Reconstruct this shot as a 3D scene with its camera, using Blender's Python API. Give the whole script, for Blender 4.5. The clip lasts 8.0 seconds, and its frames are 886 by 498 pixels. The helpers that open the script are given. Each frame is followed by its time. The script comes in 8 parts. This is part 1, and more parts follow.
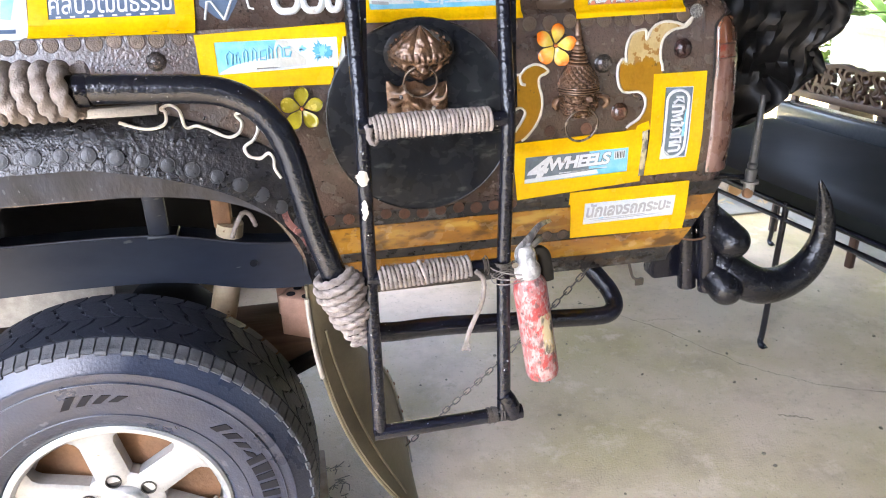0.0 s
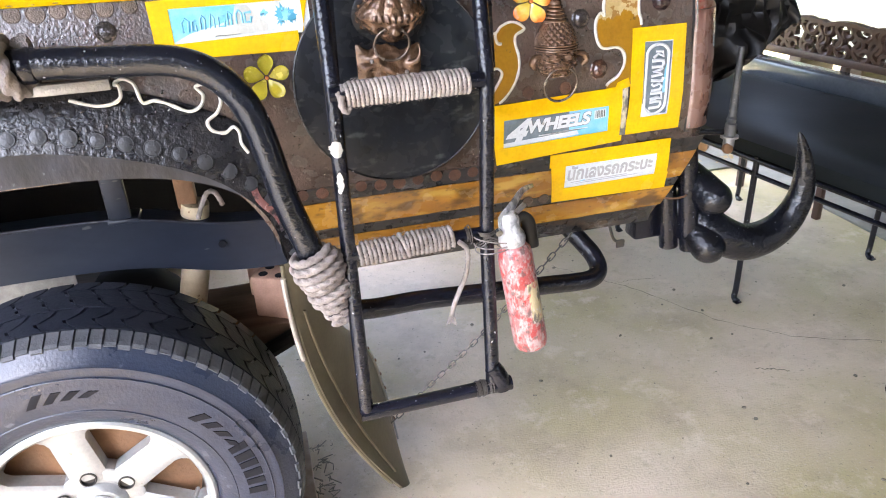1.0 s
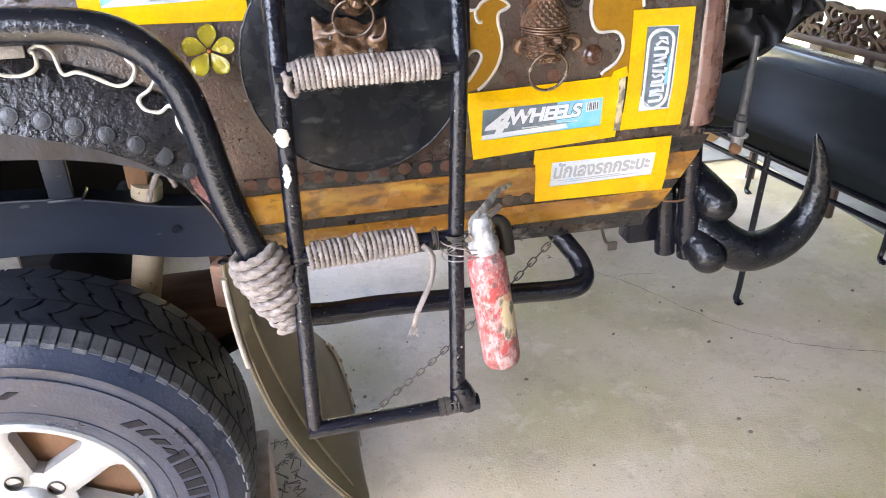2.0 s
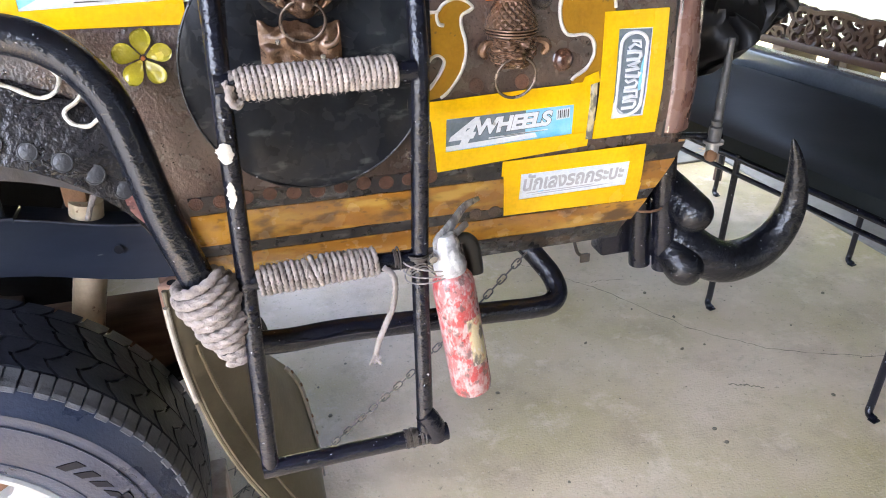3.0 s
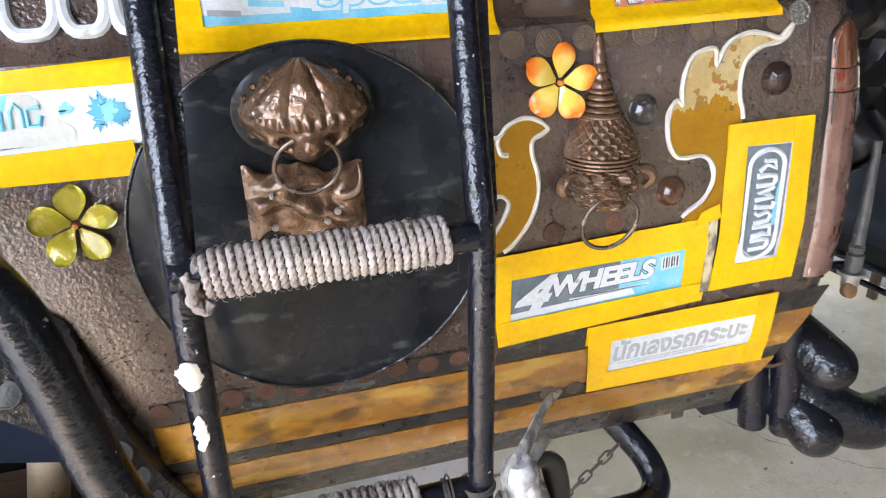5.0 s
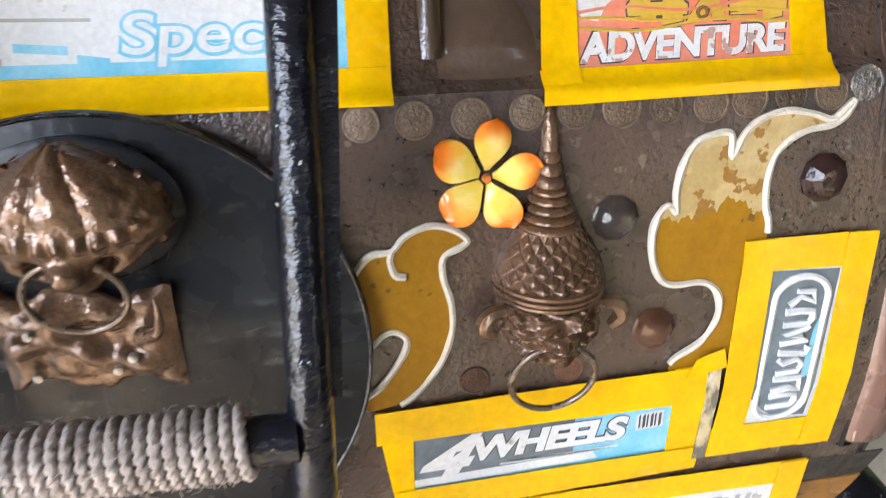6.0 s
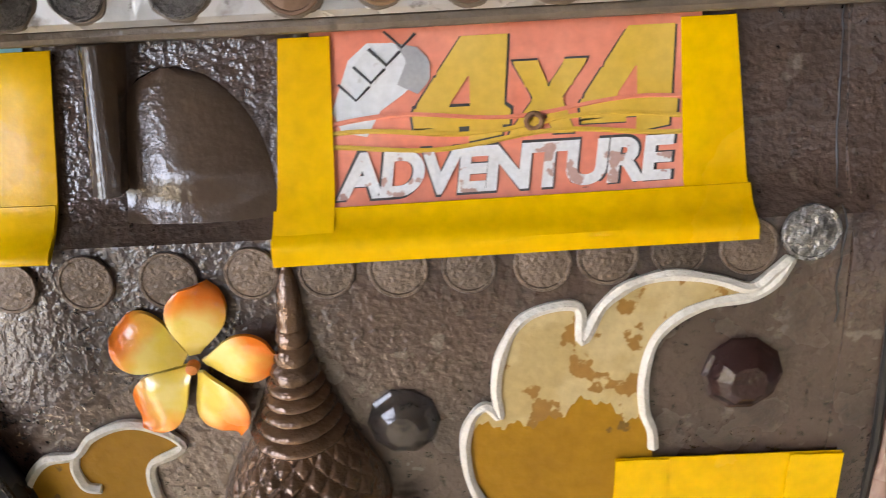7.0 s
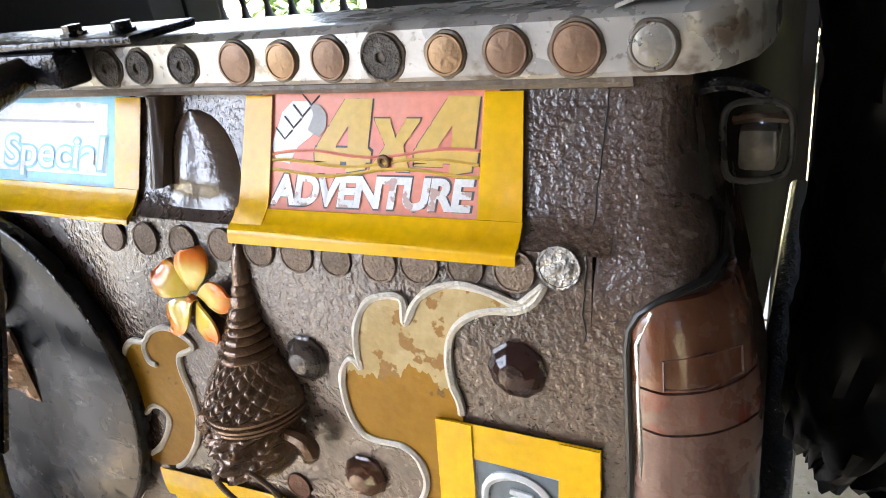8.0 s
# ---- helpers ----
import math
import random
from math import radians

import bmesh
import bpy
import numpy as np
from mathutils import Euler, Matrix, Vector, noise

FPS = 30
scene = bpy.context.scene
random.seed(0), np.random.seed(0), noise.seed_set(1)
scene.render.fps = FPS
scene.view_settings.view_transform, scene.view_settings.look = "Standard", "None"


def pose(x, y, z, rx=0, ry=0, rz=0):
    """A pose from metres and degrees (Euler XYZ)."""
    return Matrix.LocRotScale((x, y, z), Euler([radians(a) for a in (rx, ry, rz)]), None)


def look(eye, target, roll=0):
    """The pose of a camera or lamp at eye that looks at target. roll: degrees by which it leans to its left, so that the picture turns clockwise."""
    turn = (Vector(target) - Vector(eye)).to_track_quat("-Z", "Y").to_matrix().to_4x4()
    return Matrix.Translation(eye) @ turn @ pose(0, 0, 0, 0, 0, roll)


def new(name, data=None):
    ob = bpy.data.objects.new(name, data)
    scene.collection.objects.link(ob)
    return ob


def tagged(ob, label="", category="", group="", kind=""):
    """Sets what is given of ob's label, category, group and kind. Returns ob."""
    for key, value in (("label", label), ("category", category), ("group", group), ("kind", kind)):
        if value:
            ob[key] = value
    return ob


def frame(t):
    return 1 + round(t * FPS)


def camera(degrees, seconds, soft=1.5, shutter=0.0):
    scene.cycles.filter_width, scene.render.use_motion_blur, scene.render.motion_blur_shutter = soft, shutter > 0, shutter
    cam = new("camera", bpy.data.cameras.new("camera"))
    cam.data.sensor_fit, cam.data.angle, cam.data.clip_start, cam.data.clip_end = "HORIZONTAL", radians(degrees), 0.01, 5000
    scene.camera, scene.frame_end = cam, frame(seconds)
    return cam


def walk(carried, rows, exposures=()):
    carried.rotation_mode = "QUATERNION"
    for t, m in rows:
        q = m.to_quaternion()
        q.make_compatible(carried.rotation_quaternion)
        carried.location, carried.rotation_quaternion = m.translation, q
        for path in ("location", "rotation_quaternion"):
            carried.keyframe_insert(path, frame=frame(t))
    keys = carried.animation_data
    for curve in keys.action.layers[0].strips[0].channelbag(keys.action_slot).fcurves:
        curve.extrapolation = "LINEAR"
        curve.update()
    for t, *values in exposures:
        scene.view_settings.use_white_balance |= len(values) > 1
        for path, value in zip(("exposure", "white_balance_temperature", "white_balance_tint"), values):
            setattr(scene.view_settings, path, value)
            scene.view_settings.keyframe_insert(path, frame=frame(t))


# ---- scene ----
cam = camera(62.6, 8.0, soft=1.0, shutter=0.2)
PATH = [
    (0, (0.098, 0.018, 1.558), (0.449, 1.811, 0.746), -1.4),
    (0.3, (0.059, 0.036, 1.568), (0.489, 1.786, 0.701), -2.5),
    (0.5, (0.049, 0.036, 1.56), (0.523, 1.78, 0.702), -2.7),
    (0.8, (0.065, 0.046, 1.543), (0.552, 1.787, 0.689), -2.8),
    (1, (0.082, 0.072, 1.54), (0.514, 1.809, 0.648), -2.9),
    (1.3, (0.1, 0.104, 1.515), (0.513, 1.838, 0.608), -2.2),
    (1.5, (0.119, 0.131, 1.532), (0.522, 1.841, 0.576), -1.6),
    (1.8, (0.144, 0.174, 1.514), (0.569, 1.882, 0.564), -0.9),
    (2, (0.183, 0.198, 1.519), (0.587, 1.906, 0.561), -0.7),
    (2.2, (0.191, 0.221, 1.518), (0.613, 1.93, 0.568), -0.2),
    (3.3, (0.215, 0.31, 1.5), (0.728, 1.987, 0.538), -0.4),
    (3.5, (0.214, 0.342, 1.505), (0.749, 1.999, 0.521), 0.0),
    (3.8, (0.19, 0.399, 1.501), (0.792, 2.049, 0.545), -0.4),
    (4, (0.175, 0.448, 1.517), (0.849, 2.076, 0.57), -0.7),
    (4.3, (0.17, 0.486, 1.519), (0.914, 2.122, 0.641), -0.4),
    (4.5, (0.188, 0.519, 1.524), (0.922, 2.166, 0.66), 1.2),
    (4.7, (0.215, 0.557, 1.505), (0.807, 2.286, 0.694), -1.3),
    (5.8, (0.428, 0.806, 1.528), (0.716, 2.571, 0.632), -1.0),
    (6, (0.46, 0.842, 1.528), (0.739, 2.615, 0.645), -0.7),
    (6.3, (0.527, 0.916, 1.536), (0.782, 2.707, 0.682), 0.2),
    (6.5, (0.573, 0.965, 1.536), (0.755, 2.753, 0.659), -0.3),
    (6.8, (0.634, 1.008, 1.543), (0.733, 2.793, 0.648), -1.5),
    (7, (0.684, 1.012, 1.547), (0.627, 2.8, 0.653), -3.4),
    (7.2, (0.753, 1.01, 1.554), (0.529, 2.779, 0.649), -4.7),
    (7.3, (0.794, 1.005, 1.565), (0.471, 2.751, 0.644), -5.1),
    (7.5, (0.868, 0.984, 1.588), (0.266, 2.652, 0.662), -7.2),
    (7.7, (0.909, 0.963, 1.594), (0.149, 2.572, 0.681), -7.9),
    (8, (0.957, 0.966, 1.594), (0.056, 2.526, 0.725), -8.8),
]
walk(cam, [(t, look(eye, target, roll)) for t, eye, target, roll in PATH],
     exposures=[(0.0, 5.24, 6340, 11), (2.2, 5.23, 6250, 11), (3.5, 5.14, 6150, 11), (4.5, 5.16, 6100, 9), (5.8, 5.14, 6430, 8), (6.5, 4.94, 6430, 8), (7.0, 4.77, 6680, 10), (7.5, 4.99, 6380, 7), (8.0, 4.88, 6380, 8)])

# ---- light ----
world = bpy.data.worlds.new("sky")
scene.world = world
world.use_nodes = True
sky = world.node_tree.nodes.new("ShaderNodeTexSky")
sky.sky_type, sky.sun_disc = "NISHITA", False
sky.sun_elevation, sky.sun_rotation = radians(76), radians(198)
sky.air_density, sky.dust_density, sky.ozone_density = 0.8, 8.0, 0.3
background = world.node_tree.nodes["Background"]
world.node_tree.links.new(sky.outputs[0], background.inputs[0])
background.inputs[1].default_value = 0.15
sun_data = bpy.data.lights.new("sun", "SUN")
sun_data.energy, sun_data.angle, sun_data.color = 2.2, radians(4), (1.0, 0.95, 0.88)
sun = new("sun", sun_data)
sun.matrix_world = look((-1, -3, 13), (0, 0, 0))


# ---- materials ----
def nodes_of(name):
    mat = bpy.data.materials.new(name)
    mat.use_nodes = True
    return mat, mat.node_tree.nodes, mat.node_tree.links


def surface(name, colour, second=None, rough=0.5, metal=0.0, scale=40.0, blend=0.5, bump=0.0, bump_scale=120.0,
            fine=0.0, fine_scale=600.0, coat=0.0, vary=0.0, sharp=0.0, rough_vary=0.12, transmission=0.0, stretch=(1, 1, 1),
            spots=None, spot_scale=30.0, spot_level=0.64):
    """A painted, worn or raw surface: two colours mixed by noise at two scales, relief and uneven gloss."""
    mat, n, l = nodes_of(name)
    b = n["Principled BSDF"]
    co = n.new("ShaderNodeTexCoord")
    mp = n.new("ShaderNodeMapping")
    mp.inputs["Scale"].default_value = stretch
    l.new(co.outputs["Object"], mp.inputs[0])
    big = n.new("ShaderNodeTexNoise")
    big.inputs["Scale"].default_value, big.inputs["Detail"].default_value = scale, 6.0
    l.new(mp.outputs[0], big.inputs["Vector"])
    ramp = n.new("ShaderNodeMapRange")
    ramp.inputs["From Min"].default_value = 0.35 + sharp * 0.12
    ramp.inputs["From Max"].default_value = 0.65 - sharp * 0.12
    l.new(big.outputs[0], ramp.inputs[0])
    mix = n.new("ShaderNodeMix")
    mix.data_type = "RGBA"
    second = second or tuple(c * 0.7 for c in colour)
    mix.inputs[6].default_value, mix.inputs[7].default_value = (*colour, 1), (*second, 1)
    fac = n.new("ShaderNodeMath")
    fac.operation = "MULTIPLY"
    fac.inputs[1].default_value = blend
    l.new(ramp.outputs[0], fac.inputs[0])
    l.new(fac.outputs[0], mix.inputs[0])
    out = mix.outputs[2]
    small = n.new("ShaderNodeTexNoise")
    small.inputs["Scale"].default_value, small.inputs["Detail"].default_value = scale * 9, 4.0
    l.new(mp.outputs[0], small.inputs["Vector"])
    if spots:
        sp = n.new("ShaderNodeTexNoise")
        sp.inputs["Scale"].default_value, sp.inputs["Detail"].default_value = spot_scale, 7.0
        l.new(mp.outputs[0], sp.inputs["Vector"])
        th = n.new("ShaderNodeMapRange")
        th.inputs["From Min"].default_value, th.inputs["From Max"].default_value = spot_level, spot_level + 0.03
        l.new(sp.outputs[0], th.inputs[0])
        m3 = n.new("ShaderNodeMix")
        m3.data_type = "RGBA"
        m3.inputs[7].default_value = (*spots, 1)
        l.new(th.outputs[0], m3.inputs[0])
        l.new(out, m3.inputs[6])
        out = m3.outputs[2]
    hsv = n.new("ShaderNodeHueSaturation")
    val = n.new("ShaderNodeMapRange")
    val.inputs["To Min"].default_value, val.inputs["To Max"].default_value = 0.82, 1.18
    l.new(small.outputs[0], val.inputs[0])
    last = val.outputs[0]
    if vary:
        info = n.new("ShaderNodeObjectInfo")
        vr = n.new("ShaderNodeMapRange")
        vr.inputs["To Min"].default_value, vr.inputs["To Max"].default_value = 1 - vary, 1 + vary
        l.new(info.outputs["Random"], vr.inputs[0])
        mu = n.new("ShaderNodeMath")
        mu.operation = "MULTIPLY"
        l.new(last, mu.inputs[0])
        l.new(vr.outputs[0], mu.inputs[1])
        last = mu.outputs[0]
    l.new(last, hsv.inputs["Value"])
    l.new(out, hsv.inputs["Color"])
    l.new(hsv.outputs[0], b.inputs["Base Color"])
    rr = n.new("ShaderNodeMapRange")
    rr.inputs["To Min"].default_value = max(0.02, rough - rough_vary)
    rr.inputs["To Max"].default_value = min(1.0, rough + rough_vary)
    l.new(big.outputs[0], rr.inputs[0])
    l.new(rr.outputs[0], b.inputs["Roughness"])
    b.inputs["Metallic"].default_value = metal
    b.inputs["Coat Weight"].default_value = coat
    b.inputs["Coat Roughness"].default_value = 0.08
    b.inputs["Transmission Weight"].default_value = transmission
    if bump:
        bn = n.new("ShaderNodeTexNoise")
        bn.inputs["Scale"].default_value, bn.inputs["Detail"].default_value = bump_scale, 5.0
        l.new(mp.outputs[0], bn.inputs["Vector"])
        bp = n.new("ShaderNodeBump")
        bp.inputs["Strength"].default_value = min(1.0, bump)
        bp.inputs["Distance"].default_value = 0.004
        l.new(bn.outputs[0], bp.inputs["Height"])
        last_bump = bp
        if fine:
            fn = n.new("ShaderNodeTexNoise")
            fn.inputs["Scale"].default_value = fine_scale
            l.new(mp.outputs[0], fn.inputs["Vector"])
            bp2 = n.new("ShaderNodeBump")
            bp2.inputs["Strength"].default_value, bp2.inputs["Distance"].default_value = fine, 0.0015
            l.new(fn.outputs[0], bp2.inputs["Height"])
            l.new(bp.outputs[0], bp2.inputs["Normal"])
            last_bump = bp2
        l.new(last_bump.outputs[0], b.inputs["Normal"])
        if coat:
            l.new(last_bump.outputs[0], b.inputs["Coat Normal"])
    return mat


def hammered_paint(name, colour, second, rough, coat, ridge, fine, speck):
    """Thick brushed varnish: leathery ridges at two sizes, glossy with duller patches."""
    mat, n, l = nodes_of(name)
    b = n["Principled BSDF"]
    co = n.new("ShaderNodeTexCoord")

    def noise_of(scale, detail=4.0, kind="FBM", stretch=(1, 1, 1)):
        mp = n.new("ShaderNodeMapping")
        mp.inputs["Scale"].default_value = stretch
        l.new(co.outputs["Object"], mp.inputs[0])
        t = n.new("ShaderNodeTexNoise")
        t.noise_type = kind
        t.inputs["Scale"].default_value, t.inputs["Detail"].default_value = scale, detail
        l.new(mp.outputs[0], t.inputs["Vector"])
        return t.outputs[0]

    def ranged(value, lo, hi, a, z):
        r = n.new("ShaderNodeMapRange")
        for key, v in (("From Min", lo), ("From Max", hi), ("To Min", a), ("To Max", z)):
            r.inputs[key].default_value = v
        l.new(value, r.inputs[0])
        return r.outputs[0]

    def mixed(a, colour_b, fac):
        m = n.new("ShaderNodeMix")
        m.data_type = "RGBA"
        if isinstance(a, tuple):
            m.inputs[6].default_value = (*a, 1)
        else:
            l.new(a, m.inputs[6])
        m.inputs[7].default_value = (*colour_b, 1)
        l.new(fac, m.inputs[0])
        return m.outputs[2]

    c = mixed(colour, second, ranged(noise_of(13, 6.0), 0.38, 0.62, 0.0, 0.9))
    c = mixed(c, tuple(v * 0.55 for v in second), ranged(noise_of(210, 3.0), 0.56, 0.68, 0.0, 0.6))
    c = mixed(c, speck, ranged(noise_of(64, 7.0), 0.655, 0.70, 0.0, 0.55))
    l.new(c, b.inputs["Base Color"])
    l.new(ranged(noise_of(26, 4.0), 0.3, 0.7, rough - 0.08, rough + 0.16), b.inputs["Roughness"])
    b.inputs["Coat Weight"].default_value, b.inputs["Coat Roughness"].default_value = coat, 0.15
    last = None
    for value, strength, dist in ((noise_of(125, 3.0, "RIDGED_MULTIFRACTAL", (1, 1, 0.8)), ridge, 0.0010), (noise_of(230, 3.0), 0.42, 0.0024), (noise_of(420, 2.0), fine, 0.0012)):
        bp = n.new("ShaderNodeBump")
        bp.inputs["Strength"].default_value, bp.inputs["Distance"].default_value = strength, dist
        l.new(value, bp.inputs["Height"])
        if last:
            l.new(last.outputs[0], bp.inputs["Normal"])
        last = bp
    l.new(last.outputs[0], b.inputs["Normal"])
    l.new(last.outputs[0], b.inputs["Coat Normal"])
    return mat


def layered(name, base, layers, rough, coat=0.0, bump=0.3, bump_scale=150, edge=None, metal=0.0):
    """A base colour under layers (colour, scale, from, to, amount, stretch); edge: a colour that gathers towards the far end of the UV map."""
    mat, n, l = nodes_of(name)
    b = n["Principled BSDF"]
    co = n.new("ShaderNodeTexCoord")

    def over(under, colour, fac):
        m = n.new("ShaderNodeMix")
        m.data_type = "RGBA"
        if isinstance(under, tuple):
            m.inputs[6].default_value = (*under, 1)
        else:
            l.new(under, m.inputs[6])
        m.inputs[7].default_value = (*colour, 1)
        l.new(fac, m.inputs[0])
        return m.outputs[2]

    def grain(scale, stretch, detail=6.0):
        mp = n.new("ShaderNodeMapping")
        mp.inputs["Scale"].default_value, mp.inputs["Location"].default_value = stretch, (scale * 0.37, scale * 0.11, 0)
        l.new(co.outputs["Object"], mp.inputs[0])
        t = n.new("ShaderNodeTexNoise")
        t.inputs["Scale"].default_value, t.inputs["Detail"].default_value = scale, detail
        l.new(mp.outputs[0], t.inputs["Vector"])
        return t.outputs[0]

    def spread(value, lo, hi, amount):
        r = n.new("ShaderNodeMapRange")
        r.inputs["From Min"].default_value, r.inputs["From Max"].default_value, r.inputs["To Max"].default_value = lo, hi, amount
        l.new(value, r.inputs[0])
        return r.outputs[0]

    c = base
    for colour, scale, lo, hi, amount, stretch in layers:
        c = over(c, colour, spread(grain(scale, stretch), lo, hi, amount))
    if edge:
        sep = n.new("ShaderNodeSeparateXYZ")
        l.new(co.outputs["UV"], sep.inputs[0])
        add = n.new("ShaderNodeMath")
        add.operation = "MULTIPLY_ADD"
        add.inputs[1].default_value = 0.55
        l.new(grain(55, (1, 1, 1)), add.inputs[0])
        l.new(sep.outputs[1], add.inputs[2])
        c = over(c, edge, spread(add.outputs[0], 0.80, 1.12, 1.0))
    l.new(c, b.inputs["Base Color"])
    b.inputs["Metallic"].default_value = metal
    l.new(spread(grain(30, (1, 1, 1)), 0.0, 1.0, rough * 2), b.inputs["Roughness"])
    b.inputs["Coat Weight"].default_value, b.inputs["Coat Roughness"].default_value = coat, 0.08
    bp = n.new("ShaderNodeBump")
    bp.inputs["Strength"].default_value, bp.inputs["Distance"].default_value = bump, 0.003
    l.new(grain(bump_scale, (1, 1, 1), 4.0), bp.inputs["Height"])
    l.new(bp.outputs[0], b.inputs["Normal"])
    l.new(bp.outputs[0], b.inputs["Coat Normal"])
    return mat


BODY = hammered_paint("varnished_brown_paint", (0.084, 0.053, 0.040), (0.042, 0.0265, 0.0205), 0.2, 0.95, 0.33, 0.32, (0.19, 0.16, 0.13))
FLARE = surface("lumpy_black_paint", (0.010, 0.010, 0.012), (0.028, 0.026, 0.026), 0.10, scale=22, bump=0.75, bump_scale=95, fine=0.5,
                fine_scale=330, spots=(0.30, 0.29, 0.28), spot_scale=140, spot_level=0.70)
# Pale spots are paint chips, with extra ones painted in as glints.
BLACK = surface("chipped_glint_black_enamel", (0.0045, 0.0055, 0.011), (0.010, 0.011, 0.019), 0.15, scale=25, bump=0.55, bump_scale=90,
                fine=0.4, fine_scale=300, rough_vary=0.06, spots=(0.55, 0.55, 0.53), spot_scale=120, spot_level=0.70)
DISC = layered("glossy_black_lacquer", (0.010, 0.0115, 0.0145), [((0.030, 0.035, 0.038), 7, 0.50, 0.68, 0.7, (1, 1, 1)), ((0.085, 0.092, 0.086), 55, 0.60, 0.67, 0.55, (0.35, 1, 1)),
               ((0.006, 0.007, 0.009), 24, 0.54, 0.64, 0.8, (1, 1, 1))], 0.26, 0.0, 0.22, 70)
TAPE = surface("yellow_cloth_tape", (0.80, 0.48, 0.0), (0.68, 0.36, 0.0), 0.24, scale=18, blend=0.6, bump=0.2, bump_scale=45, coat=0.04)
PAPER = surface("faded_white_print", (0.70, 0.72, 0.74), (0.52, 0.56, 0.58), 0.27, scale=30, bump=0.12, bump_scale=40, spots=(0.4, 0.4, 0.38),
                spot_scale=45, spot_level=0.68)
WORNWHITE = surface("worn_white_print", (0.72, 0.73, 0.75), (0.58, 0.58, 0.58), 0.3, scale=60, bump=0.15, bump_scale=60, spots=(0.46, 0.30, 0.26), spot_scale=120, spot_level=0.57)
AGED = surface("yellowed_paper", (0.55, 0.54, 0.48), (0.42, 0.41, 0.36), 0.5, scale=35, bump=0.15)
CYAN = surface("faded_cyan_print", (0.16, 0.5, 0.68), (0.4, 0.66, 0.76), 0.4, scale=35, bump=0.1)
TEAL = surface("dark_cyan_print", (0.06, 0.32, 0.46), (0.15, 0.45, 0.58), 0.4, scale=60)
NAVY = surface("faded_navy_print", (0.06, 0.1, 0.17), (0.12, 0.17, 0.25), 0.4, scale=35, bump=0.1)
SLATE = surface("slate_print", (0.09, 0.12, 0.14), (0.18, 0.22, 0.25), 0.4, scale=45, blend=0.8, bump=0.1)
CORAL = surface("faded_coral_print", (0.72, 0.22, 0.14), (0.8, 0.36, 0.26), 0.38, scale=25, bump=0.2, bump_scale=30)
MUSTARD = surface("mustard_print", (0.62, 0.4, 0.05), (0.7, 0.5, 0.14), 0.38, scale=25, bump=0.2, bump_scale=30)
INK = surface("dark_ink", (0.05, 0.05, 0.055), (0.1, 0.1, 0.1), 0.45, scale=60)
GREYINK = surface("grey_ink", (0.32, 0.32, 0.33), (0.46, 0.46, 0.46), 0.45, scale=60)
GOLD = surface("ochre_ornament_paint", (0.33, 0.165, 0.008), (0.24, 0.115, 0.008), 0.45, scale=20, bump=0.3, bump_scale=90,
               spots=(0.16, 0.09, 0.02), spot_scale=70, spot_level=0.66)
PALEGOLD = surface("flaking_pale_gold_paint", (0.48, 0.37, 0.18), (0.36, 0.25, 0.085), 0.38, scale=30, sharp=0.8, bump=0.3, bump_scale=90,
                   spots=(0.27, 0.14, 0.03), spot_scale=75, spot_level=0.56)
OUTLINE = surface("cream_outline_paint", (0.66, 0.62, 0.54), (0.5, 0.46, 0.38), 0.45, scale=60, bump=0.4, bump_scale=300)
ORANGE = layered("amber_stained_band", (0.40, 0.195, 0.022), [((0.22, 0.092, 0.014), 9, 0.44, 0.62, 0.85, (0.45, 1, 1.6)), ((0.48, 0.29, 0.05), 26, 0.54, 0.66, 0.7, (0.4, 1, 1.5)),
                 ((0.055, 0.028, 0.012), 24, 0.56, 0.66, 0.8, (0.5, 1, 1)), ((0.10, 0.05, 0.02), 120, 0.60, 0.68, 0.6, (0.5, 1, 1))], 0.24, 0.4, 0.25, 70)
BAND = layered("black_painted_band", (0.017, 0.0165, 0.0165), [((0.075, 0.045, 0.022), 17, 0.52, 0.64, 0.7, (0.5, 1, 1.5)), ((0.10, 0.098, 0.092), 46, 0.57, 0.66, 0.65, (0.5, 1, 1.2)),
               ((0.008, 0.008, 0.009), 70, 0.55, 0.63, 0.8, (1, 1, 1))], 0.3, 0.2, 0.5, 90)
BRONZE = surface("worn_bronze", (0.180, 0.098, 0.052), (0.064, 0.040, 0.026), 0.2, 0.45, scale=45, bump=0.45, bump_scale=150, fine=0.25, fine_scale=420, coat=0.7)
DARKCOIN = surface("varnished_coin", (0.15, 0.11, 0.08), (0.08, 0.06, 0.045), 0.32, 0.4, scale=90, bump=0.5, bump_scale=420, vary=0.3)
RUSTCOIN = surface("rusty_coin", (0.13, 0.06, 0.035), (0.06, 0.033, 0.024), 0.5, 0.3, scale=90, bump=0.5, bump_scale=420, vary=0.35)
BLACKCOIN = surface("black_painted_coin", (0.026, 0.026, 0.027), (0.016, 0.016, 0.017), 0.3, 0.2, scale=90, bump=0.12, bump_scale=300, vary=0.2)
COPPER = surface("copper_coin", (0.20, 0.125, 0.082), (0.12, 0.072, 0.05), 0.38, 0.5, scale=120, bump=0.10, bump_scale=330, vary=0.15)
BRASS = surface("brass_coin", (0.29, 0.185, 0.10), (0.21, 0.13, 0.07), 0.38, 0.5, scale=120, bump=0.10, bump_scale=330)
SILVER = surface("silver_coin", (0.36, 0.35, 0.33), (0.22, 0.21, 0.20), 0.3, 0.8, scale=120, bump=0.10, bump_scale=330)
IRONCOIN = surface("dark_holed_coin", (0.16, 0.15, 0.145), (0.06, 0.058, 0.055), 0.35, 0.8, scale=200, sharp=0.5, bump=0.8, bump_scale=700)
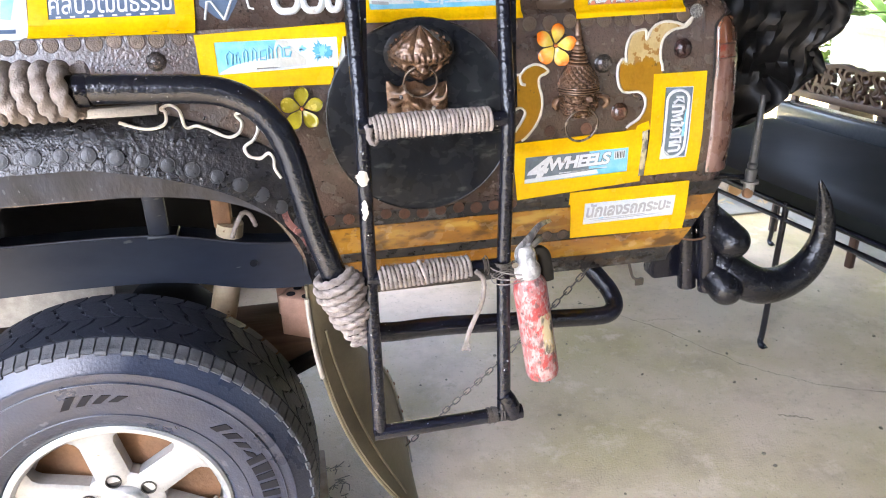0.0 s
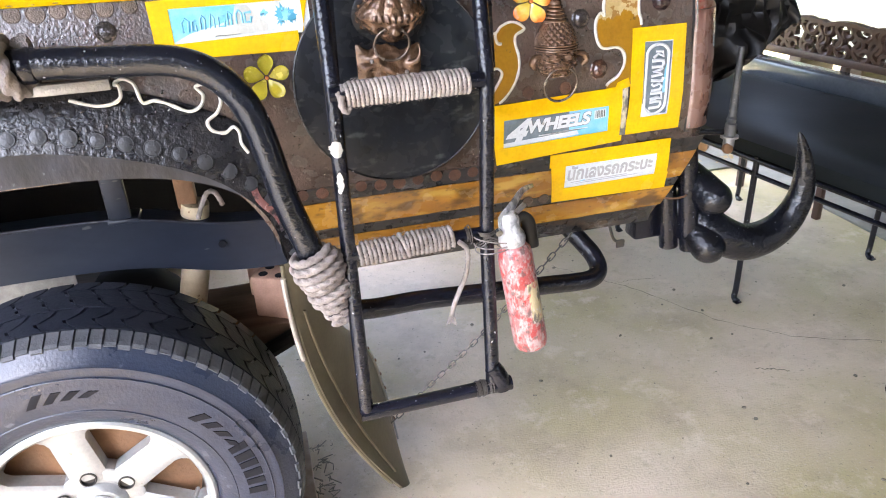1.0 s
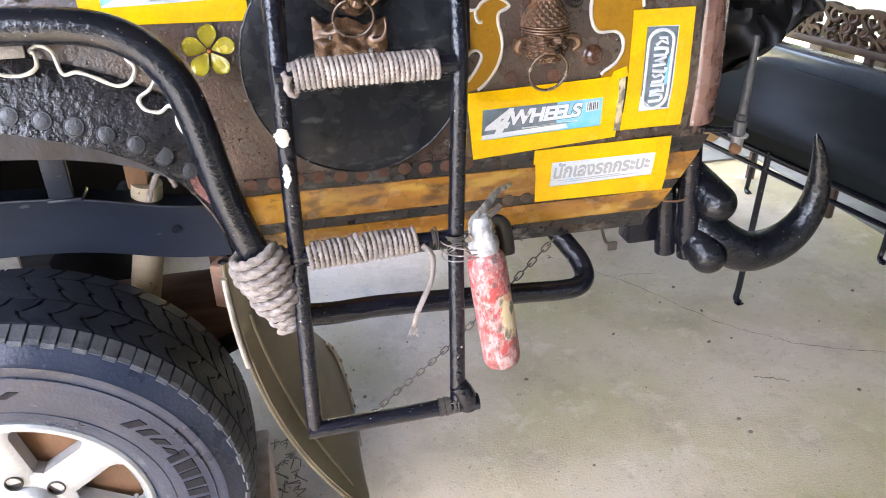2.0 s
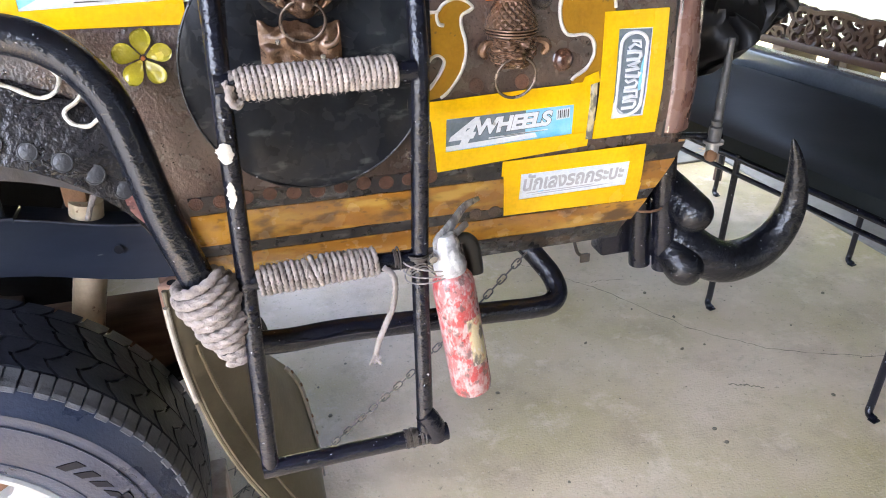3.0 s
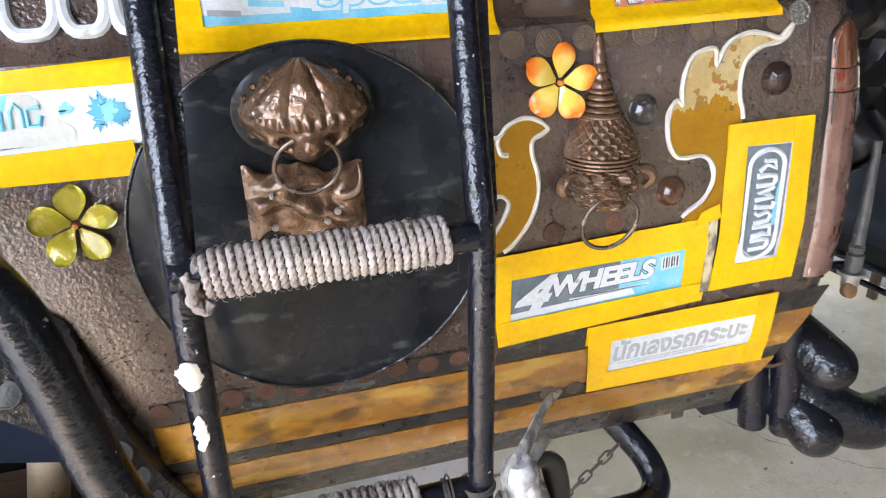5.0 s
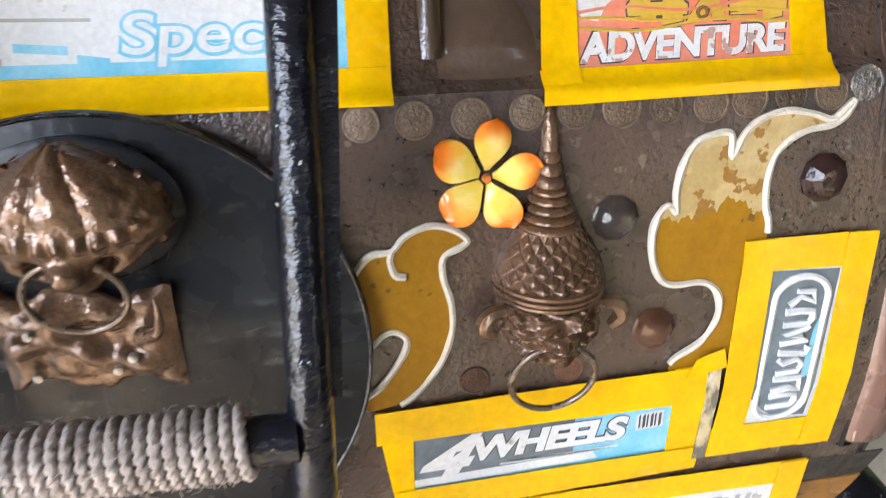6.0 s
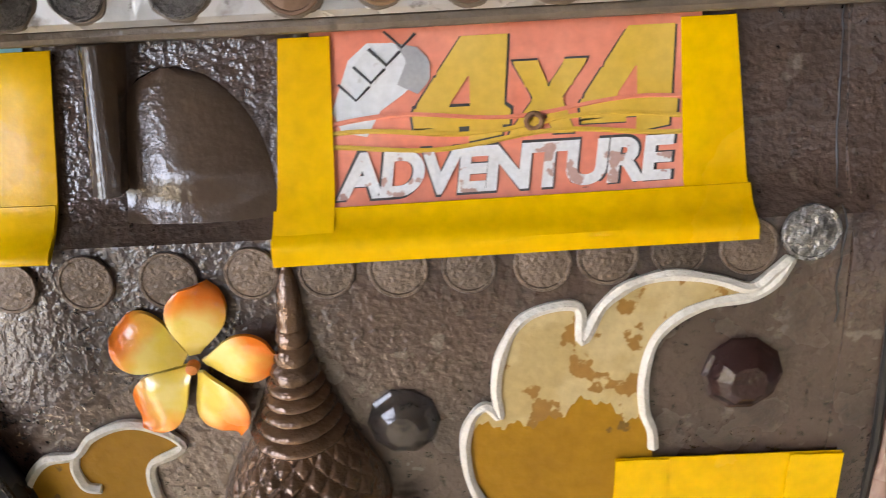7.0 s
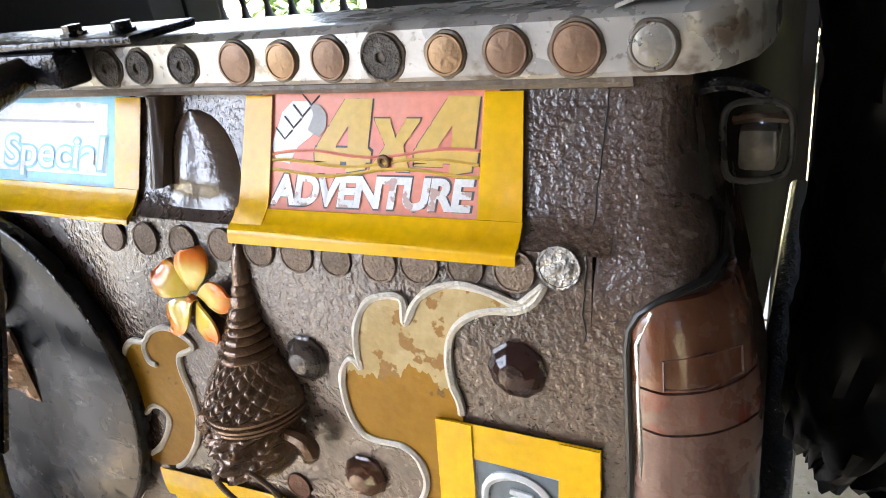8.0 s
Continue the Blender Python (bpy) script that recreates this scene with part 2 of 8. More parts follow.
RAIL = layered("scuffed_aluminium", (0.55, 0.545, 0.54), [((0.34, 0.33, 0.315), 10, 0.44, 0.64, 0.8, (0.4, 1, 1)), ((0.62, 0.61, 0.60), 45, 0.56, 0.66, 0.7, (0.25, 1, 1)),
               ((0.15, 0.10, 0.065), 38, 0.59, 0.66, 0.75, (0.8, 1, 1)), ((0.10, 0.08, 0.065), 150, 0.62, 0.68, 0.6, (1, 1, 1))], 0.28, 0.0, 0.2, 90, None, 0.4)
GLUE = surface("dirty_glue", (0.15, 0.12, 0.09), (0.08, 0.06, 0.045), 0.4, scale=80, bump=0.5)
ROPE = surface("weathered_rope", (0.335, 0.29, 0.265), (0.175, 0.145, 0.125), 0.85, scale=60, blend=0.8, bump=0.6, bump_scale=380, fine=0.6,
               fine_scale=1100)
ROPEWHITE = surface("pale_rope", (0.49, 0.43, 0.395), (0.27, 0.23, 0.205), 0.85, scale=45, blend=0.9, bump=0.6, bump_scale=380, fine=0.6,
                    fine_scale=1100)
TREAD = surface("dark_tread_rubber", (0.015, 0.018, 0.027), (0.028, 0.032, 0.044), 0.5, scale=25, bump=0.2, bump_scale=160)
RUBBER = surface("tyre_rubber", (0.0125, 0.0185, 0.036), (0.029, 0.038, 0.063), 0.32, scale=12, bump=0.2, bump_scale=180, rough_vary=0.16,
                 spots=(0.065, 0.075, 0.098), spot_scale=22, spot_level=0.66)
RUBBERGREY = surface("worn_tread_rubber", (0.070, 0.074, 0.082), (0.11, 0.114, 0.122), 0.65, scale=30, bump=0.35, bump_scale=160)
MARK = surface("black_rubber_mark", (0.012, 0.012, 0.015), (0.02, 0.02, 0.022), 0.6, scale=30)
ALLOY = surface("silver_alloy", (0.37, 0.385, 0.39), (0.28, 0.29, 0.29), 0.34, 0.5, scale=14, bump=0.1, bump_scale=200, spots=(0.25, 0.22, 0.18),
                spot_scale=70, spot_level=0.7)
RUST = surface("rusty_iron", (0.22, 0.11, 0.05), (0.10, 0.055, 0.03), 0.7, scale=18, bump=0.4, bump_scale=110)
CHASSIS = surface("dusty_blue_black_steel", (0.0105, 0.014, 0.024), (0.021, 0.026, 0.038), 0.42, scale=8, blend=0.7, bump=0.2, bump_scale=60,
                  stretch=(0.4, 1, 1), spots=(0.085, 0.083, 0.08), spot_scale=35, spot_level=0.68)
LINER = surface("scratched_grey_metal", (0.014, 0.017, 0.027), (0.005, 0.006, 0.009), 0.45, 0.0, scale=16, blend=1.0, sharp=0.3, bump=0.3, bump_scale=60,
                stretch=(1.6, 1, 0.8), spots=(0.05, 0.055, 0.068), spot_scale=60, spot_level=0.68)
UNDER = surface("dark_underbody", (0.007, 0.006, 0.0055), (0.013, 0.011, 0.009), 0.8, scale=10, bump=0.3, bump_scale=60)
CREAM = surface("cream_shock_paint", (0.52, 0.42, 0.28), (0.36, 0.27, 0.16), 0.45, scale=14, blend=0.8, bump=0.1, spots=(0.18, 0.1, 0.05),
                spot_scale=40, spot_level=0.64)
FLAP = surface("dusty_olive_rubber", (0.125, 0.105, 0.062), (0.07, 0.058, 0.035), 0.42, scale=5, blend=0.9, bump=0.15, bump_scale=90)
BRICK = surface("hollow_red_brick", (0.48, 0.29, 0.205), (0.34, 0.19, 0.13), 0.85, scale=30, bump=0.5, bump_scale=140)
TIMBER = surface("old_timber", (0.16, 0.095, 0.055), (0.075, 0.044, 0.027), 0.75, scale=14, blend=0.9, bump=0.5, bump_scale=60, stretch=(0.3, 2, 2))
# Darker copy of TIMBER; its colour stands for shade under the truck.
DARKTIMBER = surface("darkened_timber", (0.075, 0.05, 0.033), (0.035, 0.024, 0.017), 0.8, scale=14, blend=0.9, bump=0.5, bump_scale=60, stretch=(0.3, 2, 2))
PALEBOARD = surface("dusty_pale_board", (0.42, 0.33, 0.25), (0.28, 0.2, 0.14), 0.7, scale=14, blend=0.9, bump=0.3, bump_scale=60, stretch=(2, 2, 0.3))
REDPAINT = layered("flaking_red_paint", (0.36, 0.13, 0.125), [((0.44, 0.35, 0.33), 95, 0.45, 0.58, 0.8, (1.4, 1.4, 0.7)), ((0.40, 0.035, 0.03), 60, 0.53, 0.59, 0.85, (1.2, 1.2, 0.8)),
                   ((0.47, 0.41, 0.39), 210, 0.56, 0.66, 0.6, (1.5, 1.5, 0.4)), ((0.10, 0.075, 0.07), 100, 0.56, 0.64, 0.75, (1, 1, 0.7))], 0.36, 0.1, 0.5, 200)
WORNLABEL = layered("worn_cream_label", (0.58, 0.48, 0.28), [((0.09, 0.085, 0.08), 55, 0.47, 0.55, 0.9, (1, 1, 0.5)), ((0.50, 0.07, 0.06), 40, 0.60, 0.66, 0.8, (1, 1, 0.7)),
                    ((0.60, 0.56, 0.50), 170, 0.58, 0.66, 0.7, (1, 1, 0.5))], 0.4, 0.0, 0.4, 220)
GUARD = surface("satin_black_enamel", (0.005, 0.0065, 0.011), (0.010, 0.012, 0.018), 0.17, scale=14, bump=0.4, bump_scale=90, fine=0.35, fine_scale=330, rough_vary=0.08,
                spots=(0.35, 0.34, 0.33), spot_scale=110, spot_level=0.705)
CHAINIRON = surface("dull_rusty_chain", (0.13, 0.115, 0.095), (0.05, 0.042, 0.034), 0.45, 0.4, scale=60, bump=0.3, bump_scale=250)
IRON = surface("dark_weathered_iron", (0.12, 0.105, 0.09), (0.06, 0.045, 0.035), 0.5, 0.5, scale=60, bump=0.3, bump_scale=250)
PALEMETAL = surface("worn_bare_metal", (0.42, 0.39, 0.34), (0.2, 0.18, 0.155), 0.4, 0.35, scale=45, bump=0.3, bump_scale=160)
GREYMETAL = surface("dull_grey_metal", (0.33, 0.32, 0.31), (0.18, 0.175, 0.17), 0.45, 0.5, scale=40, bump=0.3, bump_scale=200)
LENS = layered("faded_amber_lens", (0.115, 0.044, 0.022), [((0.20, 0.055, 0.018), 14, 0.5, 0.66, 0.8, (1, 1, 0.5)), ((0.055, 0.022, 0.014), 34, 0.52, 0.66, 0.8, (1, 1, 0.3)),
               ((0.22, 0.13, 0.09), 150, 0.60, 0.70, 0.5, (1, 1, 0.12))], 0.24, 0.5, 0.2, 120)
LENSRED = layered("blotched_red_lens", (0.165, 0.078, 0.055), [((0.16, 0.022, 0.010), 70, 0.50, 0.60, 0.85, (1, 1, 0.6)), ((0.26, 0.14, 0.11), 130, 0.58, 0.68, 0.5, (1, 1, 0.2))], 0.26, 0.5, 0.2, 120)
LENSPALE = layered("bleached_red_lens", (0.18, 0.10, 0.078), [((0.10, 0.038, 0.028), 40, 0.48, 0.60, 0.85, (1, 1, 0.18)), ((0.27, 0.18, 0.15), 130, 0.58, 0.68, 0.6, (1, 1, 0.1)),
                   ((0.045, 0.018, 0.014), 90, 0.61, 0.66, 0.8, (1, 1, 0.35))], 0.28, 0.45, 0.25, 120)
SMOOTH = surface("smooth_brown_varnish", (0.095, 0.064, 0.045), (0.055, 0.037, 0.027), 0.12, scale=14, bump=0.12, bump_scale=200, coat=0.5)
GASKET = surface("black_gasket", (0.009, 0.009, 0.009), (0.022, 0.020, 0.018), 0.35, scale=40)
GEMRED = surface("garnet_glass", (0.095, 0.042, 0.038), (0.06, 0.03, 0.028), 0.06, scale=20, bump=0.1, bump_scale=200, transmission=0.7, rough_vary=0.03)
GEMGREY = surface("clear_grey_glass", (0.15, 0.125, 0.11), (0.11, 0.095, 0.085), 0.05, scale=20, bump=0.1, bump_scale=200, transmission=0.7, rough_vary=0.03)
GEMRUST = surface("dusty_amber_glass", (0.25, 0.11, 0.065), (0.16, 0.075, 0.045), 0.1, scale=20, transmission=0.6, rough_vary=0.04)
PETALY = surface("translucent_yellow_petal", (0.46, 0.40, 0.03), (0.28, 0.25, 0.02), 0.15, scale=45, coat=0.7, bump=0.15, bump_scale=90, spots=(0.62, 0.54, 0.08), spot_scale=70, spot_level=0.58)
PETALO = layered("orange_tipped_petal", (0.80, 0.60, 0.09), [((0.86, 0.68, 0.22), 60, 0.48, 0.62, 0.7, (1, 1, 1))], 0.2, 0.5, 0.12, 120, (0.86, 0.20, 0.012))
PISTIL = surface("petal_heart", (0.55, 0.12, 0.03), (0.6, 0.25, 0.03), 0.4, scale=60)
HORN = surface("polished_black_horn", (0.004, 0.005, 0.008), (0.010, 0.010, 0.014), 0.14, scale=30, bump=0.75, bump_scale=85, fine=0.5, fine_scale=300,
               spots=(0.35, 0.35, 0.35), spot_scale=130, spot_level=0.70)
VINYL = surface("black_vinyl", (0.008, 0.011, 0.012), (0.014, 0.018, 0.020), 0.46, scale=6, bump=0.06, bump_scale=60, rough_vary=0.06)
# Lighter blue-grey base imitates sky reflected along the seat's rear edge.
PIPING = surface("sky_sheen_vinyl", (0.075, 0.085, 0.095), (0.11, 0.12, 0.13), 0.2, scale=10, bump=0.12, bump_scale=40)
SHEET = surface("creased_black_sheet", (0.006, 0.006, 0.007), (0.010, 0.010, 0.010), 0.4, scale=10, bump=0.6, bump_scale=18)
CARVED = surface("carved_brown_wood", (0.075, 0.036, 0.022), (0.045, 0.024, 0.015), 0.5, scale=20, bump=0.4, bump_scale=60)


def concrete_floor():
    """Old trowelled concrete: grey and olive patches, pale scuffs, pores and grit."""
    mat, n, l = nodes_of("stained_concrete")
    b = n["Principled BSDF"]
    co = n.new("ShaderNodeTexCoord")

    def noise_map(scale, lo, hi, detail=6.0, rough=0.55, shift=0.0):
        mp = n.new("ShaderNodeMapping")
        mp.inputs["Location"].default_value = (shift, shift * 0.7, 0)
        l.new(co.outputs["Object"], mp.inputs[0])
        t = n.new("ShaderNodeTexNoise")
        t.inputs["Scale"].default_value, t.inputs["Detail"].default_value, t.inputs["Roughness"].default_value = scale, detail, rough
        l.new(mp.outputs[0], t.inputs["Vector"])
        r = n.new("ShaderNodeMapRange")
        r.inputs["From Min"].default_value, r.inputs["From Max"].default_value = lo, hi
        l.new(t.outputs[0], r.inputs[0])
        return r.outputs[0]

    def layer(under, colour, fac, amount=1.0):
        k = n.new("ShaderNodeMath")
        k.operation = "MULTIPLY"
        k.inputs[1].default_value = amount
        l.new(fac, k.inputs[0])
        m = n.new("ShaderNodeMix")
        m.data_type = "RGBA"
        if isinstance(under, tuple):
            m.inputs[6].default_value = (*under, 1)
        else:
            l.new(under, m.inputs[6])
        m.inputs[7].default_value = (*colour, 1)
        l.new(k.outputs[0], m.inputs[0])
        return m.outputs[2]

    c = layer((0.645, 0.527, 0.390), (0.479, 0.405, 0.208), noise_map(1.3, 0.42, 0.62), 0.9)
    c = layer(c, (0.350, 0.272, 0.187), noise_map(4.0, 0.50, 0.72, 8.0, 0.65, 3.1), 0.6)
    c = layer(c, (0.737, 0.624, 0.482), noise_map(7.0, 0.54, 0.66, 10.0, 0.7, 7.7), 0.6)
    c = layer(c, (0.378, 0.312, 0.199), noise_map(17.0, 0.56, 0.68, 9.0, 0.72, 12.3), 0.5)
    c = layer(c, (0.203, 0.176, 0.124), noise_map(60.0, 0.61, 0.69, 5.0, 0.65, 1.9), 0.6)
    c = layer(c, (0.645, 0.563, 0.449), noise_map(120.0, 0.62, 0.70, 2.0, 0.5, 5.0), 0.45)
    l.new(c, b.inputs["Base Color"])
    rg = n.new("ShaderNodeMapRange")
    rg.inputs["To Min"].default_value, rg.inputs["To Max"].default_value = 0.5, 0.85
    l.new(noise_map(2.2, 0.3, 0.7, 6.0, 0.6, 9.0), rg.inputs[0])
    l.new(rg.outputs[0], b.inputs["Roughness"])
    h1 = n.new("ShaderNodeBump")
    h1.inputs["Strength"].default_value, h1.inputs["Distance"].default_value = 0.22, 0.005
    l.new(noise_map(26.0, 0.2, 0.8, 8.0, 0.7), h1.inputs["Height"])
    h2 = n.new("ShaderNodeBump")
    h2.inputs["Strength"].default_value, h2.inputs["Distance"].default_value = 0.3, 0.003
    l.new(noise_map(130.0, 0.3, 0.7, 3.0), h2.inputs["Height"])
    l.new(h1.outputs[0], h2.inputs["Normal"])
    l.new(h2.outputs[0], b.inputs["Normal"])
    return mat


CONCRETE = concrete_floor()
CRACK = surface("crack_dirt", (0.16, 0.14, 0.10), (0.3, 0.27, 0.2), 0.9, scale=40)
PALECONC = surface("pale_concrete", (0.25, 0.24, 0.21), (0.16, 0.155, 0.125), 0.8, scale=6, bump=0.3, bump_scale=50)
GRAVEL = surface("low_bounce_asphalt", (0.055, 0.057, 0.062), (0.035, 0.036, 0.04), 0.8, scale=8, bump=0.8, bump_scale=60)
SOIL = surface("leafy_soil", (0.22, 0.19, 0.11), (0.12, 0.12, 0.05), 0.95, scale=5, bump=1.0, bump_scale=25)
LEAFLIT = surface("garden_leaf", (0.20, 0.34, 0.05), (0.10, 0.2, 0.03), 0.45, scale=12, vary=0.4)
DRYLEAF = surface("dry_leaf", (0.4, 0.3, 0.16), (0.26, 0.17, 0.08), 0.8, scale=20, vary=0.4)
WHITE = surface("white_glazed_pot", (0.8, 0.8, 0.78), (0.68, 0.68, 0.66), 0.4, scale=5, bump=0.2, bump_scale=12)
WALL = surface("dark_plank_wall", (0.016, 0.014, 0.012), (0.009, 0.008, 0.007), 0.75, scale=6, bump=0.3, bump_scale=30)
ROOF = surface("roof_sheet", (0.12, 0.11, 0.10), (0.08, 0.075, 0.07), 0.6, scale=3, bump=0.2, bump_scale=12)
BARK = surface("log_bark", (0.22, 0.17, 0.12), (0.12, 0.09, 0.06), 0.9, scale=20, bump=0.8, bump_scale=60)
LOGEND = surface("sawn_log_end", (0.6, 0.36, 0.17), (0.45, 0.25, 0.11), 0.8, scale=20)
for satin, level in ((VINYL, 0.18), (GOLD, 0.22), (PALEGOLD, 0.3), (TAPE, 0.32), (SHEET, 0.35), (DISC, 0.24), (CHASSIS, 0.35), (UNDER, 0.15), (MARK, 0.08), (LINER, 0.4), (TREAD, 0.28), (RUBBERGREY, 0.3)):
    satin.node_tree.nodes["Principled BSDF"].inputs["Specular IOR Level"].default_value = level
DUSTYBLACK = surface("dusty_black_rubber", (0.06, 0.06, 0.062), (0.14, 0.135, 0.13), 0.4, scale=70, bump=0.4, bump_scale=160, spots=(0.3, 0.29, 0.28), spot_scale=150, spot_level=0.66)
SMOKE = surface("smoked_glass", (0.10, 0.092, 0.08), (0.19, 0.17, 0.145), 0.12, scale=60, blend=0.9, bump=0.1, bump_scale=80, coat=0.4)
REDSTREAK = layered("worn_red_streak", (0.16, 0.07, 0.062), [((0.02, 0.02, 0.022), 45, 0.47, 0.55, 0.95, (1, 1, 1)), ((0.34, 0.2, 0.18), 150, 0.58, 0.66, 0.6, (1, 1, 1))], 0.25, 0.3, 0.4, 160)
DARKSTEEL = surface("dark_worn_steel", (0.045, 0.044, 0.042), (0.10, 0.095, 0.09), 0.3, 0.5, scale=60, bump=0.2, bump_scale=200)
SCUFFED = layered("scuffed_pale_metal", (0.40, 0.395, 0.385), [((0.13, 0.13, 0.135), 34, 0.50, 0.62, 0.8, (1, 1, 1)), ((0.60, 0.59, 0.57), 90, 0.54, 0.62, 0.8, (1, 1, 0.6))], 0.32, 0.0, 0.3, 150, None, 0.1)
EMBOSSED = surface("embossed_silver", (0.42, 0.41, 0.39), (0.14, 0.13, 0.125), 0.28, 0.7, scale=170, sharp=0.5, blend=0.9, bump=0.9, bump_scale=210)
DARKRING = surface("dark_worn_ring", (0.15, 0.11, 0.085), (0.28, 0.24, 0.2), 0.25, 0.7, scale=60, bump=0.2, bump_scale=200)
CHROME = surface("dull_chrome", (0.5, 0.48, 0.46), (0.3, 0.28, 0.26), 0.22, 0.9, scale=40, bump=0.1)


# ---- builders ----
def finish(bm, smooth=True):
    bmesh.ops.recalc_face_normals(bm, faces=bm.faces)
    for f in bm.faces:
        f.smooth = smooth
    return bm


def mesh_of(name, bm, material, smooth=True):
    finish(bm, smooth)
    data = bpy.data.meshes.new(name)
    bm.to_mesh(data)
    bm.free()
    if smooth:
        data.set_sharp_from_angle(angle=radians(40))
    data.materials.append(material)
    return data


def thing(name, base, label, category, group=""):
    root = new(name)
    root.empty_display_size = 0.05
    root.location = base
    return tagged(root, label, category, group)


def base_of(ob):
    return Vector(ob.location) + (base_of(ob.parent) if ob.parent else Vector((0, 0, 0)))


def part(name, bm, material, parent, label="", smooth=True):
    """Links a bmesh, drawn in world metres, as one mesh under a thing or a part."""
    bmesh.ops.translate(bm, verts=bm.verts, vec=-base_of(parent))
    ob = new(name, mesh_of(name, bm, material, smooth))
    ob.parent = parent
    return tagged(ob, label)


def placed(name, data, parent, m):
    """A piece on shared mesh data at the world pose m."""
    ob = new(name, data)
    ob.parent = parent
    ob.matrix_basis = Matrix.Translation(-base_of(parent)) @ m
    return ob


def single(name, bm, material, label, category, kind="", group="", smooth=True):
    return tagged(new(name, mesh_of(name, bm, material, smooth)), label, category, group, kind)


def curve_points(pts, n=8, closed=False):
    """A smooth line through the points."""
    p = [Vector(q) for q in pts]
    out, count = [], len(p)
    for i in range(count if closed else count - 1):
        if closed:
            a, b, c, d = p[i - 1], p[i], p[(i + 1) % count], p[(i + 2) % count]
        else:
            a, b, c, d = p[max(i - 1, 0)], p[i], p[i + 1], p[min(i + 2, count - 1)]
        for k in range(n):
            t = k / n
            out.append(0.5 * ((2 * b) + (c - a) * t + (2 * a - 5 * b + 4 * c - d) * t * t + (3 * b - a - 3 * c + d) * t ** 3))
    if not closed:
        out.append(p[-1])
    return out


def tube(bm, pts, radius, seg=12, closed=False, strands=0, twist=0.0, depth=0.2, caps=True):
    """Sweeps a round or stranded section along points. radius: a number or one for each point."""
    n = len(pts)
    pts = [Vector(p) for p in pts]
    rad = radius if isinstance(radius, (list, tuple)) else [radius] * n
    first = (pts[1] - pts[0]).normalized()
    up = Vector((0, 0, 1)) if abs(first.z) < 0.9 else Vector((1, 0, 0))
    side = first.cross(up).normalized()
    rings, run = [], 0.0
    for i in range(n):
        if closed:
            way = (pts[(i + 1) % n] - pts[i - 1]).normalized()
        else:
            way = (pts[min(i + 1, n - 1)] - pts[max(i - 1, 0)]).normalized()
        side = (side - way * side.dot(way)).normalized()
        other = way.cross(side)
        if i:
            run += (pts[i] - pts[i - 1]).length
        ring = []
        for k in range(seg):
            a = 2 * math.pi * k / seg
            r = rad[i] * (1.06 - depth * 1.8 * (1 - abs(math.cos((strands * a - twist * run) / 2)))) if strands else rad[i]
            ring.append(bm.verts.new(pts[i] + side * (r * math.cos(a)) + other * (r * math.sin(a))))
        rings.append(ring)
    for i in range(n if closed else n - 1):
        a, b = rings[i], rings[(i + 1) % n]
        for k in range(seg):
            bm.faces.new((a[k], a[(k + 1) % seg], b[(k + 1) % seg], b[k]))
    if caps and not closed:
        bm.faces.new(rings[0][::-1])
        bm.faces.new(rings[-1])
    return bm


def wrap(bm, axis, coil, r, seed=0, uneven=0.06):
    """Rope wound tightly round an axis of points; coil: radius of the winding, one number or one at each end."""
    rnd = random.Random(seed)
    axis = [Vector(p) for p in axis]
    lengths = [0.0]
    for a, b in zip(axis, axis[1:]):
        lengths.append(lengths[-1] + (b - a).length)
    total = lengths[-1]
    turns = total / (2 * r * 1.02)
    c0, c1 = coil if isinstance(coil, tuple) else (coil, coil)
    lay = (6.4 if r > 0.005 else 5.6) * r
    twist = 3 * 2 * math.pi / lay
    per_turn = 2 * math.pi * max(c0, c1)
    steps = max(24, int(turns * max(16, per_turn / (lay / 3 / 5)))) if r > 0.003 else max(24, int(turns * 16))
    pts, radii = [], []
    way = (axis[-1] - axis[0]).normalized()
    u = way.cross(Vector((0.3, 0.9, 0.2))).normalized()
    wob = [rnd.uniform(-uneven, uneven) for _ in range(int(turns) + 3)]
    for i in range(steps + 1):
        s = i / steps * total
        j = max(k for k in range(len(axis) - 1) if lengths[k] <= s + 1e-9)
        t = (s - lengths[j]) / max(1e-9, lengths[j + 1] - lengths[j])
        centre = axis[j].lerp(axis[j + 1], t)
        d = (axis[j + 1] - axis[j]).normalized()
        uu = (u - d * u.dot(d)).normalized()
        v = d.cross(uu)
        a = 2 * math.pi * turns * i / steps
        q = i / steps * turns
        w = wob[int(q)] * (1 - q % 1) + wob[int(q) + 1] * (q % 1)
        rc = (c0 + (c1 - c0) * i / steps) * (1 + w)
        pts.append(centre + uu * (rc * math.cos(a)) + v * (rc * math.sin(a)) + d * (w * r * 1.5))
        radii.append(r)
    return tube(bm, pts, radii, seg=15 if r > 0.003 else 6, strands=3 if r > 0.003 else 0, twist=twist, depth=0.24)


def box(bm, lo, hi, bevel=0.0, m=None):
    lo, hi = Vector(lo), Vector(hi)
    made = bmesh.ops.create_cube(bm, size=1.0, matrix=Matrix.Translation((lo + hi) / 2) @ Matrix.Diagonal((*(hi - lo), 1)))
    verts = made["verts"]
    if bevel:
        edges = list({e for v in verts for e in v.link_edges})
        res = bmesh.ops.bevel(bm, geom=edges, offset=bevel, segments=2, affect="EDGES", profile=0.5)
        verts = list({v for f in res["faces"] for v in f.verts} | {v for v in verts if v.is_valid})
    if m is not None:
        bmesh.ops.transform(bm, matrix=m, verts=verts)
    return bm


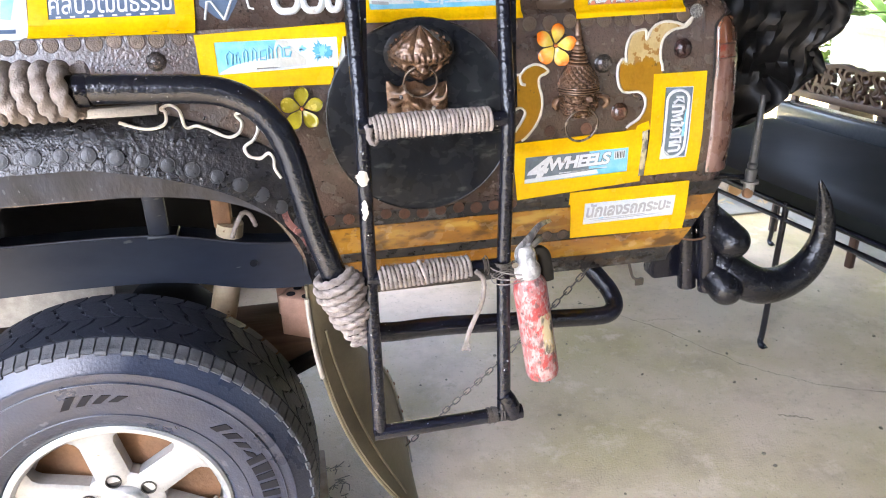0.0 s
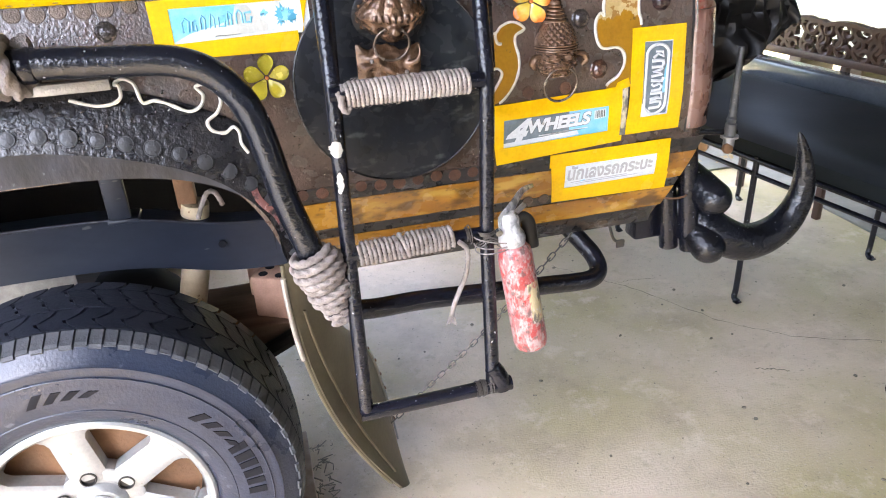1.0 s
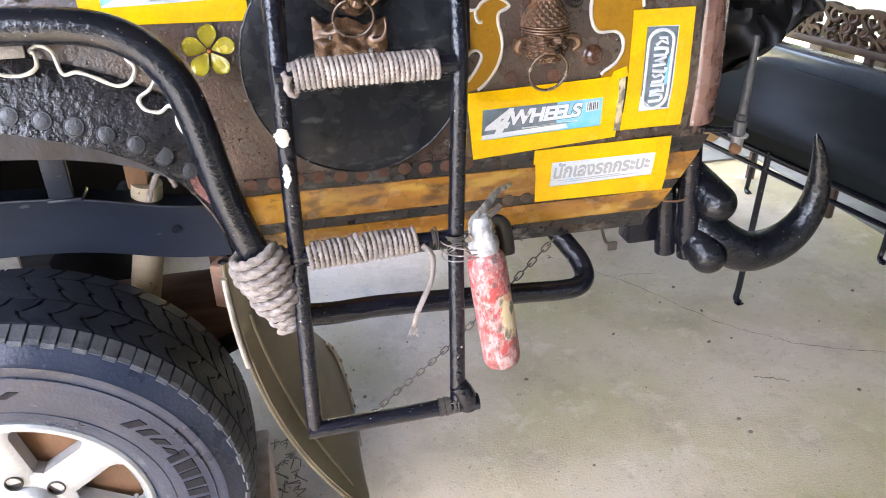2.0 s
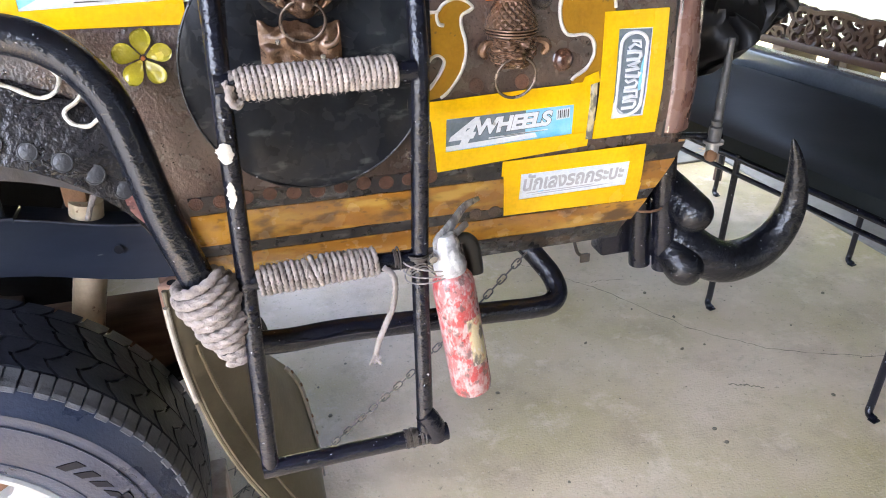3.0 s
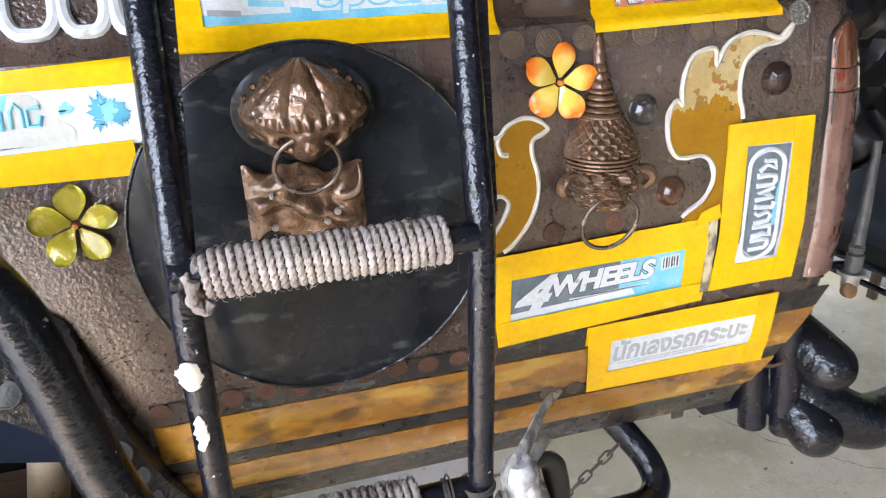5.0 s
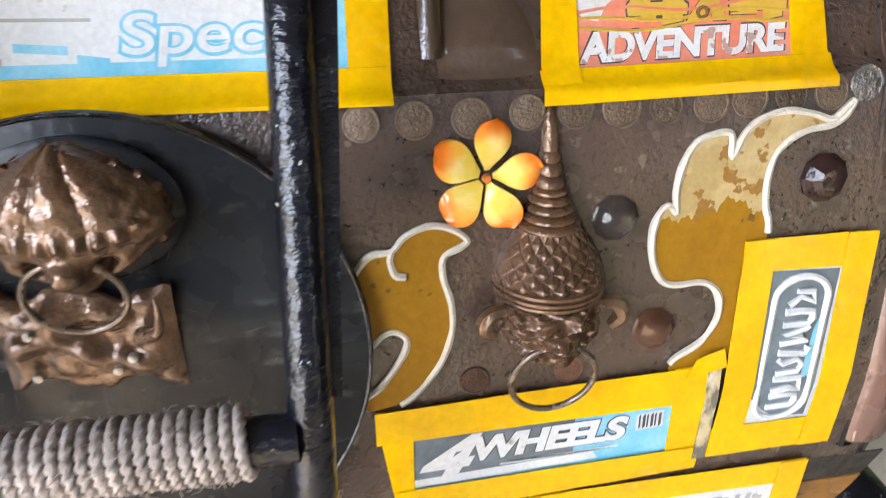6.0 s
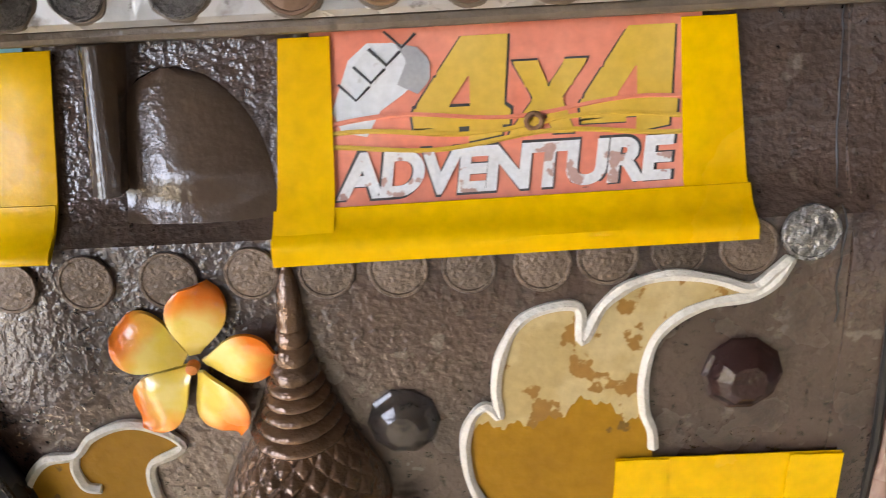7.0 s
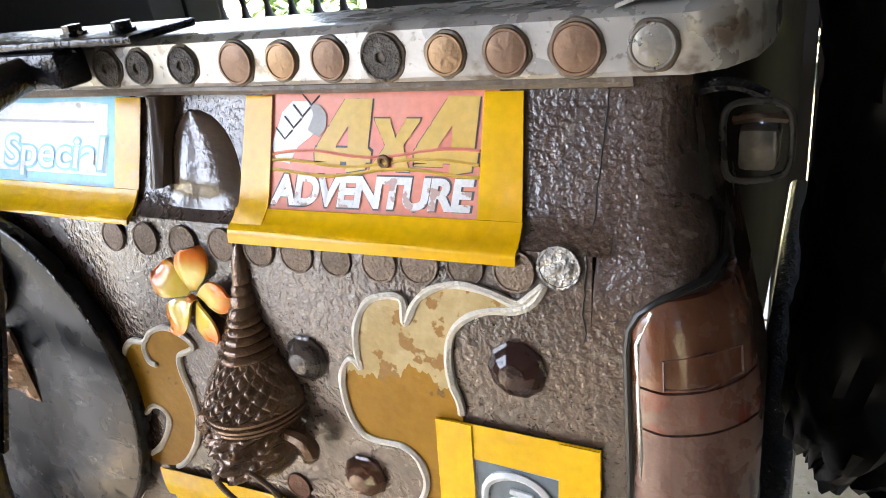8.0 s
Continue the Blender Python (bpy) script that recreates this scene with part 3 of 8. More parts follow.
def lathe(bm, profile, seg=32, m=None, arc=2 * math.pi):
    """Turns (radius, height) pairs round z."""
    rings = []
    closed = abs(arc - 2 * math.pi) < 1e-6
    count = seg if closed else seg + 1
    m = m or Matrix.Identity(4)
    for r, h in profile:
        rings.append([bm.verts.new(m @ Vector((r * math.cos(arc * k / seg), r * math.sin(arc * k / seg), h))) for k in range(count)])
    for a, b in zip(rings, rings[1:]):
        for k in range(seg):
            bm.faces.new((a[k], a[(k + 1) % count], b[(k + 1) % count], b[k]))
    bmesh.ops.remove_doubles(bm, verts=bm.verts, dist=1e-6)
    return bm


def sheet(bm, fn, nu, nv, back):
    """A slab: fn(u, v) gives its face, back the way to its rear face (a vector, or a function of u and v)."""
    rear = back if callable(back) else (lambda u, v: Vector(back))
    f, r = [], []
    for i in range(nu + 1):
        f.append([bm.verts.new(Vector(fn(i / nu, j / nv))) for j in range(nv + 1)])
        r.append([bm.verts.new(Vector(fn(i / nu, j / nv)) + rear(i / nu, j / nv)) for j in range(nv + 1)])
    for i in range(nu):
        for j in range(nv):
            bm.faces.new((f[i][j], f[i + 1][j], f[i + 1][j + 1], f[i][j + 1]))
            bm.faces.new((r[i][j + 1], r[i + 1][j + 1], r[i + 1][j], r[i][j]))
    for i in range(nu):
        bm.faces.new((f[i + 1][0], f[i][0], r[i][0], r[i + 1][0]))
        bm.faces.new((f[i][nv], f[i + 1][nv], r[i + 1][nv], r[i][nv]))
    for j in range(nv):
        bm.faces.new((f[0][j], f[0][j + 1], r[0][j + 1], r[0][j]))
        bm.faces.new((f[nu][j + 1], f[nu][j], r[nu][j], r[nu][j + 1]))
    return bm


# The side of the load bed: how far out it stands at each height, and its lower outline.
PROFILE = [(0.80, 1.345), (0.88, 1.330), (0.955, 1.303), (1.03, 1.284), (1.10, 1.274), (1.17, 1.270), (1.27, 1.280), (1.35, 1.289),
           (1.410, 1.301), (1.416, 1.311), (1.425, 1.318), (1.49, 1.345), (1.60, 1.35)]


def side_y(z):
    for (a, ya), (b, yb) in zip(PROFILE, PROFILE[1:]):
        if z <= b:
            return ya + (yb - ya) * max(0.0, (z - a) / (b - a))
    return PROFILE[-1][1]


def on_side(x, z, out=0.0):
    """A point on the side, which swells a little outwards ahead of the spired knocker."""
    swell = 0.006 * max(0.0, min(1.0, (0.62 - x) / 0.15)) * math.exp(-((z - 1.26) / 0.10) ** 2)
    return Vector((x, side_y(z) - swell - out, z))


def arch_z(x):
    """The lower outline of the side: sill, wheel arch, and the rise to the rear corner."""
    d = abs(x + 0.338)
    if d < 0.432:
        return 0.867 + 0.28 * (1 - (max(0.0, d - 0.26) / 0.175) ** 2) ** 0.5
    return 0.888 + max(0.0, x - 0.84) * 2.4


def patch(bm, quad, out, thick=0.0007, nu=6, nv=6, wave=0.0, seed=0):
    """A thin sheet stuck to the side; quad: (x, z) of its bottom left, bottom right, top right, top left."""
    bl, br, tr, tl = [Vector((q[0], q[1])) for q in quad]

    def face(u, v):
        p = bl.lerp(br, u).lerp(tl.lerp(tr, u), v)
        lift = wave * noise.noise(Vector((p.x * 40 + seed, p.y * 40, seed)))
        return on_side(p.x, p.y, out + abs(lift))
    return sheet(bm, face, nu, nv, (0, thick, 0))


def fill(bm, outline, out, step=0.004, thick=0.0006):
    """A painted shape on the side inside a closed outline of (x, z), laid in narrow rows."""
    loops = outline if isinstance(outline[0], list) else [outline]
    loops = [[(p[0], p[1]) for p in loop] for loop in loops]
    z0, z1 = min(p[1] for p in loops[0]), max(p[1] for p in loops[0])
    rows = max(2, int((z1 - z0) / step))

    def spans(z):
        xs = []
        for pts in loops:
            for (xa, za), (xb, zb) in zip(pts, pts[1:] + pts[:1]):
                if (za <= z) != (zb <= z):
                    xs.append(xa + (xb - xa) * (z - za) / (zb - za))
        xs.sort()
        return list(zip(xs[::2], xs[1::2]))
    for i in range(rows):
        za, zb = z0 + (z1 - z0) * i / rows, z0 + (z1 - z0) * (i + 1) / rows
        mid = spans((za + zb) / 2)
        low, high = spans(za + 1e-5), spans(zb - 1e-5)
        for k, (a, b) in enumerate(mid):
            la, lb = low[k] if len(low) == len(mid) else (a, b)
            ha, hb = high[k] if len(high) == len(mid) else (a, b)
            bm.faces.new([bm.verts.new(on_side(*q, out)) for q in ((la, za), (lb, za), (hb, zb), (ha, zb))])
    bmesh.ops.remove_doubles(bm, verts=bm.verts, dist=0.0004)
    return bm


def stroke(bm, line, out, width=0.0035):
    """A raised brush line on the side along (x, z) points."""
    pts = [on_side(p[0], p[1], out) for p in line]
    return tube(bm, pts, [width * (0.92 + 0.28 * noise.noise(Vector((p.x * 70, p.z * 70, 1)))) for p in pts], seg=6)


def letters(body, bold=0.0, shear=0.0, spacing=1.0):
    """Outlines of a text as (polygons of 2D points), its lower left at the origin and 1 high, with its width."""
    data = bpy.data.curves.new("letters", "FONT")
    data.body, data.offset, data.shear, data.space_character = body, bold, shear, spacing
    ob = new("letters", data)
    bpy.context.view_layer.update()
    m = ob.evaluated_get(bpy.context.evaluated_depsgraph_get()).to_mesh()
    verts = [(v.co.x, v.co.y) for v in m.vertices]
    faces = [tuple(p.vertices) for p in m.polygons]
    ob.evaluated_get(bpy.context.evaluated_depsgraph_get()).to_mesh_clear()
    bpy.data.objects.remove(ob)
    bpy.data.curves.remove(data)
    if not verts:
        return [], [], 1.0
    x0, y0 = min(v[0] for v in verts), min(v[1] for v in verts)
    x1, h = max(v[0] for v in verts), max(v[1] for v in verts) - y0
    return [((x - x0) / (x1 - x0), (y - y0) / h) for x, y in verts], faces, (x1 - x0) / h


def write(bm, body, quad, out, bold=0.0, shear=0.0, spacing=1.0):
    """Letters laid on the side inside a quad of (x, z) corners."""
    verts, faces, _ = letters(body, bold, shear, spacing)
    bl, br, tr, tl = [Vector((q[0], q[1])) for q in quad]
    made = []
    for u, v in verts:
        p = bl.lerp(br, u).lerp(tl.lerp(tr, u), v)
        made.append(bm.verts.new(on_side(p.x, p.y, out)))
    for f in faces:
        if len(set(f)) > 2:
            bm.faces.new([made[i] for i in f])
    return bm


def inner(quad, a, b, c, d):
    """The part of a quad between fractions a..b across and c..d up."""
    bl, br, tr, tl = [Vector((q[0], q[1])) for q in quad]

    def at(u, v):
        p = bl.lerp(br, u).lerp(tl.lerp(tr, u), v)
        return (p.x, p.y)
    return [at(a, c), at(b, c), at(b, d), at(a, d)]


# ---- the shed ----
bm = bmesh.new()
sheet(bm, lambda u, v: (-1.06 + 3.81 * u, -2.2 + 5.7 * v, 0.0), 30, 30, (0, 0, -0.12))
floor = single("floor", bm, CONCRETE, "stained grey concrete shed floor with damp patches", "floor", "structure")

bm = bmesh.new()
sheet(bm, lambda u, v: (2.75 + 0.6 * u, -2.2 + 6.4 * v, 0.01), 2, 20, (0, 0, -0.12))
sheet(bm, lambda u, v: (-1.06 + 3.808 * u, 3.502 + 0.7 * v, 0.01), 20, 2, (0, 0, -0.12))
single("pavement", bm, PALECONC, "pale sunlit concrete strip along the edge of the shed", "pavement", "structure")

bm = bmesh.new()


def ground_face(u, v):
    x, y = -40 + 80 * u, -30 + 80 * v
    return (x, y, -0.06 + 0.02 * noise.noise(Vector((x, y, 0))))


sheet(bm, ground_face, 60, 60, (0, 0, -0.2))
single("ground", bm, SOIL, "bare garden soil with dead leaves", "ground", "structure")

# Roof out of view; its stepped edge sets how much sky light enters.
bm = bmesh.new()
for i in range(29):
    x = -4.2 + i * 0.268
    sheet(bm, lambda u, v, x=x: (x + 0.276 * u, (-2.65 if x > -1.35 else -0.2) * (1 - v) + 4.15 * v, 2.75 + 0.004 * (i % 2) + 0.02 * math.sin(u * 2 * math.pi) - 0.03 * v), 6, 1, (0, 0, 0.012))
single("ceiling", bm, ROOF, "unseen corrugated sheet roof, its edge stepped to shape the daylight", "ceiling", "structure", smooth=True)

# Unseen wall, added so that less light comes in from the west.
bm = bmesh.new()
for i in range(24):
    y = 0.09 + i * 0.18
    box(bm, (-4.1, y, 0), (-4.02 + 0.008 * (i % 2), y + 0.170, 2.7), 0.004)
single("added_wall_west", bm, WALL, "unseen dark plank wall, added to limit light from the west", "wall", "structure", smooth=False)
# Added blocker, out of view: keeps west light out of the wheel well.
bm = bmesh.new()
for i in range(12):
    y = 1.16 + i * 0.18
    box(bm, (-1.34, y, 0), (-1.27 + 0.008 * (i % 2), y + 0.172, 1.42), 0.004)
single("added_wall_low", bm, WALL, "unseen low plank wall, added to block light from the wheel well", "wall", "structure", smooth=False)


# Wall behind the camera, added to narrow the daylight and darken reflections.
bm = bmesh.new()
for i in range(27):
    x = -1.61 + i * 0.18
    box(bm, (x, -2.62, 0), (x + 0.168, -2.54 + 0.008 * (i % 2), 2.7), 0.004)
single("added_wall_south", bm, WALL, "unseen dark plank wall, added to darken reflections and narrow the daylight", "wall", "structure", smooth=False)

# Yard out of view, coloured dark to keep bounced light low.
bm = bmesh.new()
sheet(bm, lambda u, v: (-14.0 + 12.93 * u, -12.0 + 16.0 * v, -0.002), 20, 20, (0, 0, -0.1))
single("yard", bm, GRAVEL, "unseen dark asphalt yard, added to limit bounced light", "yard", "structure")

# Unseen boarding, added to hold back garden light; its open height tunes the floor.
bm = bmesh.new()
for i in range(37):
    y = -2.5 + i * 0.18
    box(bm, (3.42, y, 1.14 if y > 2.05 else 0.0), (3.46 + 0.008 * (i % 2), y + 0.176, 2.72), 0.004)
for i in range(9):
    x = 1.78 + i * 0.18
    box(bm, (x, 4.26, 0.72), (x + 0.176, 4.30 + 0.008 * (i % 2), 2.72), 0.004)
single("added_wall_east", bm, WALL, "unseen dark boarding, added to cut light from the garden side", "wall", "structure", smooth=False)


# ---- pickup truck ----
truck = thing("pickup_truck", (-0.1, 2.0, 0.0), "old brown pickup truck studded with coins, raised on blocks", "truck")


bm = bmesh.new()
cols = sorted({round(-1.15 + 0.02 * i, 4) for i in range(102)} | {round(-0.338 + s * (0.25 + 0.18 * k / 24), 4) for s in (-1, 1) for k in range(25)}
              | {-0.7701, -0.7699, 0.0939, 0.0941, 0.84, 0.8531, 0.8534, 0.88})
cols = [c for c in cols if c <= 0.8801]


def panel_face(u, v):
    x = cols[min(len(cols) - 1, round(u * (len(cols) - 1)))]
    lo = arch_z(x)
    z = lo + ((1.4105 if x < 0.8532 else 1.25) - lo) * v
    return on_side(x, z, 0.0012 * noise.noise(Vector((x * 9, z * 9, 0))))


sheet(bm, panel_face, len(cols) - 1, 34, (0, 0.02, 0))
side = part("side_panel", bm, BODY, truck, "lumpy varnished brown side panel")
bm = bmesh.new()
sheet(bm, lambda u, v: on_side(-1.15 + 2.012 * u, 1.4105 + 0.088 * v), 60, 10, (0, 0.02, 0))
part("upper_panel", bm, BODY, truck, "glossy brown recessed band below the rail")


def corner_x(z):
    """Where the rounding of the rear corner begins at a height."""
    return 0.886 - 0.013 * max(0.0, min(1.0, (z - 1.31) / 0.16)) ** 1.5


def corner(s, z, out=0.0):
    """A point on the rounded rear corner; s: metres from the seam at the end of the side."""
    t = max(0.0, min(1.0, (z - 1.31) / 0.16))
    y0, r, x0 = side_y(z), 0.051 - 0.031 * t, corner_x(z)
    if s < 0.0:
        return Vector((x0 + s, y0 - out, z))
    a = s / r
    if a < math.pi / 2:
        return Vector((x0 + (r + out) * math.sin(a), y0 + r - (r + out) * math.cos(a), z))
    return Vector((x0 + r + out, y0 + r + (s - r * math.pi / 2), z))


bm = bmesh.new()


def rear_face(u, v):
    z = (0.985 + 0.12 * min(1, u * 2)) * (1 - v) + 1.50 * v
    s0 = 0.853 + 0.004 * max(0.0, z - 1.36) / 0.13 - corner_x(z)
    s = s0 * (1 - u / 0.2) if u < 0.2 else 0.132 * (u - 0.2) / 0.8
    return corner(s, z, 0.0006 + 0.0012 * noise.noise(Vector(((corner_x(z) + s) * 9, z * 9, 0))))


sheet(bm, rear_face, 34, 24, lambda u, v: Vector((-0.002 - 0.013 * min(1.0, u * 3), 0.012, 0)))
part("rear_corner", bm, BODY, truck, "rounded brown rear corner")

# seam line near the corner
bm = bmesh.new()
tube(bm, [on_side(0.849 + 0.006 * (k / 24) ** 2 + 0.0022 * noise.noise(Vector((k * 0.45, 0, 0))), 1.362 + 0.13 * k / 24, 0.0003) for k in range(25)], [0.0003 + 0.0006 * abs(noise.noise(Vector((k * 0.8, 3, 0)))) for k in range(25)], seg=6)
part("seam", bm, GASKET, truck, "open dark panel seam")

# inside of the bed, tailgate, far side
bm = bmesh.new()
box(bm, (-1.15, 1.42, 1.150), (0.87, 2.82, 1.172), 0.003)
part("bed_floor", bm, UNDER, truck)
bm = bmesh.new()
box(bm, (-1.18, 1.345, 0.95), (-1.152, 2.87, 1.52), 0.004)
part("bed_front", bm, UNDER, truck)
bm = bmesh.new()
box(bm, (-1.15, 2.83, 0.9), (0.90, 2.88, 1.20), 0.008)
part("far_side", bm, BODY, truck)
bm = bmesh.new()
box(bm, (0.868, 1.42, 0.98), (0.902, 2.82, 1.50), 0.008)
part("tailgate", bm, UNDER, truck, "black tailgate")

# rail along the top with its folded lip
bm = bmesh.new()
sec = [(1.328, 1.500), (1.326, 1.503), (1.329, 1.529), (1.334, 1.5325), (1.345, 1.533), (1.405, 1.531), (1.405, 1.522), (1.345, 1.523), (1.340, 1.500)]
path = [(-1.16, 0.0), (-0.6, 0.0), (0.0, 0.0), (0.5, 0.0), (0.86, 0.0), (0.897, 0.001), (0.913, 0.011), (0.925, 0.032), (0.930, 0.062), (0.930, 0.11)]
rings = []
for i, (x, d) in enumerate(path):
    t = max(0.0, min(1.0, (x - 0.893) / 0.037))
    way = Vector((math.cos(t * 1.45), math.sin(t * 1.45)))
    inward = Vector((-way.y, way.x))
    ring = []
    for y, z in sec:
        k = y - 1.328
        ring.append(bm.verts.new((x + inward.x * k * (1 - 0.5 * t), 1.328 + d + inward.y * k, z)))
    rings.append(ring)
for a, b in zip(rings, rings[1:]):
    for k in range(len(sec)):
        bm.faces.new((a[k], a[(k + 1) % len(sec)], b[(k + 1) % len(sec)], b[k]))
bm.faces.new(rings[0])
bm.faces.new(rings[-1][::-1])
part("rail", bm, RAIL, truck, "scuffed aluminium top rail with coins glued along it")
bm = bmesh.new()
tube(bm, [(-1.15 + 2.02 * k / 40, 1.3335 + 0.001 * math.sin(k), 1.4965) for k in range(41)], 0.0035, seg=8)
part("rail_lip", bm, GLUE, truck, "dirty lip under the rail")
bm = bmesh.new()
sheet(bm, lambda u, v: (0.862 + 0.058 * u + 0.006 * v * u, 1.331 + 0.055 * v + 0.012 * max(0.0, u - 0.6), 1.5345 + 0.0045 * math.sin(min(1.0, u * 3) * math.pi / 2) - 0.006 * max(0.0, u - 0.7) * 3), 12, 6, (0, 0, -0.002))
part("rail_cap", bm, RAIL, truck, "folded cap over the end of the rail")
bm = bmesh.new()
box(bm, (0.868, 1.45, 1.502), (0.904, 2.79, 1.529), 0.004)
part("tailgate_rail", bm, RAIL, truck)


def coin_mesh(name, material, r=0.0125, t=0.0022, hole=0.0, seed=0):
    """A coin lying in the x-z plane, facing -y, with a raised rim and worn relief."""
    rnd = random.Random(seed)
    bm = bmesh.new()
    prof = [(r, 0.0), (r, t * 0.8), (r * 0.97, t), (r * 0.88, t), (r * 0.85, t * 0.72)]
    prof += [(r * 0.6, t * 0.78), (r * 0.35, t * 0.9)]
    prof += [(hole * 1.25, t * 0.9), (hole * 1.2, t), (hole, t * 0.9), (hole, 0.0)] if hole else [(0.0, t * 0.85)]
    lathe(bm, prof, 28, Matrix.Rotation(radians(90), 4, "X"))
    for v in bm.verts:
        d = math.hypot(v.co.x, v.co.z)
        if d < r * 0.7 and abs(v.co.y) > t * 0.5:
            v.co.y -= 0.0005 * rnd.random()
    return mesh_of(name, bm, material)


def side_pose(x, z, out=0.0, turn=0.0):
    """The pose of a piece that lies flat against the side."""
    dy = (side_y(z + 0.004) - side_y(z - 0.004)) / 0.008
    return Matrix.Translation(on_side(x, z, out)) @ Matrix.Rotation(-math.atan(dy), 4, "X") @ Matrix.Rotation(turn, 4, "Y")


rnd = random.Random(4)
dark_coins = [coin_mesh("coin", DARKCOIN, 0.0122 + 0.0007 * k, seed=k) for k in range(3)]
black_coins = [coin_mesh("coin", BLACKCOIN, 0.0122 + 0.0007 * k, seed=k + 5) for k in range(3)]
rust_coins = [coin_mesh("coin", RUSTCOIN, 0.0105 + 0.0006 * k, seed=k + 9) for k in range(3)]
for i, x in enumerate((0.4795, 0.514, 0.5515, 0.589, 0.6225, 0.6545, 0.686, 0.7185, 0.747, 0.778, 0.8085)):
    placed("coin", dark_coins[i % 3], truck, side_pose(x, 1.3955 + 0.0012 * max(0, i - 7) + rnd.uniform(-0.001, 0.001), 0, rnd.uniform(0, 6)))
tagged(placed("coin", coin_mesh("coin", EMBOSSED, 0.0127, seed=30), truck, side_pose(0.835, 1.4035)), "worn silver coin")
for i in range(30):
    x = -0.08 - 0.0322 * i
    placed("coin", dark_coins[(i * 2) % 3], truck, side_pose(x + rnd.uniform(-0.002, 0.002), 1.399 + rnd.uniform(-0.0015, 0.0015), 0, rnd.uniform(0, 6)))
for i in range(11):
    placed("coin", rust_coins[i % 3], truck, side_pose(0.135 + 0.0345 * i, 1.069 + rnd.uniform(-0.002, 0.002), 0, rnd.uniform(0, 6)))
for x, z in ((0.55, 1.205), (0.622, 1.205)):
    placed("coin", rust_coins[1], truck, side_pose(x, z))
RAILCOINS = [(-0.06, COPPER, 0), (0.11, BRASS, 0), (0.497, IRONCOIN, 1), (0.529, IRONCOIN, 1), (0.571, IRONCOIN, 1), (0.618, COPPER, 0), (0.655, BRASS, 0),
             (0.691, COPPER, 0), (0.728, IRONCOIN, 1), (0.769, BRASS, 0), (0.805, COPPER, 0), (0.843, COPPER, 0), (0.881, SILVER, 0)]
for i, (x, mat, hole) in enumerate(RAILCOINS):
    r = (0.0115, 0.0125, 0.0135)[(i * 7) % 3]
    glue = bmesh.new()
    lathe(glue, [(r + 0.0018, 0.0), (r + 0.001, 0.0010), (0.0, 0.0014)], 40, Matrix.Rotation(radians(90), 4, "X"))
    for v in glue.verts:
        d = 1 + 0.10 * noise.noise(v.co * 150 + Vector((i * 3.7, 0, 0)))
        v.co.x *= d
        v.co.z *= d
    m = Matrix.Translation((x, 1.3275, 1.515)) @ Matrix.Rotation(radians(-5), 4, "X")
    placed("glue_spot", mesh_of("glue_spot", glue, GLUE), truck, m)
    tagged(placed("coin", coin_mesh("coin", mat, r, 0.0024, 0.003 if hole else 0.0, i), truck, m @ Matrix.Translation((0, -0.0008, 0))),
           "dark coin with a round hole" if hole else "")

# painted bands along the sill
for name, z0, z1, mat, label, out in (("dark_band", 1.050, 1.078, BAND, "black line above the amber band", 0.0012),
                                      ("amber_band", 0.992, 1.048, ORANGE, "amber stained band along the sill", 0.0022),
                                      ("dark_band", 0.972, 0.990, BAND, "black line between the amber bands", 0.0014),
                                      ("amber_band", 0.926, 0.970, ORANGE, "amber stained band along the sill", 0.0022)):
    bm = bmesh.new()

    def band(u, v):
        z = z0 + (z1 - z0) * v
        x = 0.125 - 0.03 * (1.078 - z) + (0.855 + (z - 0.9) * 0.38 - 0.125) * u
        return on_side(x, z + 0.0012 * noise.noise(Vector((u * 16, z0 * 9, 0))), out)
    sheet(bm, band, 40, 4, (0, 0.002, 0))
    part(name, bm, mat, truck, label)
for x in (0.559, 0.592):
    placed("coin", coin_mesh("coin", DARKCOIN, 0.0105, 0.002, 0.0, 7), truck, side_pose(x, 0.9865, 0.0022))
bm = bmesh.new()
sheet(bm, lambda u, v: on_side(0.10 + 0.745 * u, 0.885 + 0.039 * v, 0.001), 30, 4, (0, 0.05, 0))
part("sill", bm, BAND, truck, "black lower sill")

# tail lamp wrapped round the corner
for name, za, zb, mat, label in (("lamp_lens", 1.3445, 1.392, LENS, "faded amber lens"), ("lamp_lens", 1.319, 1.343, LENSRED, "faded red lens"),
                                 ("lamp_lens", 1.098, 1.3175, LENSPALE, "bleached red lens")):
    bm = bmesh.new()

    def lens(u, v):
        z = za + (zb - za) * v
        s = -0.006 + 0.078 * u
        edge = min(u, 1 - u, 0.5 if za < 1.34 else (1 - v) * 0.6 + 0.02)
        top = 0.018 * max(0.0, 1 - u * 4) ** 2 * v if za > 1.34 else 0.0
        return corner(s, z - top, 0.004 + 0.004 * min(1.0, edge * 6))
    sheet(bm, lens, 18, 12, lambda u, v: Vector((-0.004, 0.006, 0)))
    part(name, bm, mat, truck, label)
bm = bmesh.new()
loop = [(-0.011, 1.092), (-0.011, 1.30), (-0.0105, 1.362), (-0.0085, 1.374), (-0.003, 1.383), (0.006, 1.390), (0.018, 1.3955), (0.034, 1.398), (0.052, 1.402), (0.070, 1.412), (0.077, 1.405), (0.078, 1.25), (0.078, 1.092), (0.03, 1.088)]
tube(bm, [corner(s, z, 0.002) for s, z in loop], 0.0022, seg=8, closed=True)
part("lamp_gasket", bm, GASKET, truck, "black gasket round the tail lamp")
bm = bmesh.new()
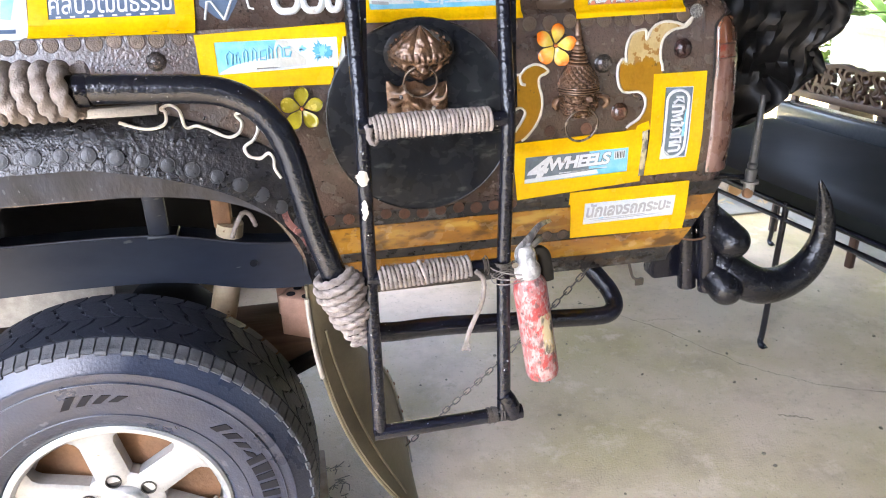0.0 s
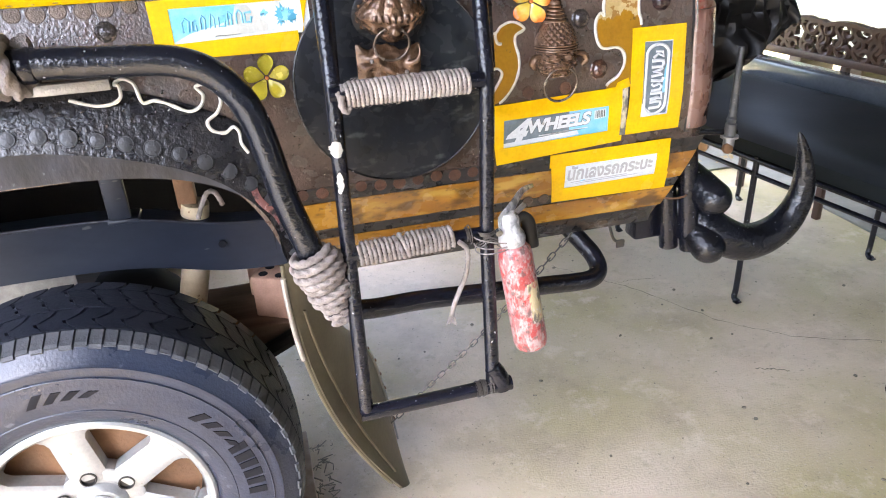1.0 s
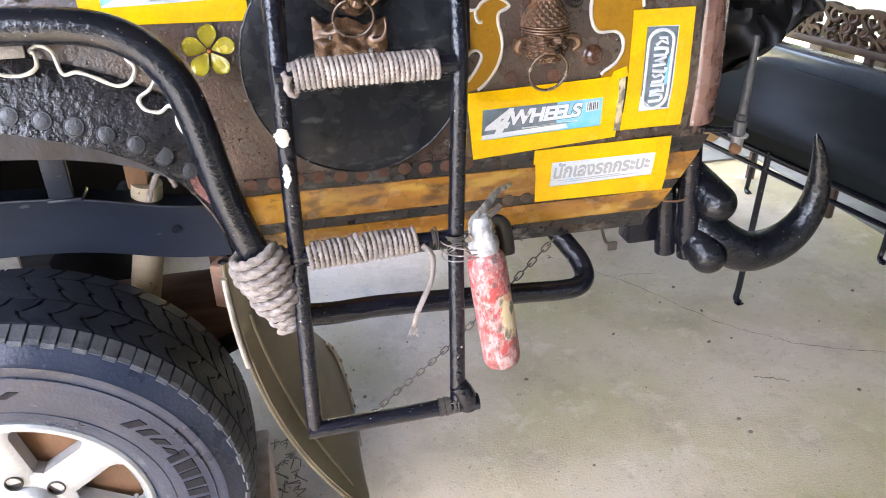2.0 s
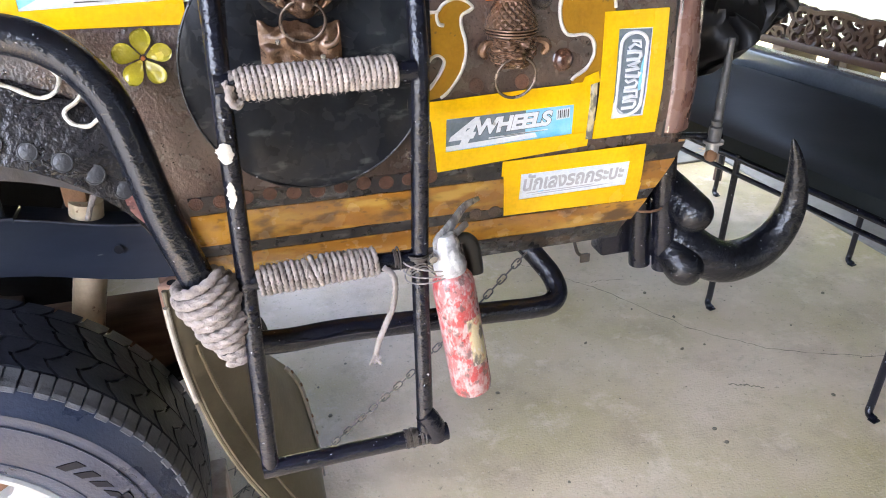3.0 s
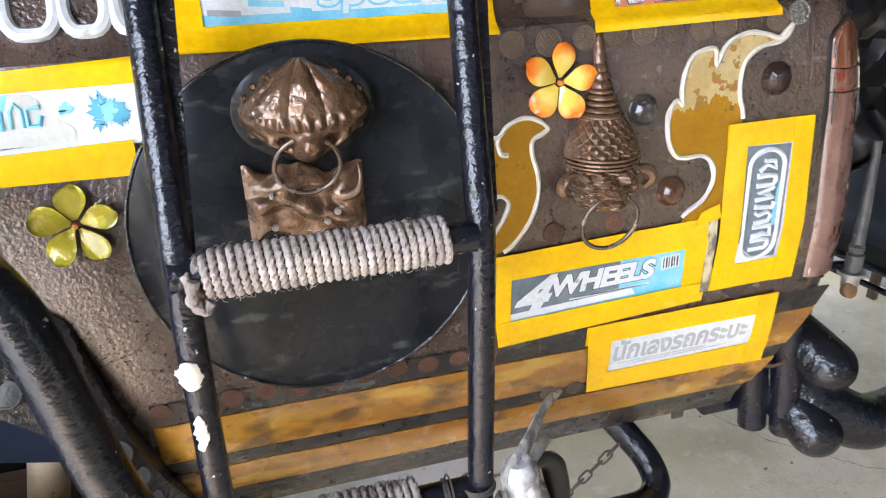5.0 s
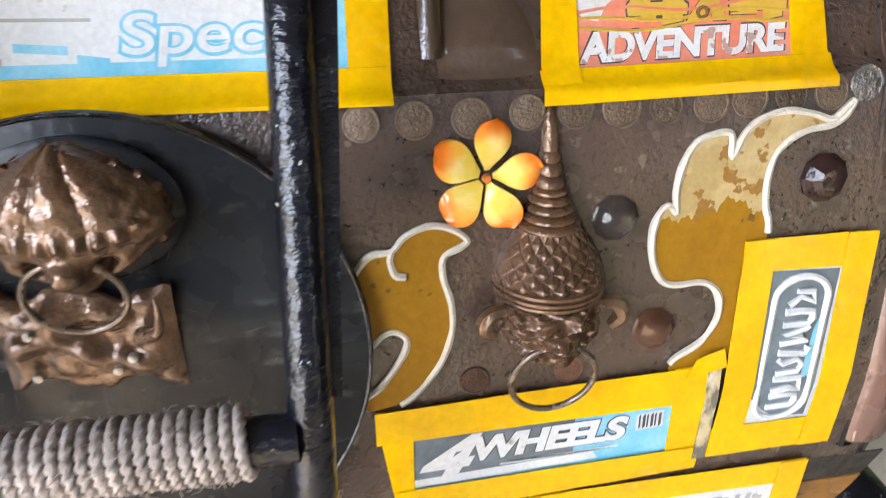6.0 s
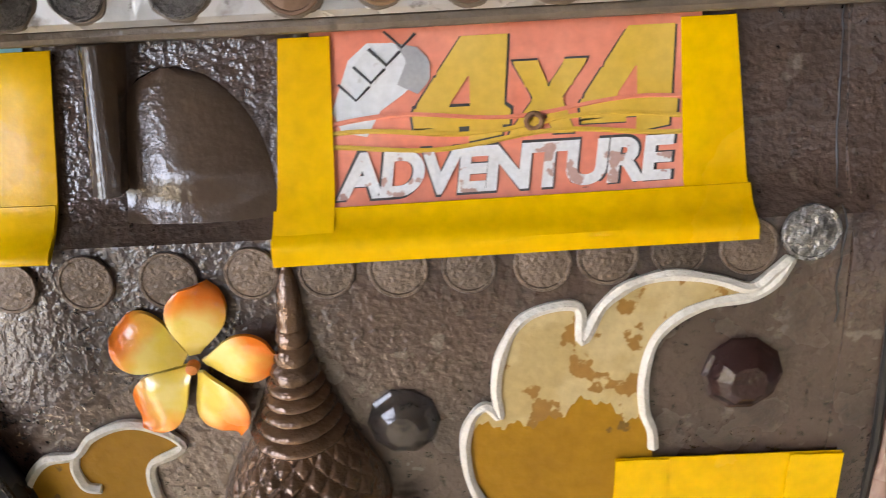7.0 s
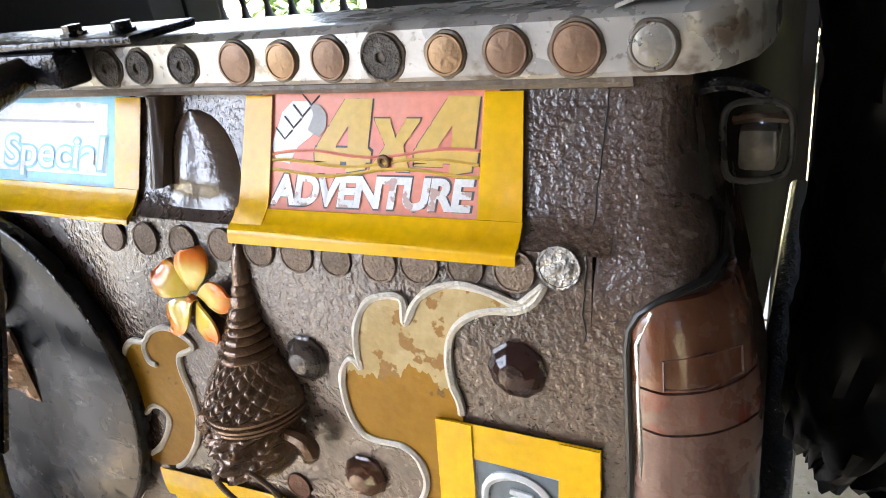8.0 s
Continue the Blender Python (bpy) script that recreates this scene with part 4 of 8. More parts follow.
tube(bm, [corner(s - 0.004, z, 0.004) for s, z in ((0.0, 1.10), (0.0, 1.30), (0.0, 1.368), (0.008, 1.386))], 0.0018, seg=6)
part("lamp_trim", bm, CHROME, truck, "thin bright trim")

bm = bmesh.new()
tube(bm, [corner(sx, z, 0.0085) for sx, z in ((0.008, 1.346), (0.008, 1.362), (0.026, 1.364), (0.046, 1.361), (0.046, 1.347), (0.026, 1.3455))], 0.0009, seg=6, closed=True)
part("lamp_window", bm, LENSPALE, truck, "moulded window in the lens")

# latch at the rear corner
bm = bmesh.new()
tube(bm, curve_points([(0.908, 1.390, 1.464), (0.924, 1.393, 1.468), (0.939, 1.398, 1.462), (0.942, 1.400, 1.440), (0.938, 1.398, 1.423), (0.912, 1.390, 1.422), (0.907, 1.388, 1.440)], 6, True), 0.0021, seg=8, closed=True)
part("latch_loop", bm, DARKSTEEL, truck, "bent steel latch loop")
bm = bmesh.new()
box(bm, (0.9135, 1.389, 1.4265), (0.936, 1.414, 1.453), 0.005)
part("latch", bm, SMOKE, truck, "thick smoked glass reflector in the latch loop")
bm = bmesh.new()
tube(bm, curve_points([(0.912, 1.396, 1.456), (0.925, 1.392, 1.4595), (0.938, 1.400, 1.456)], 6), 0.0035, seg=8)
part("latch_lip", bm, SMOOTH, truck, "dark lip over the reflector")
bm = bmesh.new()
tube(bm, curve_points([(0.889, 1.392, 1.474), (0.900, 1.390, 1.478), (0.914, 1.392, 1.477), (0.928, 1.396, 1.470)], 6), [0.005 - 0.0001 * k for k in range(19)], seg=8)
part("latch_arm", bm, BLACK, truck, "black arm of the latch")

# stake pocket below the rail
bm = bmesh.new()
sheet(bm, lambda u, v: on_side(0.5215 + (0.0125 + 0.0045 * v) * u - 0.002 * v, 1.4315 + 0.062 * v, 0.011 + 0.006 * math.sin(u * math.pi) * (0.4 + v)), 10, 8, (0, 0.02, 0))
part("stake", bm, SMOOTH, truck, "dark wedge in the stake pocket")
bm = bmesh.new()


def dome(u, v):
    w = 0.034 * (1 - (max(0.0, v - 0.25) / 0.76) ** 2.2) ** 0.5 if v < 1 else 0.004
    x = 0.5665 + w * (2 * u - 1) - 0.012 * v * v
    z = 1.4165 + 0.064 * v
    return on_side(x, z, 0.0006 + 0.0085 * (1 - (2 * u - 1) ** 2) ** 0.8 * (1 - v * 0.5) * min(1.0, v * 3 + 0.1))


sheet(bm, dome, 18, 16, (0, 0.004, 0))
part("pocket_cover", bm, SMOOTH, truck, "glossy bulged pocket cover")

# fender flare round the wheel arch, with rivet coins
bm = bmesh.new()


def arch_curve(u):
    """The arch's outline from front to rear: place and the way outwards."""
    ang = radians(188 - 198 * u)
    c, d = math.cos(ang), math.sin(ang)
    x = -0.338 + 0.430 * abs(c) ** 0.62 * (1 if c > 0 else -1)
    z = 0.905 + 0.245 * abs(d) ** 0.62 * (1 if d > 0 else -1)
    return x, z, c, d


def guard_x(z):
    """Where the guard tube stands at each height."""
    pts = [(0.85, 0.158), (0.93, 0.138), (1.007, 0.117), (1.10, 0.094), (1.19, 0.074), (1.245, 0.058), (1.298, 0.034), (1.4, -0.02)]
    for (a, xa), (b, xb) in zip(pts, pts[1:]):
        if z <= b:
            return xa + (xb - xa) * (z - a) / (b - a)
    return -0.02


def flare_face(u, v):
    x, z, c, d = arch_curve(u)
    lift = 0.062 * max(0.0, min(1.0, 1.25 - abs(x + 0.338) / 0.36)) ** 0.8
    wide = 0.055 + 0.045 * max(0.0, d)
    px, pz = x + c * wide * v * (0.9 if c < 0 else 1.25), z + lift + max(0.0, d) * wide * v * 0.95
    px = min(px, guard_x(pz) + 0.004) if c > 0 else px
    bulge = 0.036 * (1 - v) ** 0.8 + 0.004
    return on_side(px, max(0.885, pz), bulge + 0.002 * noise.noise(Vector((px * 40, pz * 40, 3))))


sheet(bm, flare_face, 90, 12, lambda u, v: Vector((0, 0.032 * (1 - v) + 0.002, 0)))
part("fender_flare", bm, FLARE, truck, "lumpy black fender flare studded with coins")
run, last, k = 0.0, Vector(flare_face(0.03, 0.24)), 0
for i in range(1, 700):
    p = Vector(flare_face(0.03 + 0.955 * i / 700, 0.24))
    run, last = run + (p - last).length, p
    if run > 0.039:
        run, k = 0.0, k + 1
        placed("coin", black_coins[k % 3], truck, Matrix.Translation(p + Vector((0, -0.0005, 0))) @ Matrix.Rotation(-0.30, 4, "X") @ Matrix.Rotation(rnd.uniform(0, 6), 4, "Y"))
# inner lip of the arch
bm = bmesh.new()


def lip_face(u, v):
    x, z, c, d = arch_curve(0.06 + 0.88 * u)
    lift = 0.075 * max(0.0, min(1.0, 1.25 - abs(x + 0.338) / 0.36)) ** 0.8
    zz = z + (lift + 0.02) * v
    return (x * (1 - 0.02 * v) - 0.004 * v, side_y(zz) - 0.006 - 0.012 * v, zz)


sheet(bm, lip_face, 70, 6, (0, 0.012, 0.004))
part("arch_lip", bm, LINER, truck, "scratched grey inner lip of the wheel arch")
bm = bmesh.new()


def liner_face(u, v):
    a = radians(178 - 176 * u)
    ex = 0.415 * (abs(math.cos(a)) ** 0.5) * (1 if math.cos(a) > 0 else -1)
    return (-0.338 + ex, 1.34 + 0.42 * v, 0.90 + 0.26 * (abs(math.sin(a)) ** 0.55))


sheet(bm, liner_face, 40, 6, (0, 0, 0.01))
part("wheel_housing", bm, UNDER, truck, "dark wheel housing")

# chassis
bm = bmesh.new()


def chassis_z(x):
    return 0.90 + 0.055 / (1 + math.exp((x + 0.12) * 18))


sheet(bm, lambda u, v: (-1.15 + 2.0 * u, 1.59 + 0.004 * math.sin(v * math.pi), chassis_z(-1.15 + 2.0 * u) - 0.115 * (1 - v) - (0.02 if v < 0.5 else 0) * max(0, -(-1.15 + 2.0 * u) - 0.45)),
      60, 6, (0, 0.06, 0))
part("chassis_rail", bm, CHASSIS, truck, "dusty blue-black steel chassis rail")
bm = bmesh.new()
lathe(bm, [(0.0085, 0.0), (0.0085, 0.003), (0.0, 0.003)], 16, Matrix.Translation((-0.037, 1.589, 0.861)) @ Matrix.Rotation(radians(90), 4, "X"))
part("chassis_hole", bm, MARK, truck)
bm = bmesh.new()
box(bm, (-0.25, 1.585, 0.94), (-0.205, 1.60, 1.10), 0.006)
box(bm, (-0.252, 1.58, 0.94), (-0.19, 1.64, 0.952), 0.004)
part("body_mount", bm, CHASSIS, truck)
bm = bmesh.new()
sheet(bm, lambda u, v: (-1.0 + 0.62 * u, 1.72 + 0.01 * math.sin(u * 5), 0.70 + (0.12 + 0.03 * u) * v), 12, 4, (0, 0.012, 0))
part("inner_guard", bm, PALEMETAL, truck, "pale dusty inner guard over the tyre")
bm = bmesh.new()
box(bm, (-0.115, 1.62, 0.94), (-0.075, 1.66, 1.10), 0.005, None)
part("bracket", bm, RUST, truck, "rusty bracket")
bm = bmesh.new()
tube(bm, curve_points([(-0.075, 1.585, 0.93), (-0.06, 1.575, 0.965), (-0.045, 1.57, 0.99), (-0.03, 1.575, 0.985), (-0.02, 1.58, 0.955)], 6), 0.0055, seg=9, strands=3, twist=600)
part("cord", bm, ROPE, truck, "grubby cord round the bracket")
bm = bmesh.new()
tube(bm, [(-1.15 + 2.0 * k / 40, 1.586, chassis_z(-1.15 + 2.0 * k / 40) + 0.001) for k in range(41)], 0.0035, seg=8)
part("chassis_flange", bm, LINER, truck, "worn bright edge of the chassis rail")
bm = bmesh.new()
box(bm, (0.20, 1.415, 0.905), (0.315, 1.425, 0.955), 0.003)
part("rusty_plate", bm, RUST, truck, "rusty plate below the sill")
bm = bmesh.new()
box(bm, (-1.15, 2.5, 0.80), (0.85, 2.56, 0.915), 0.006)
part("far_chassis_rail", bm, CHASSIS, truck)
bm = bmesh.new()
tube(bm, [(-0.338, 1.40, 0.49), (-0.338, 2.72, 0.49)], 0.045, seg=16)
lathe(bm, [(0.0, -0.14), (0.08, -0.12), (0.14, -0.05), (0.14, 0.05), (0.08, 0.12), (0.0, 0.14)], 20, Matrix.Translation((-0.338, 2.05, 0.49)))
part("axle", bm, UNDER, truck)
bm = bmesh.new()
tube(bm, [(-0.08, 1.63, 0.95), (-0.105, 1.64, 0.80), (-0.17, 1.66, 0.55)], [0.03, 0.031, 0.031], seg=16)
part("shock_absorber", bm, CREAM, truck, "cream-painted shock absorber")
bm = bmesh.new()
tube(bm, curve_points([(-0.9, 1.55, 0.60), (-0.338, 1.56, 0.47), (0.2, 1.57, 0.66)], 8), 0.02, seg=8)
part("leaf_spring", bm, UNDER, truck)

# wheel
WC = Vector((-0.330, 1.25, 0.49))
FACE = Matrix.Translation(WC) @ Matrix.Rotation(radians(90), 4, "X")
bm = bmesh.new()
# rim lip and barrel; heights run outwards, towards the viewer
lathe(bm, [(0.219, -0.006), (0.219, 0.004), (0.214, 0.008), (0.206, 0.007), (0.200, 0.0), (0.196, -0.02), (0.19, -0.05), (0.188, -0.18), (0.200, -0.185), (0.200, -0.05),
           (0.212, -0.012), (0.219, -0.006)], 64, FACE)
wheel = part("wheel", bm, ALLOY, truck, "silver six-spoke alloy rim")
for k in range(6):
    a = radians(97 + 60 * k)
    bm = bmesh.new()

    def spoke(u, v):
        r = 0.055 + 0.147 * u
        half = 0.034 - 0.003 * u + 0.05 * max(0.0, u - 0.78) ** 1.5 * 8
        w = half * (2 * v - 1)
        h = -0.012 - 0.020 * (1 - u) + 0.006 * (1 - (2 * v - 1) ** 4)
        return FACE @ Vector((r * math.cos(a) - w * math.sin(a), r * math.sin(a) + w * math.cos(a), h))
    sheet(bm, spoke, 12, 8, (0, 0.03, 0))
    part("spoke", bm, ALLOY, wheel)
bm = bmesh.new()
lathe(bm, [(0.082, -0.06), (0.082, -0.030), (0.076, -0.026), (0.05, -0.028), (0.046, -0.020), (0.04, -0.014), (0.0, -0.012)], 40, FACE)
part("hub", bm, ALLOY, wheel)
for k in range(6):
    a = radians(97 + 60 * k)
    bm = bmesh.new()
    lathe(bm, [(0.0155, 0.0), (0.0155, 0.003), (0.0135, 0.0032), (0.0125, -0.002), (0.0, -0.002)], 18,
          FACE @ Matrix.Translation((0.068 * math.cos(a), 0.068 * math.sin(a), -0.0228)))
    part("lug_hole", bm, GASKET, wheel)
bm = bmesh.new()
lathe(bm, [(0.032, -0.016), (0.032, -0.010), (0.028, -0.0085), (0.0, -0.0085)], 32, FACE)
part("hub_cap", bm, ALLOY, wheel, "round cap with a worn emblem")
bm = bmesh.new()
tube(bm, [FACE @ Vector((0.022 * math.cos(k * 0.2618), 0.015 * math.sin(k * 0.2618), -0.0082)) for k in range(24)], 0.0016, seg=6, closed=True)
tube(bm, [FACE @ Vector((0.008 * math.cos(k * 0.2618), 0.015 * math.sin(k * 0.2618), -0.0082)) for k in range(24)], 0.0014, seg=6, closed=True)
part("emblem", bm, GREYMETAL, wheel)
bm = bmesh.new()
tube(bm, [FACE @ Vector(p) for p in ((0.178 * math.cos(-0.1), 0.178 * math.sin(-0.1), -0.03), (0.172 * math.cos(-0.1), 0.172 * math.sin(-0.1), 0.0), (0.165 * math.cos(-0.1), 0.165 * math.sin(-0.1), 0.012))], 0.0045, seg=10)
part("valve", bm, GREYMETAL, wheel)
bm = bmesh.new()
lathe(bm, [(0.185, -0.11), (0.185, -0.075), (0.15, -0.07), (0.08, -0.068), (0.0, -0.068)], 40, FACE)
part("brake_drum", bm, RUST, wheel, "rusty brown brake drum")
bm = bmesh.new()
R = 0.388
lathe(bm, [(0.216, -0.008), (0.222, 0.006), (0.232, 0.014), (0.250, 0.021), (0.280, 0.027), (0.312, 0.027), (0.335, 0.022), (0.339, 0.0235), (0.346, 0.0225), (0.350, 0.018),
           (0.366, 0.010), (0.380, 0.000), (R - 0.006, -0.016), (R, -0.04), (R + 0.002, -0.11), (R, -0.18), (R - 0.008, -0.215), (0.36, -0.235), (0.30, -0.25), (0.22, -0.215), (0.205, -0.2)], 96, FACE)
part("tyre", bm, RUBBER, wheel, "dusty blue-black all-terrain tyre")
N = 52


def block(bm, a0, a1, r0, h0, r1, h1, skew, lift, side=0.0, nu=2, nv=2):
    """A raised tread block between two angles and two (radius, height) places."""
    def fn(u, v):
        ang = a0 + (a1 - a0) * u + skew * math.sin(v * math.pi / 2)
        r, h = r0 + (r1 - r0) * v, h0 + (h1 - h0) * v
        return FACE @ Vector((r * math.cos(ang), r * math.sin(ang), h))
    outw = (FACE.to_3x3() @ Vector((math.cos((a0 + a1) / 2), math.sin((a0 + a1) / 2), side))).normalized()
    sheet(bm, lambda u, v: fn(u, v) + outw * lift, nu, nv, -outw * (lift + 0.004))


SHOULDER = [(0.350, 0.0185), (0.366, 0.0105), (0.380, 0.0005), (R - 0.005, -0.014), (R + 0.001, -0.030)]


def lug(bm, a0, a1, start):
    """A shoulder lug that wraps the tyre's rounded edge."""
    def fn(u, v):
        t = (start + (1 - start) * v) * 3.999
        k = int(t)
        (ra, ha), (rb, hb) = SHOULDER[k], SHOULDER[k + 1]
        r, h = ra + (rb - ra) * (t - k), ha + (hb - ha) * (t - k)
        n = Vector((-(hb - ha), rb - ra)).normalized()
        ang = a0 + (a1 - a0) * u
        r, h = r + n.x * 0.004, h + n.y * 0.004
        return FACE @ Vector((r * math.cos(ang), r * math.sin(ang), h))
    mid = (a0 + a1) / 2
    inward = FACE.to_3x3() @ Vector((-0.007 * math.cos(mid), -0.007 * math.sin(mid), -0.006))
    sheet(bm, fn, 1, 6, inward)


lugs, tread_bm = bmesh.new(), bmesh.new()
for k in range(N):
    a, w = 2 * math.pi * k / N, 2 * math.pi / N
    for q in (0.0, 0.5):
        lug(lugs, a + w * (q + 0.02), a + w * (q + 0.445), 0.46 if q else 0.40)
    block(tread_bm, a + w * 0.05, a + w * 0.93, R - 0.001, -0.033, R + 0.001, -0.062, w * 0.5, 0.0065)
    block(tread_bm, a + w * 0.40, a + w * 1.28, R, -0.0635, R + 0.002, -0.100, -w * 0.55, 0.0065)
    block(tread_bm, a + w * 0.05, a + w * 0.93, R + 0.002, -0.1035, R + 0.002, -0.136, w * 0.5, 0.0065)
    block(tread_bm, a + w * 0.40, a + w * 1.28, R, -0.1395, R, -0.174, w * 0.5, 0.0065)
    block(tread_bm, a + w * 0.05, a + w * 0.93, R - 0.001, -0.1775, R - 0.004, -0.212, -w * 0.4, 0.0065)
tagged(part("shoulder_lug_ring", lugs, RUBBERGREY, wheel, "grey worn shoulder lugs", smooth=False), kind="stuff")
tagged(part("tread", tread_bm, TREAD, wheel, "dark block tread", smooth=False), kind="stuff")
# moulded marks on the sidewall
for centre in (88, 33, 145, 202, 259, 316):
    for k in range(4):
        a = radians(centre + 8.5 - 5.6 * k)
        half = 0.012 - 0.0018 * k
        bm = bmesh.new()

        def bar(u, v):
            r = 0.296 + half * (2 * v - 1)
            ang = a + (u - 0.5) * 0.055 + (0.5 - v) * 0.06
            return FACE @ Vector((r * math.cos(ang), r * math.sin(ang), 0.0286))
        sheet(bm, bar, 3, 2, (0, 0.004, 0))
        part("sidewall_mark", bm, MARK, wheel)
rnd = random.Random(8)
for centre in (11, 175, 288):
    for k in range(6):
        a0, w = centre + 12 - 4.4 * k, rnd.uniform(2.6, 3.6)
        bm = bmesh.new()

        def slab(u, v):
            r, ang = 0.280 + 0.034 * v, radians(a0 - w * u)
            return FACE @ Vector((r * math.cos(ang), r * math.sin(ang), 0.0286))
        sheet(bm, slab, 3, 2, (0, 0.004, 0))
        part("sidewall_bar", bm, MARK, wheel, "moulded black bar on the sidewall")
bm = bmesh.new()
for r, h in ((0.258, 0.0235), (0.327, 0.0255)):
    tube(bm, [FACE @ Vector((r * math.cos(k * math.pi / 48), r * math.sin(k * math.pi / 48), h - 0.0008)) for k in range(96)], 0.0016, seg=6, closed=True)
part("sidewall_ring", bm, RUBBER, wheel)

# mud flap behind the wheel
bm = bmesh.new()


def flap_face(u, v):
    a = Vector((0.082 + 0.165 * v ** 2.3, 1.190 + 0.02 * v, 0.985 - 0.59 * v + 0.02 * v ** 3))
    b = Vector((0.17 + 0.125 * v ** 0.7 - 0.035 * v ** 6, 1.52 - 0.05 * max(0.0, v - 0.4) - 0.19 * v ** 5, 0.83 - 0.56 * v + 0.10 * v ** 4))
    f = min(1.0, v / 0.55)
    b = a.lerp(b, 0.22 + 0.78 * f * f * (3 - 2 * f))
    p = a.lerp(b, u)
    return p + Vector((0.03, -0.01, 0.012)) * math.sin(u * math.pi) * (1 - 0.5 * v) + Vector((0, 0, -0.012)) * math.sin(u * 3.1) * v


sheet(bm, flap_face, 10, 24, (0.006, 0.0, 0.0))
part("mud_flap", bm, FLAP, truck, "curled dusty olive rubber mud flap")
bm = bmesh.new()
tube(bm, [flap_face(0.01, k / 24) + Vector((-0.002, -0.001, 0)) for k in range(24)], 0.004, seg=8)
part("flap_edge", bm, FLAP, truck, "thick rolled edge of the flap")
bm = bmesh.new()
tube(bm, [flap_face(0.0, k / 24) + Vector((-0.003, -0.005, 0)) for k in range(1, 9)], 0.0045, seg=8)
part("flap_trim", bm, PALEMETAL, truck, "pale worn strip along the top of the flap")
bm = bmesh.new()
tube(bm, [flap_face(0.12 + 0.10 * (k / 24) ** 3, k / 24) + Vector((0.007, -0.002, 0)) for k in range(4, 23)], 0.003, seg=6)
part("flap_rib", bm, FLAP, truck, "raised rib along the flap")
bm = bmesh.new()
sheet(bm, lambda u, v: flap_face(0.92 + 0.08 * u, 0.42 + 0.46 * v) + Vector((0.0115, -0.004, 0.0)), 2, 14, (-0.004, 0, 0))
part("flap_strip", bm, PALEMETAL, truck, "punched metal strip along the flap")
for k in range(6):
    bm = bmesh.new()
    lathe(bm, [(0.004, 0), (0.004, 0.003), (0.0, 0.004)], 10, Matrix.Translation(flap_face(0.96, 0.45 + 0.07 * k) + Vector((0.011, -0.004, 0))) @ Matrix.Rotation(radians(70), 4, "Y"))
    part("rivet", bm, RUST, truck)


# ---- guard tube, step tube and rear bumper of the truck ----
guard = thing("guard_tube", (0.0, 1.19, 0.9), "bent black steel guard tube over the wheel arch", "guard")
bm = bmesh.new()
line = curve_points([(-1.0, 1.215, 1.347), (-0.5, 1.2, 1.347), (-0.32, 1.186, 1.347), (-0.199, 1.181, 1.348), (-0.112, 1.18, 1.343), (-0.058, 1.179, 1.340), (-0.031, 1.178, 1.337),
                     (-0.007, 1.177, 1.331), (0.016, 1.175, 1.321), (0.036, 1.173, 1.307), (0.052, 1.171, 1.289), (0.066, 1.168, 1.267), (0.077, 1.165, 1.238), (0.086, 1.161, 1.200), (0.1035, 1.155, 1.11), (0.127, 1.149, 1.03),
                     (0.145, 1.148, 0.965), (0.160, 1.15, 0.905)], 8)
tube(bm, line, 0.022, seg=20)
part("tube", bm, GUARD, guard, "satin black enamelled tube with worn spots")
bm = bmesh.new()
tube(bm, [(-0.218, 1.181, 1.347), (-0.203, 1.181, 1.347), (-0.2, 1.181, 1.347)], [0.025, 0.025, 0.0235], seg=20)
part("collar", bm, BLACK, guard)
bm = bmesh.new()
wrap(bm, [(-0.72, 1.206, 1.347), (-0.45, 1.196, 1.347), (-0.213, 1.182, 1.347)], 0.0335, 0.0125, 11, uneven=0.05)
part("rope_wrap", bm, ROPE, guard, "thick pale rope wound round the tube")
bm = bmesh.new()
wrap(bm, [(0.129, 1.149, 1.022), (0.145, 1.148, 0.968), (0.159, 1.15, 0.920), (0.166, 1.152, 0.890)], (0.032, 0.018), 0.0072, 12, uneven=0.1)
wrap(bm, [(0.133, 1.149, 1.010), (0.158, 1.15, 0.928)], (0.037, 0.029), 0.0072, 17, uneven=0.14)
part("rope_wrap", bm, ROPE, guard, "frayed rope wound round the tube end")
bm = bmesh.new()
box(bm, (-0.2405, 1.262, 1.286), (-0.126, 1.276, 1.303), 0.002)
part("name_plate", bm, GREYMETAL, guard, "scratched metal strip below the tube")

step_tube = thing("step_tube", (0.45, 1.25, 0.78), "black step tube bent back under the sill", "step")
bm = bmesh.new()
line = curve_points([(0.145, 1.202, 0.905), (0.175, 1.204, 0.872), (0.23, 1.211, 0.858), (0.319, 1.224, 0.85), (0.45, 1.237, 0.834), (0.58, 1.25, 0.818), (0.655, 1.256, 0.809), (0.692, 1.263, 0.808),
                     (0.711, 1.28, 0.818), (0.709, 1.305, 0.838), (0.692, 1.332, 0.862), (0.668, 1.365, 0.893), (0.655, 1.40, 0.93)], 8)
tube(bm, line, 0.0185, seg=20)
part("tube", bm, BLACK, step_tube, "chipped black enamelled tube")
bm = bmesh.new()
tube(bm, [(0.22 + 0.03 * k + 0.0, 1.211 + 0.0022 * k - 0.0165, 0.858 - 0.002 * k + 0.006 + 0.002 * math.sin(k * 2.1)) for k in range(12)], [0.0025 + 0.0015 * (k % 3 == 1) for k in range(12)], seg=8)
lathe(bm, [(0.0, -0.003), (0.007, 0.0), (0.005, 0.005), (0.0, 0.006)], 10, Matrix.Translation((0.321, 1.2055, 0.856)) @ Matrix.Rotation(radians(90), 4, "X"))
part("weld_seam", bm, BLACK, step_tube, "lumpy weld along the tube")

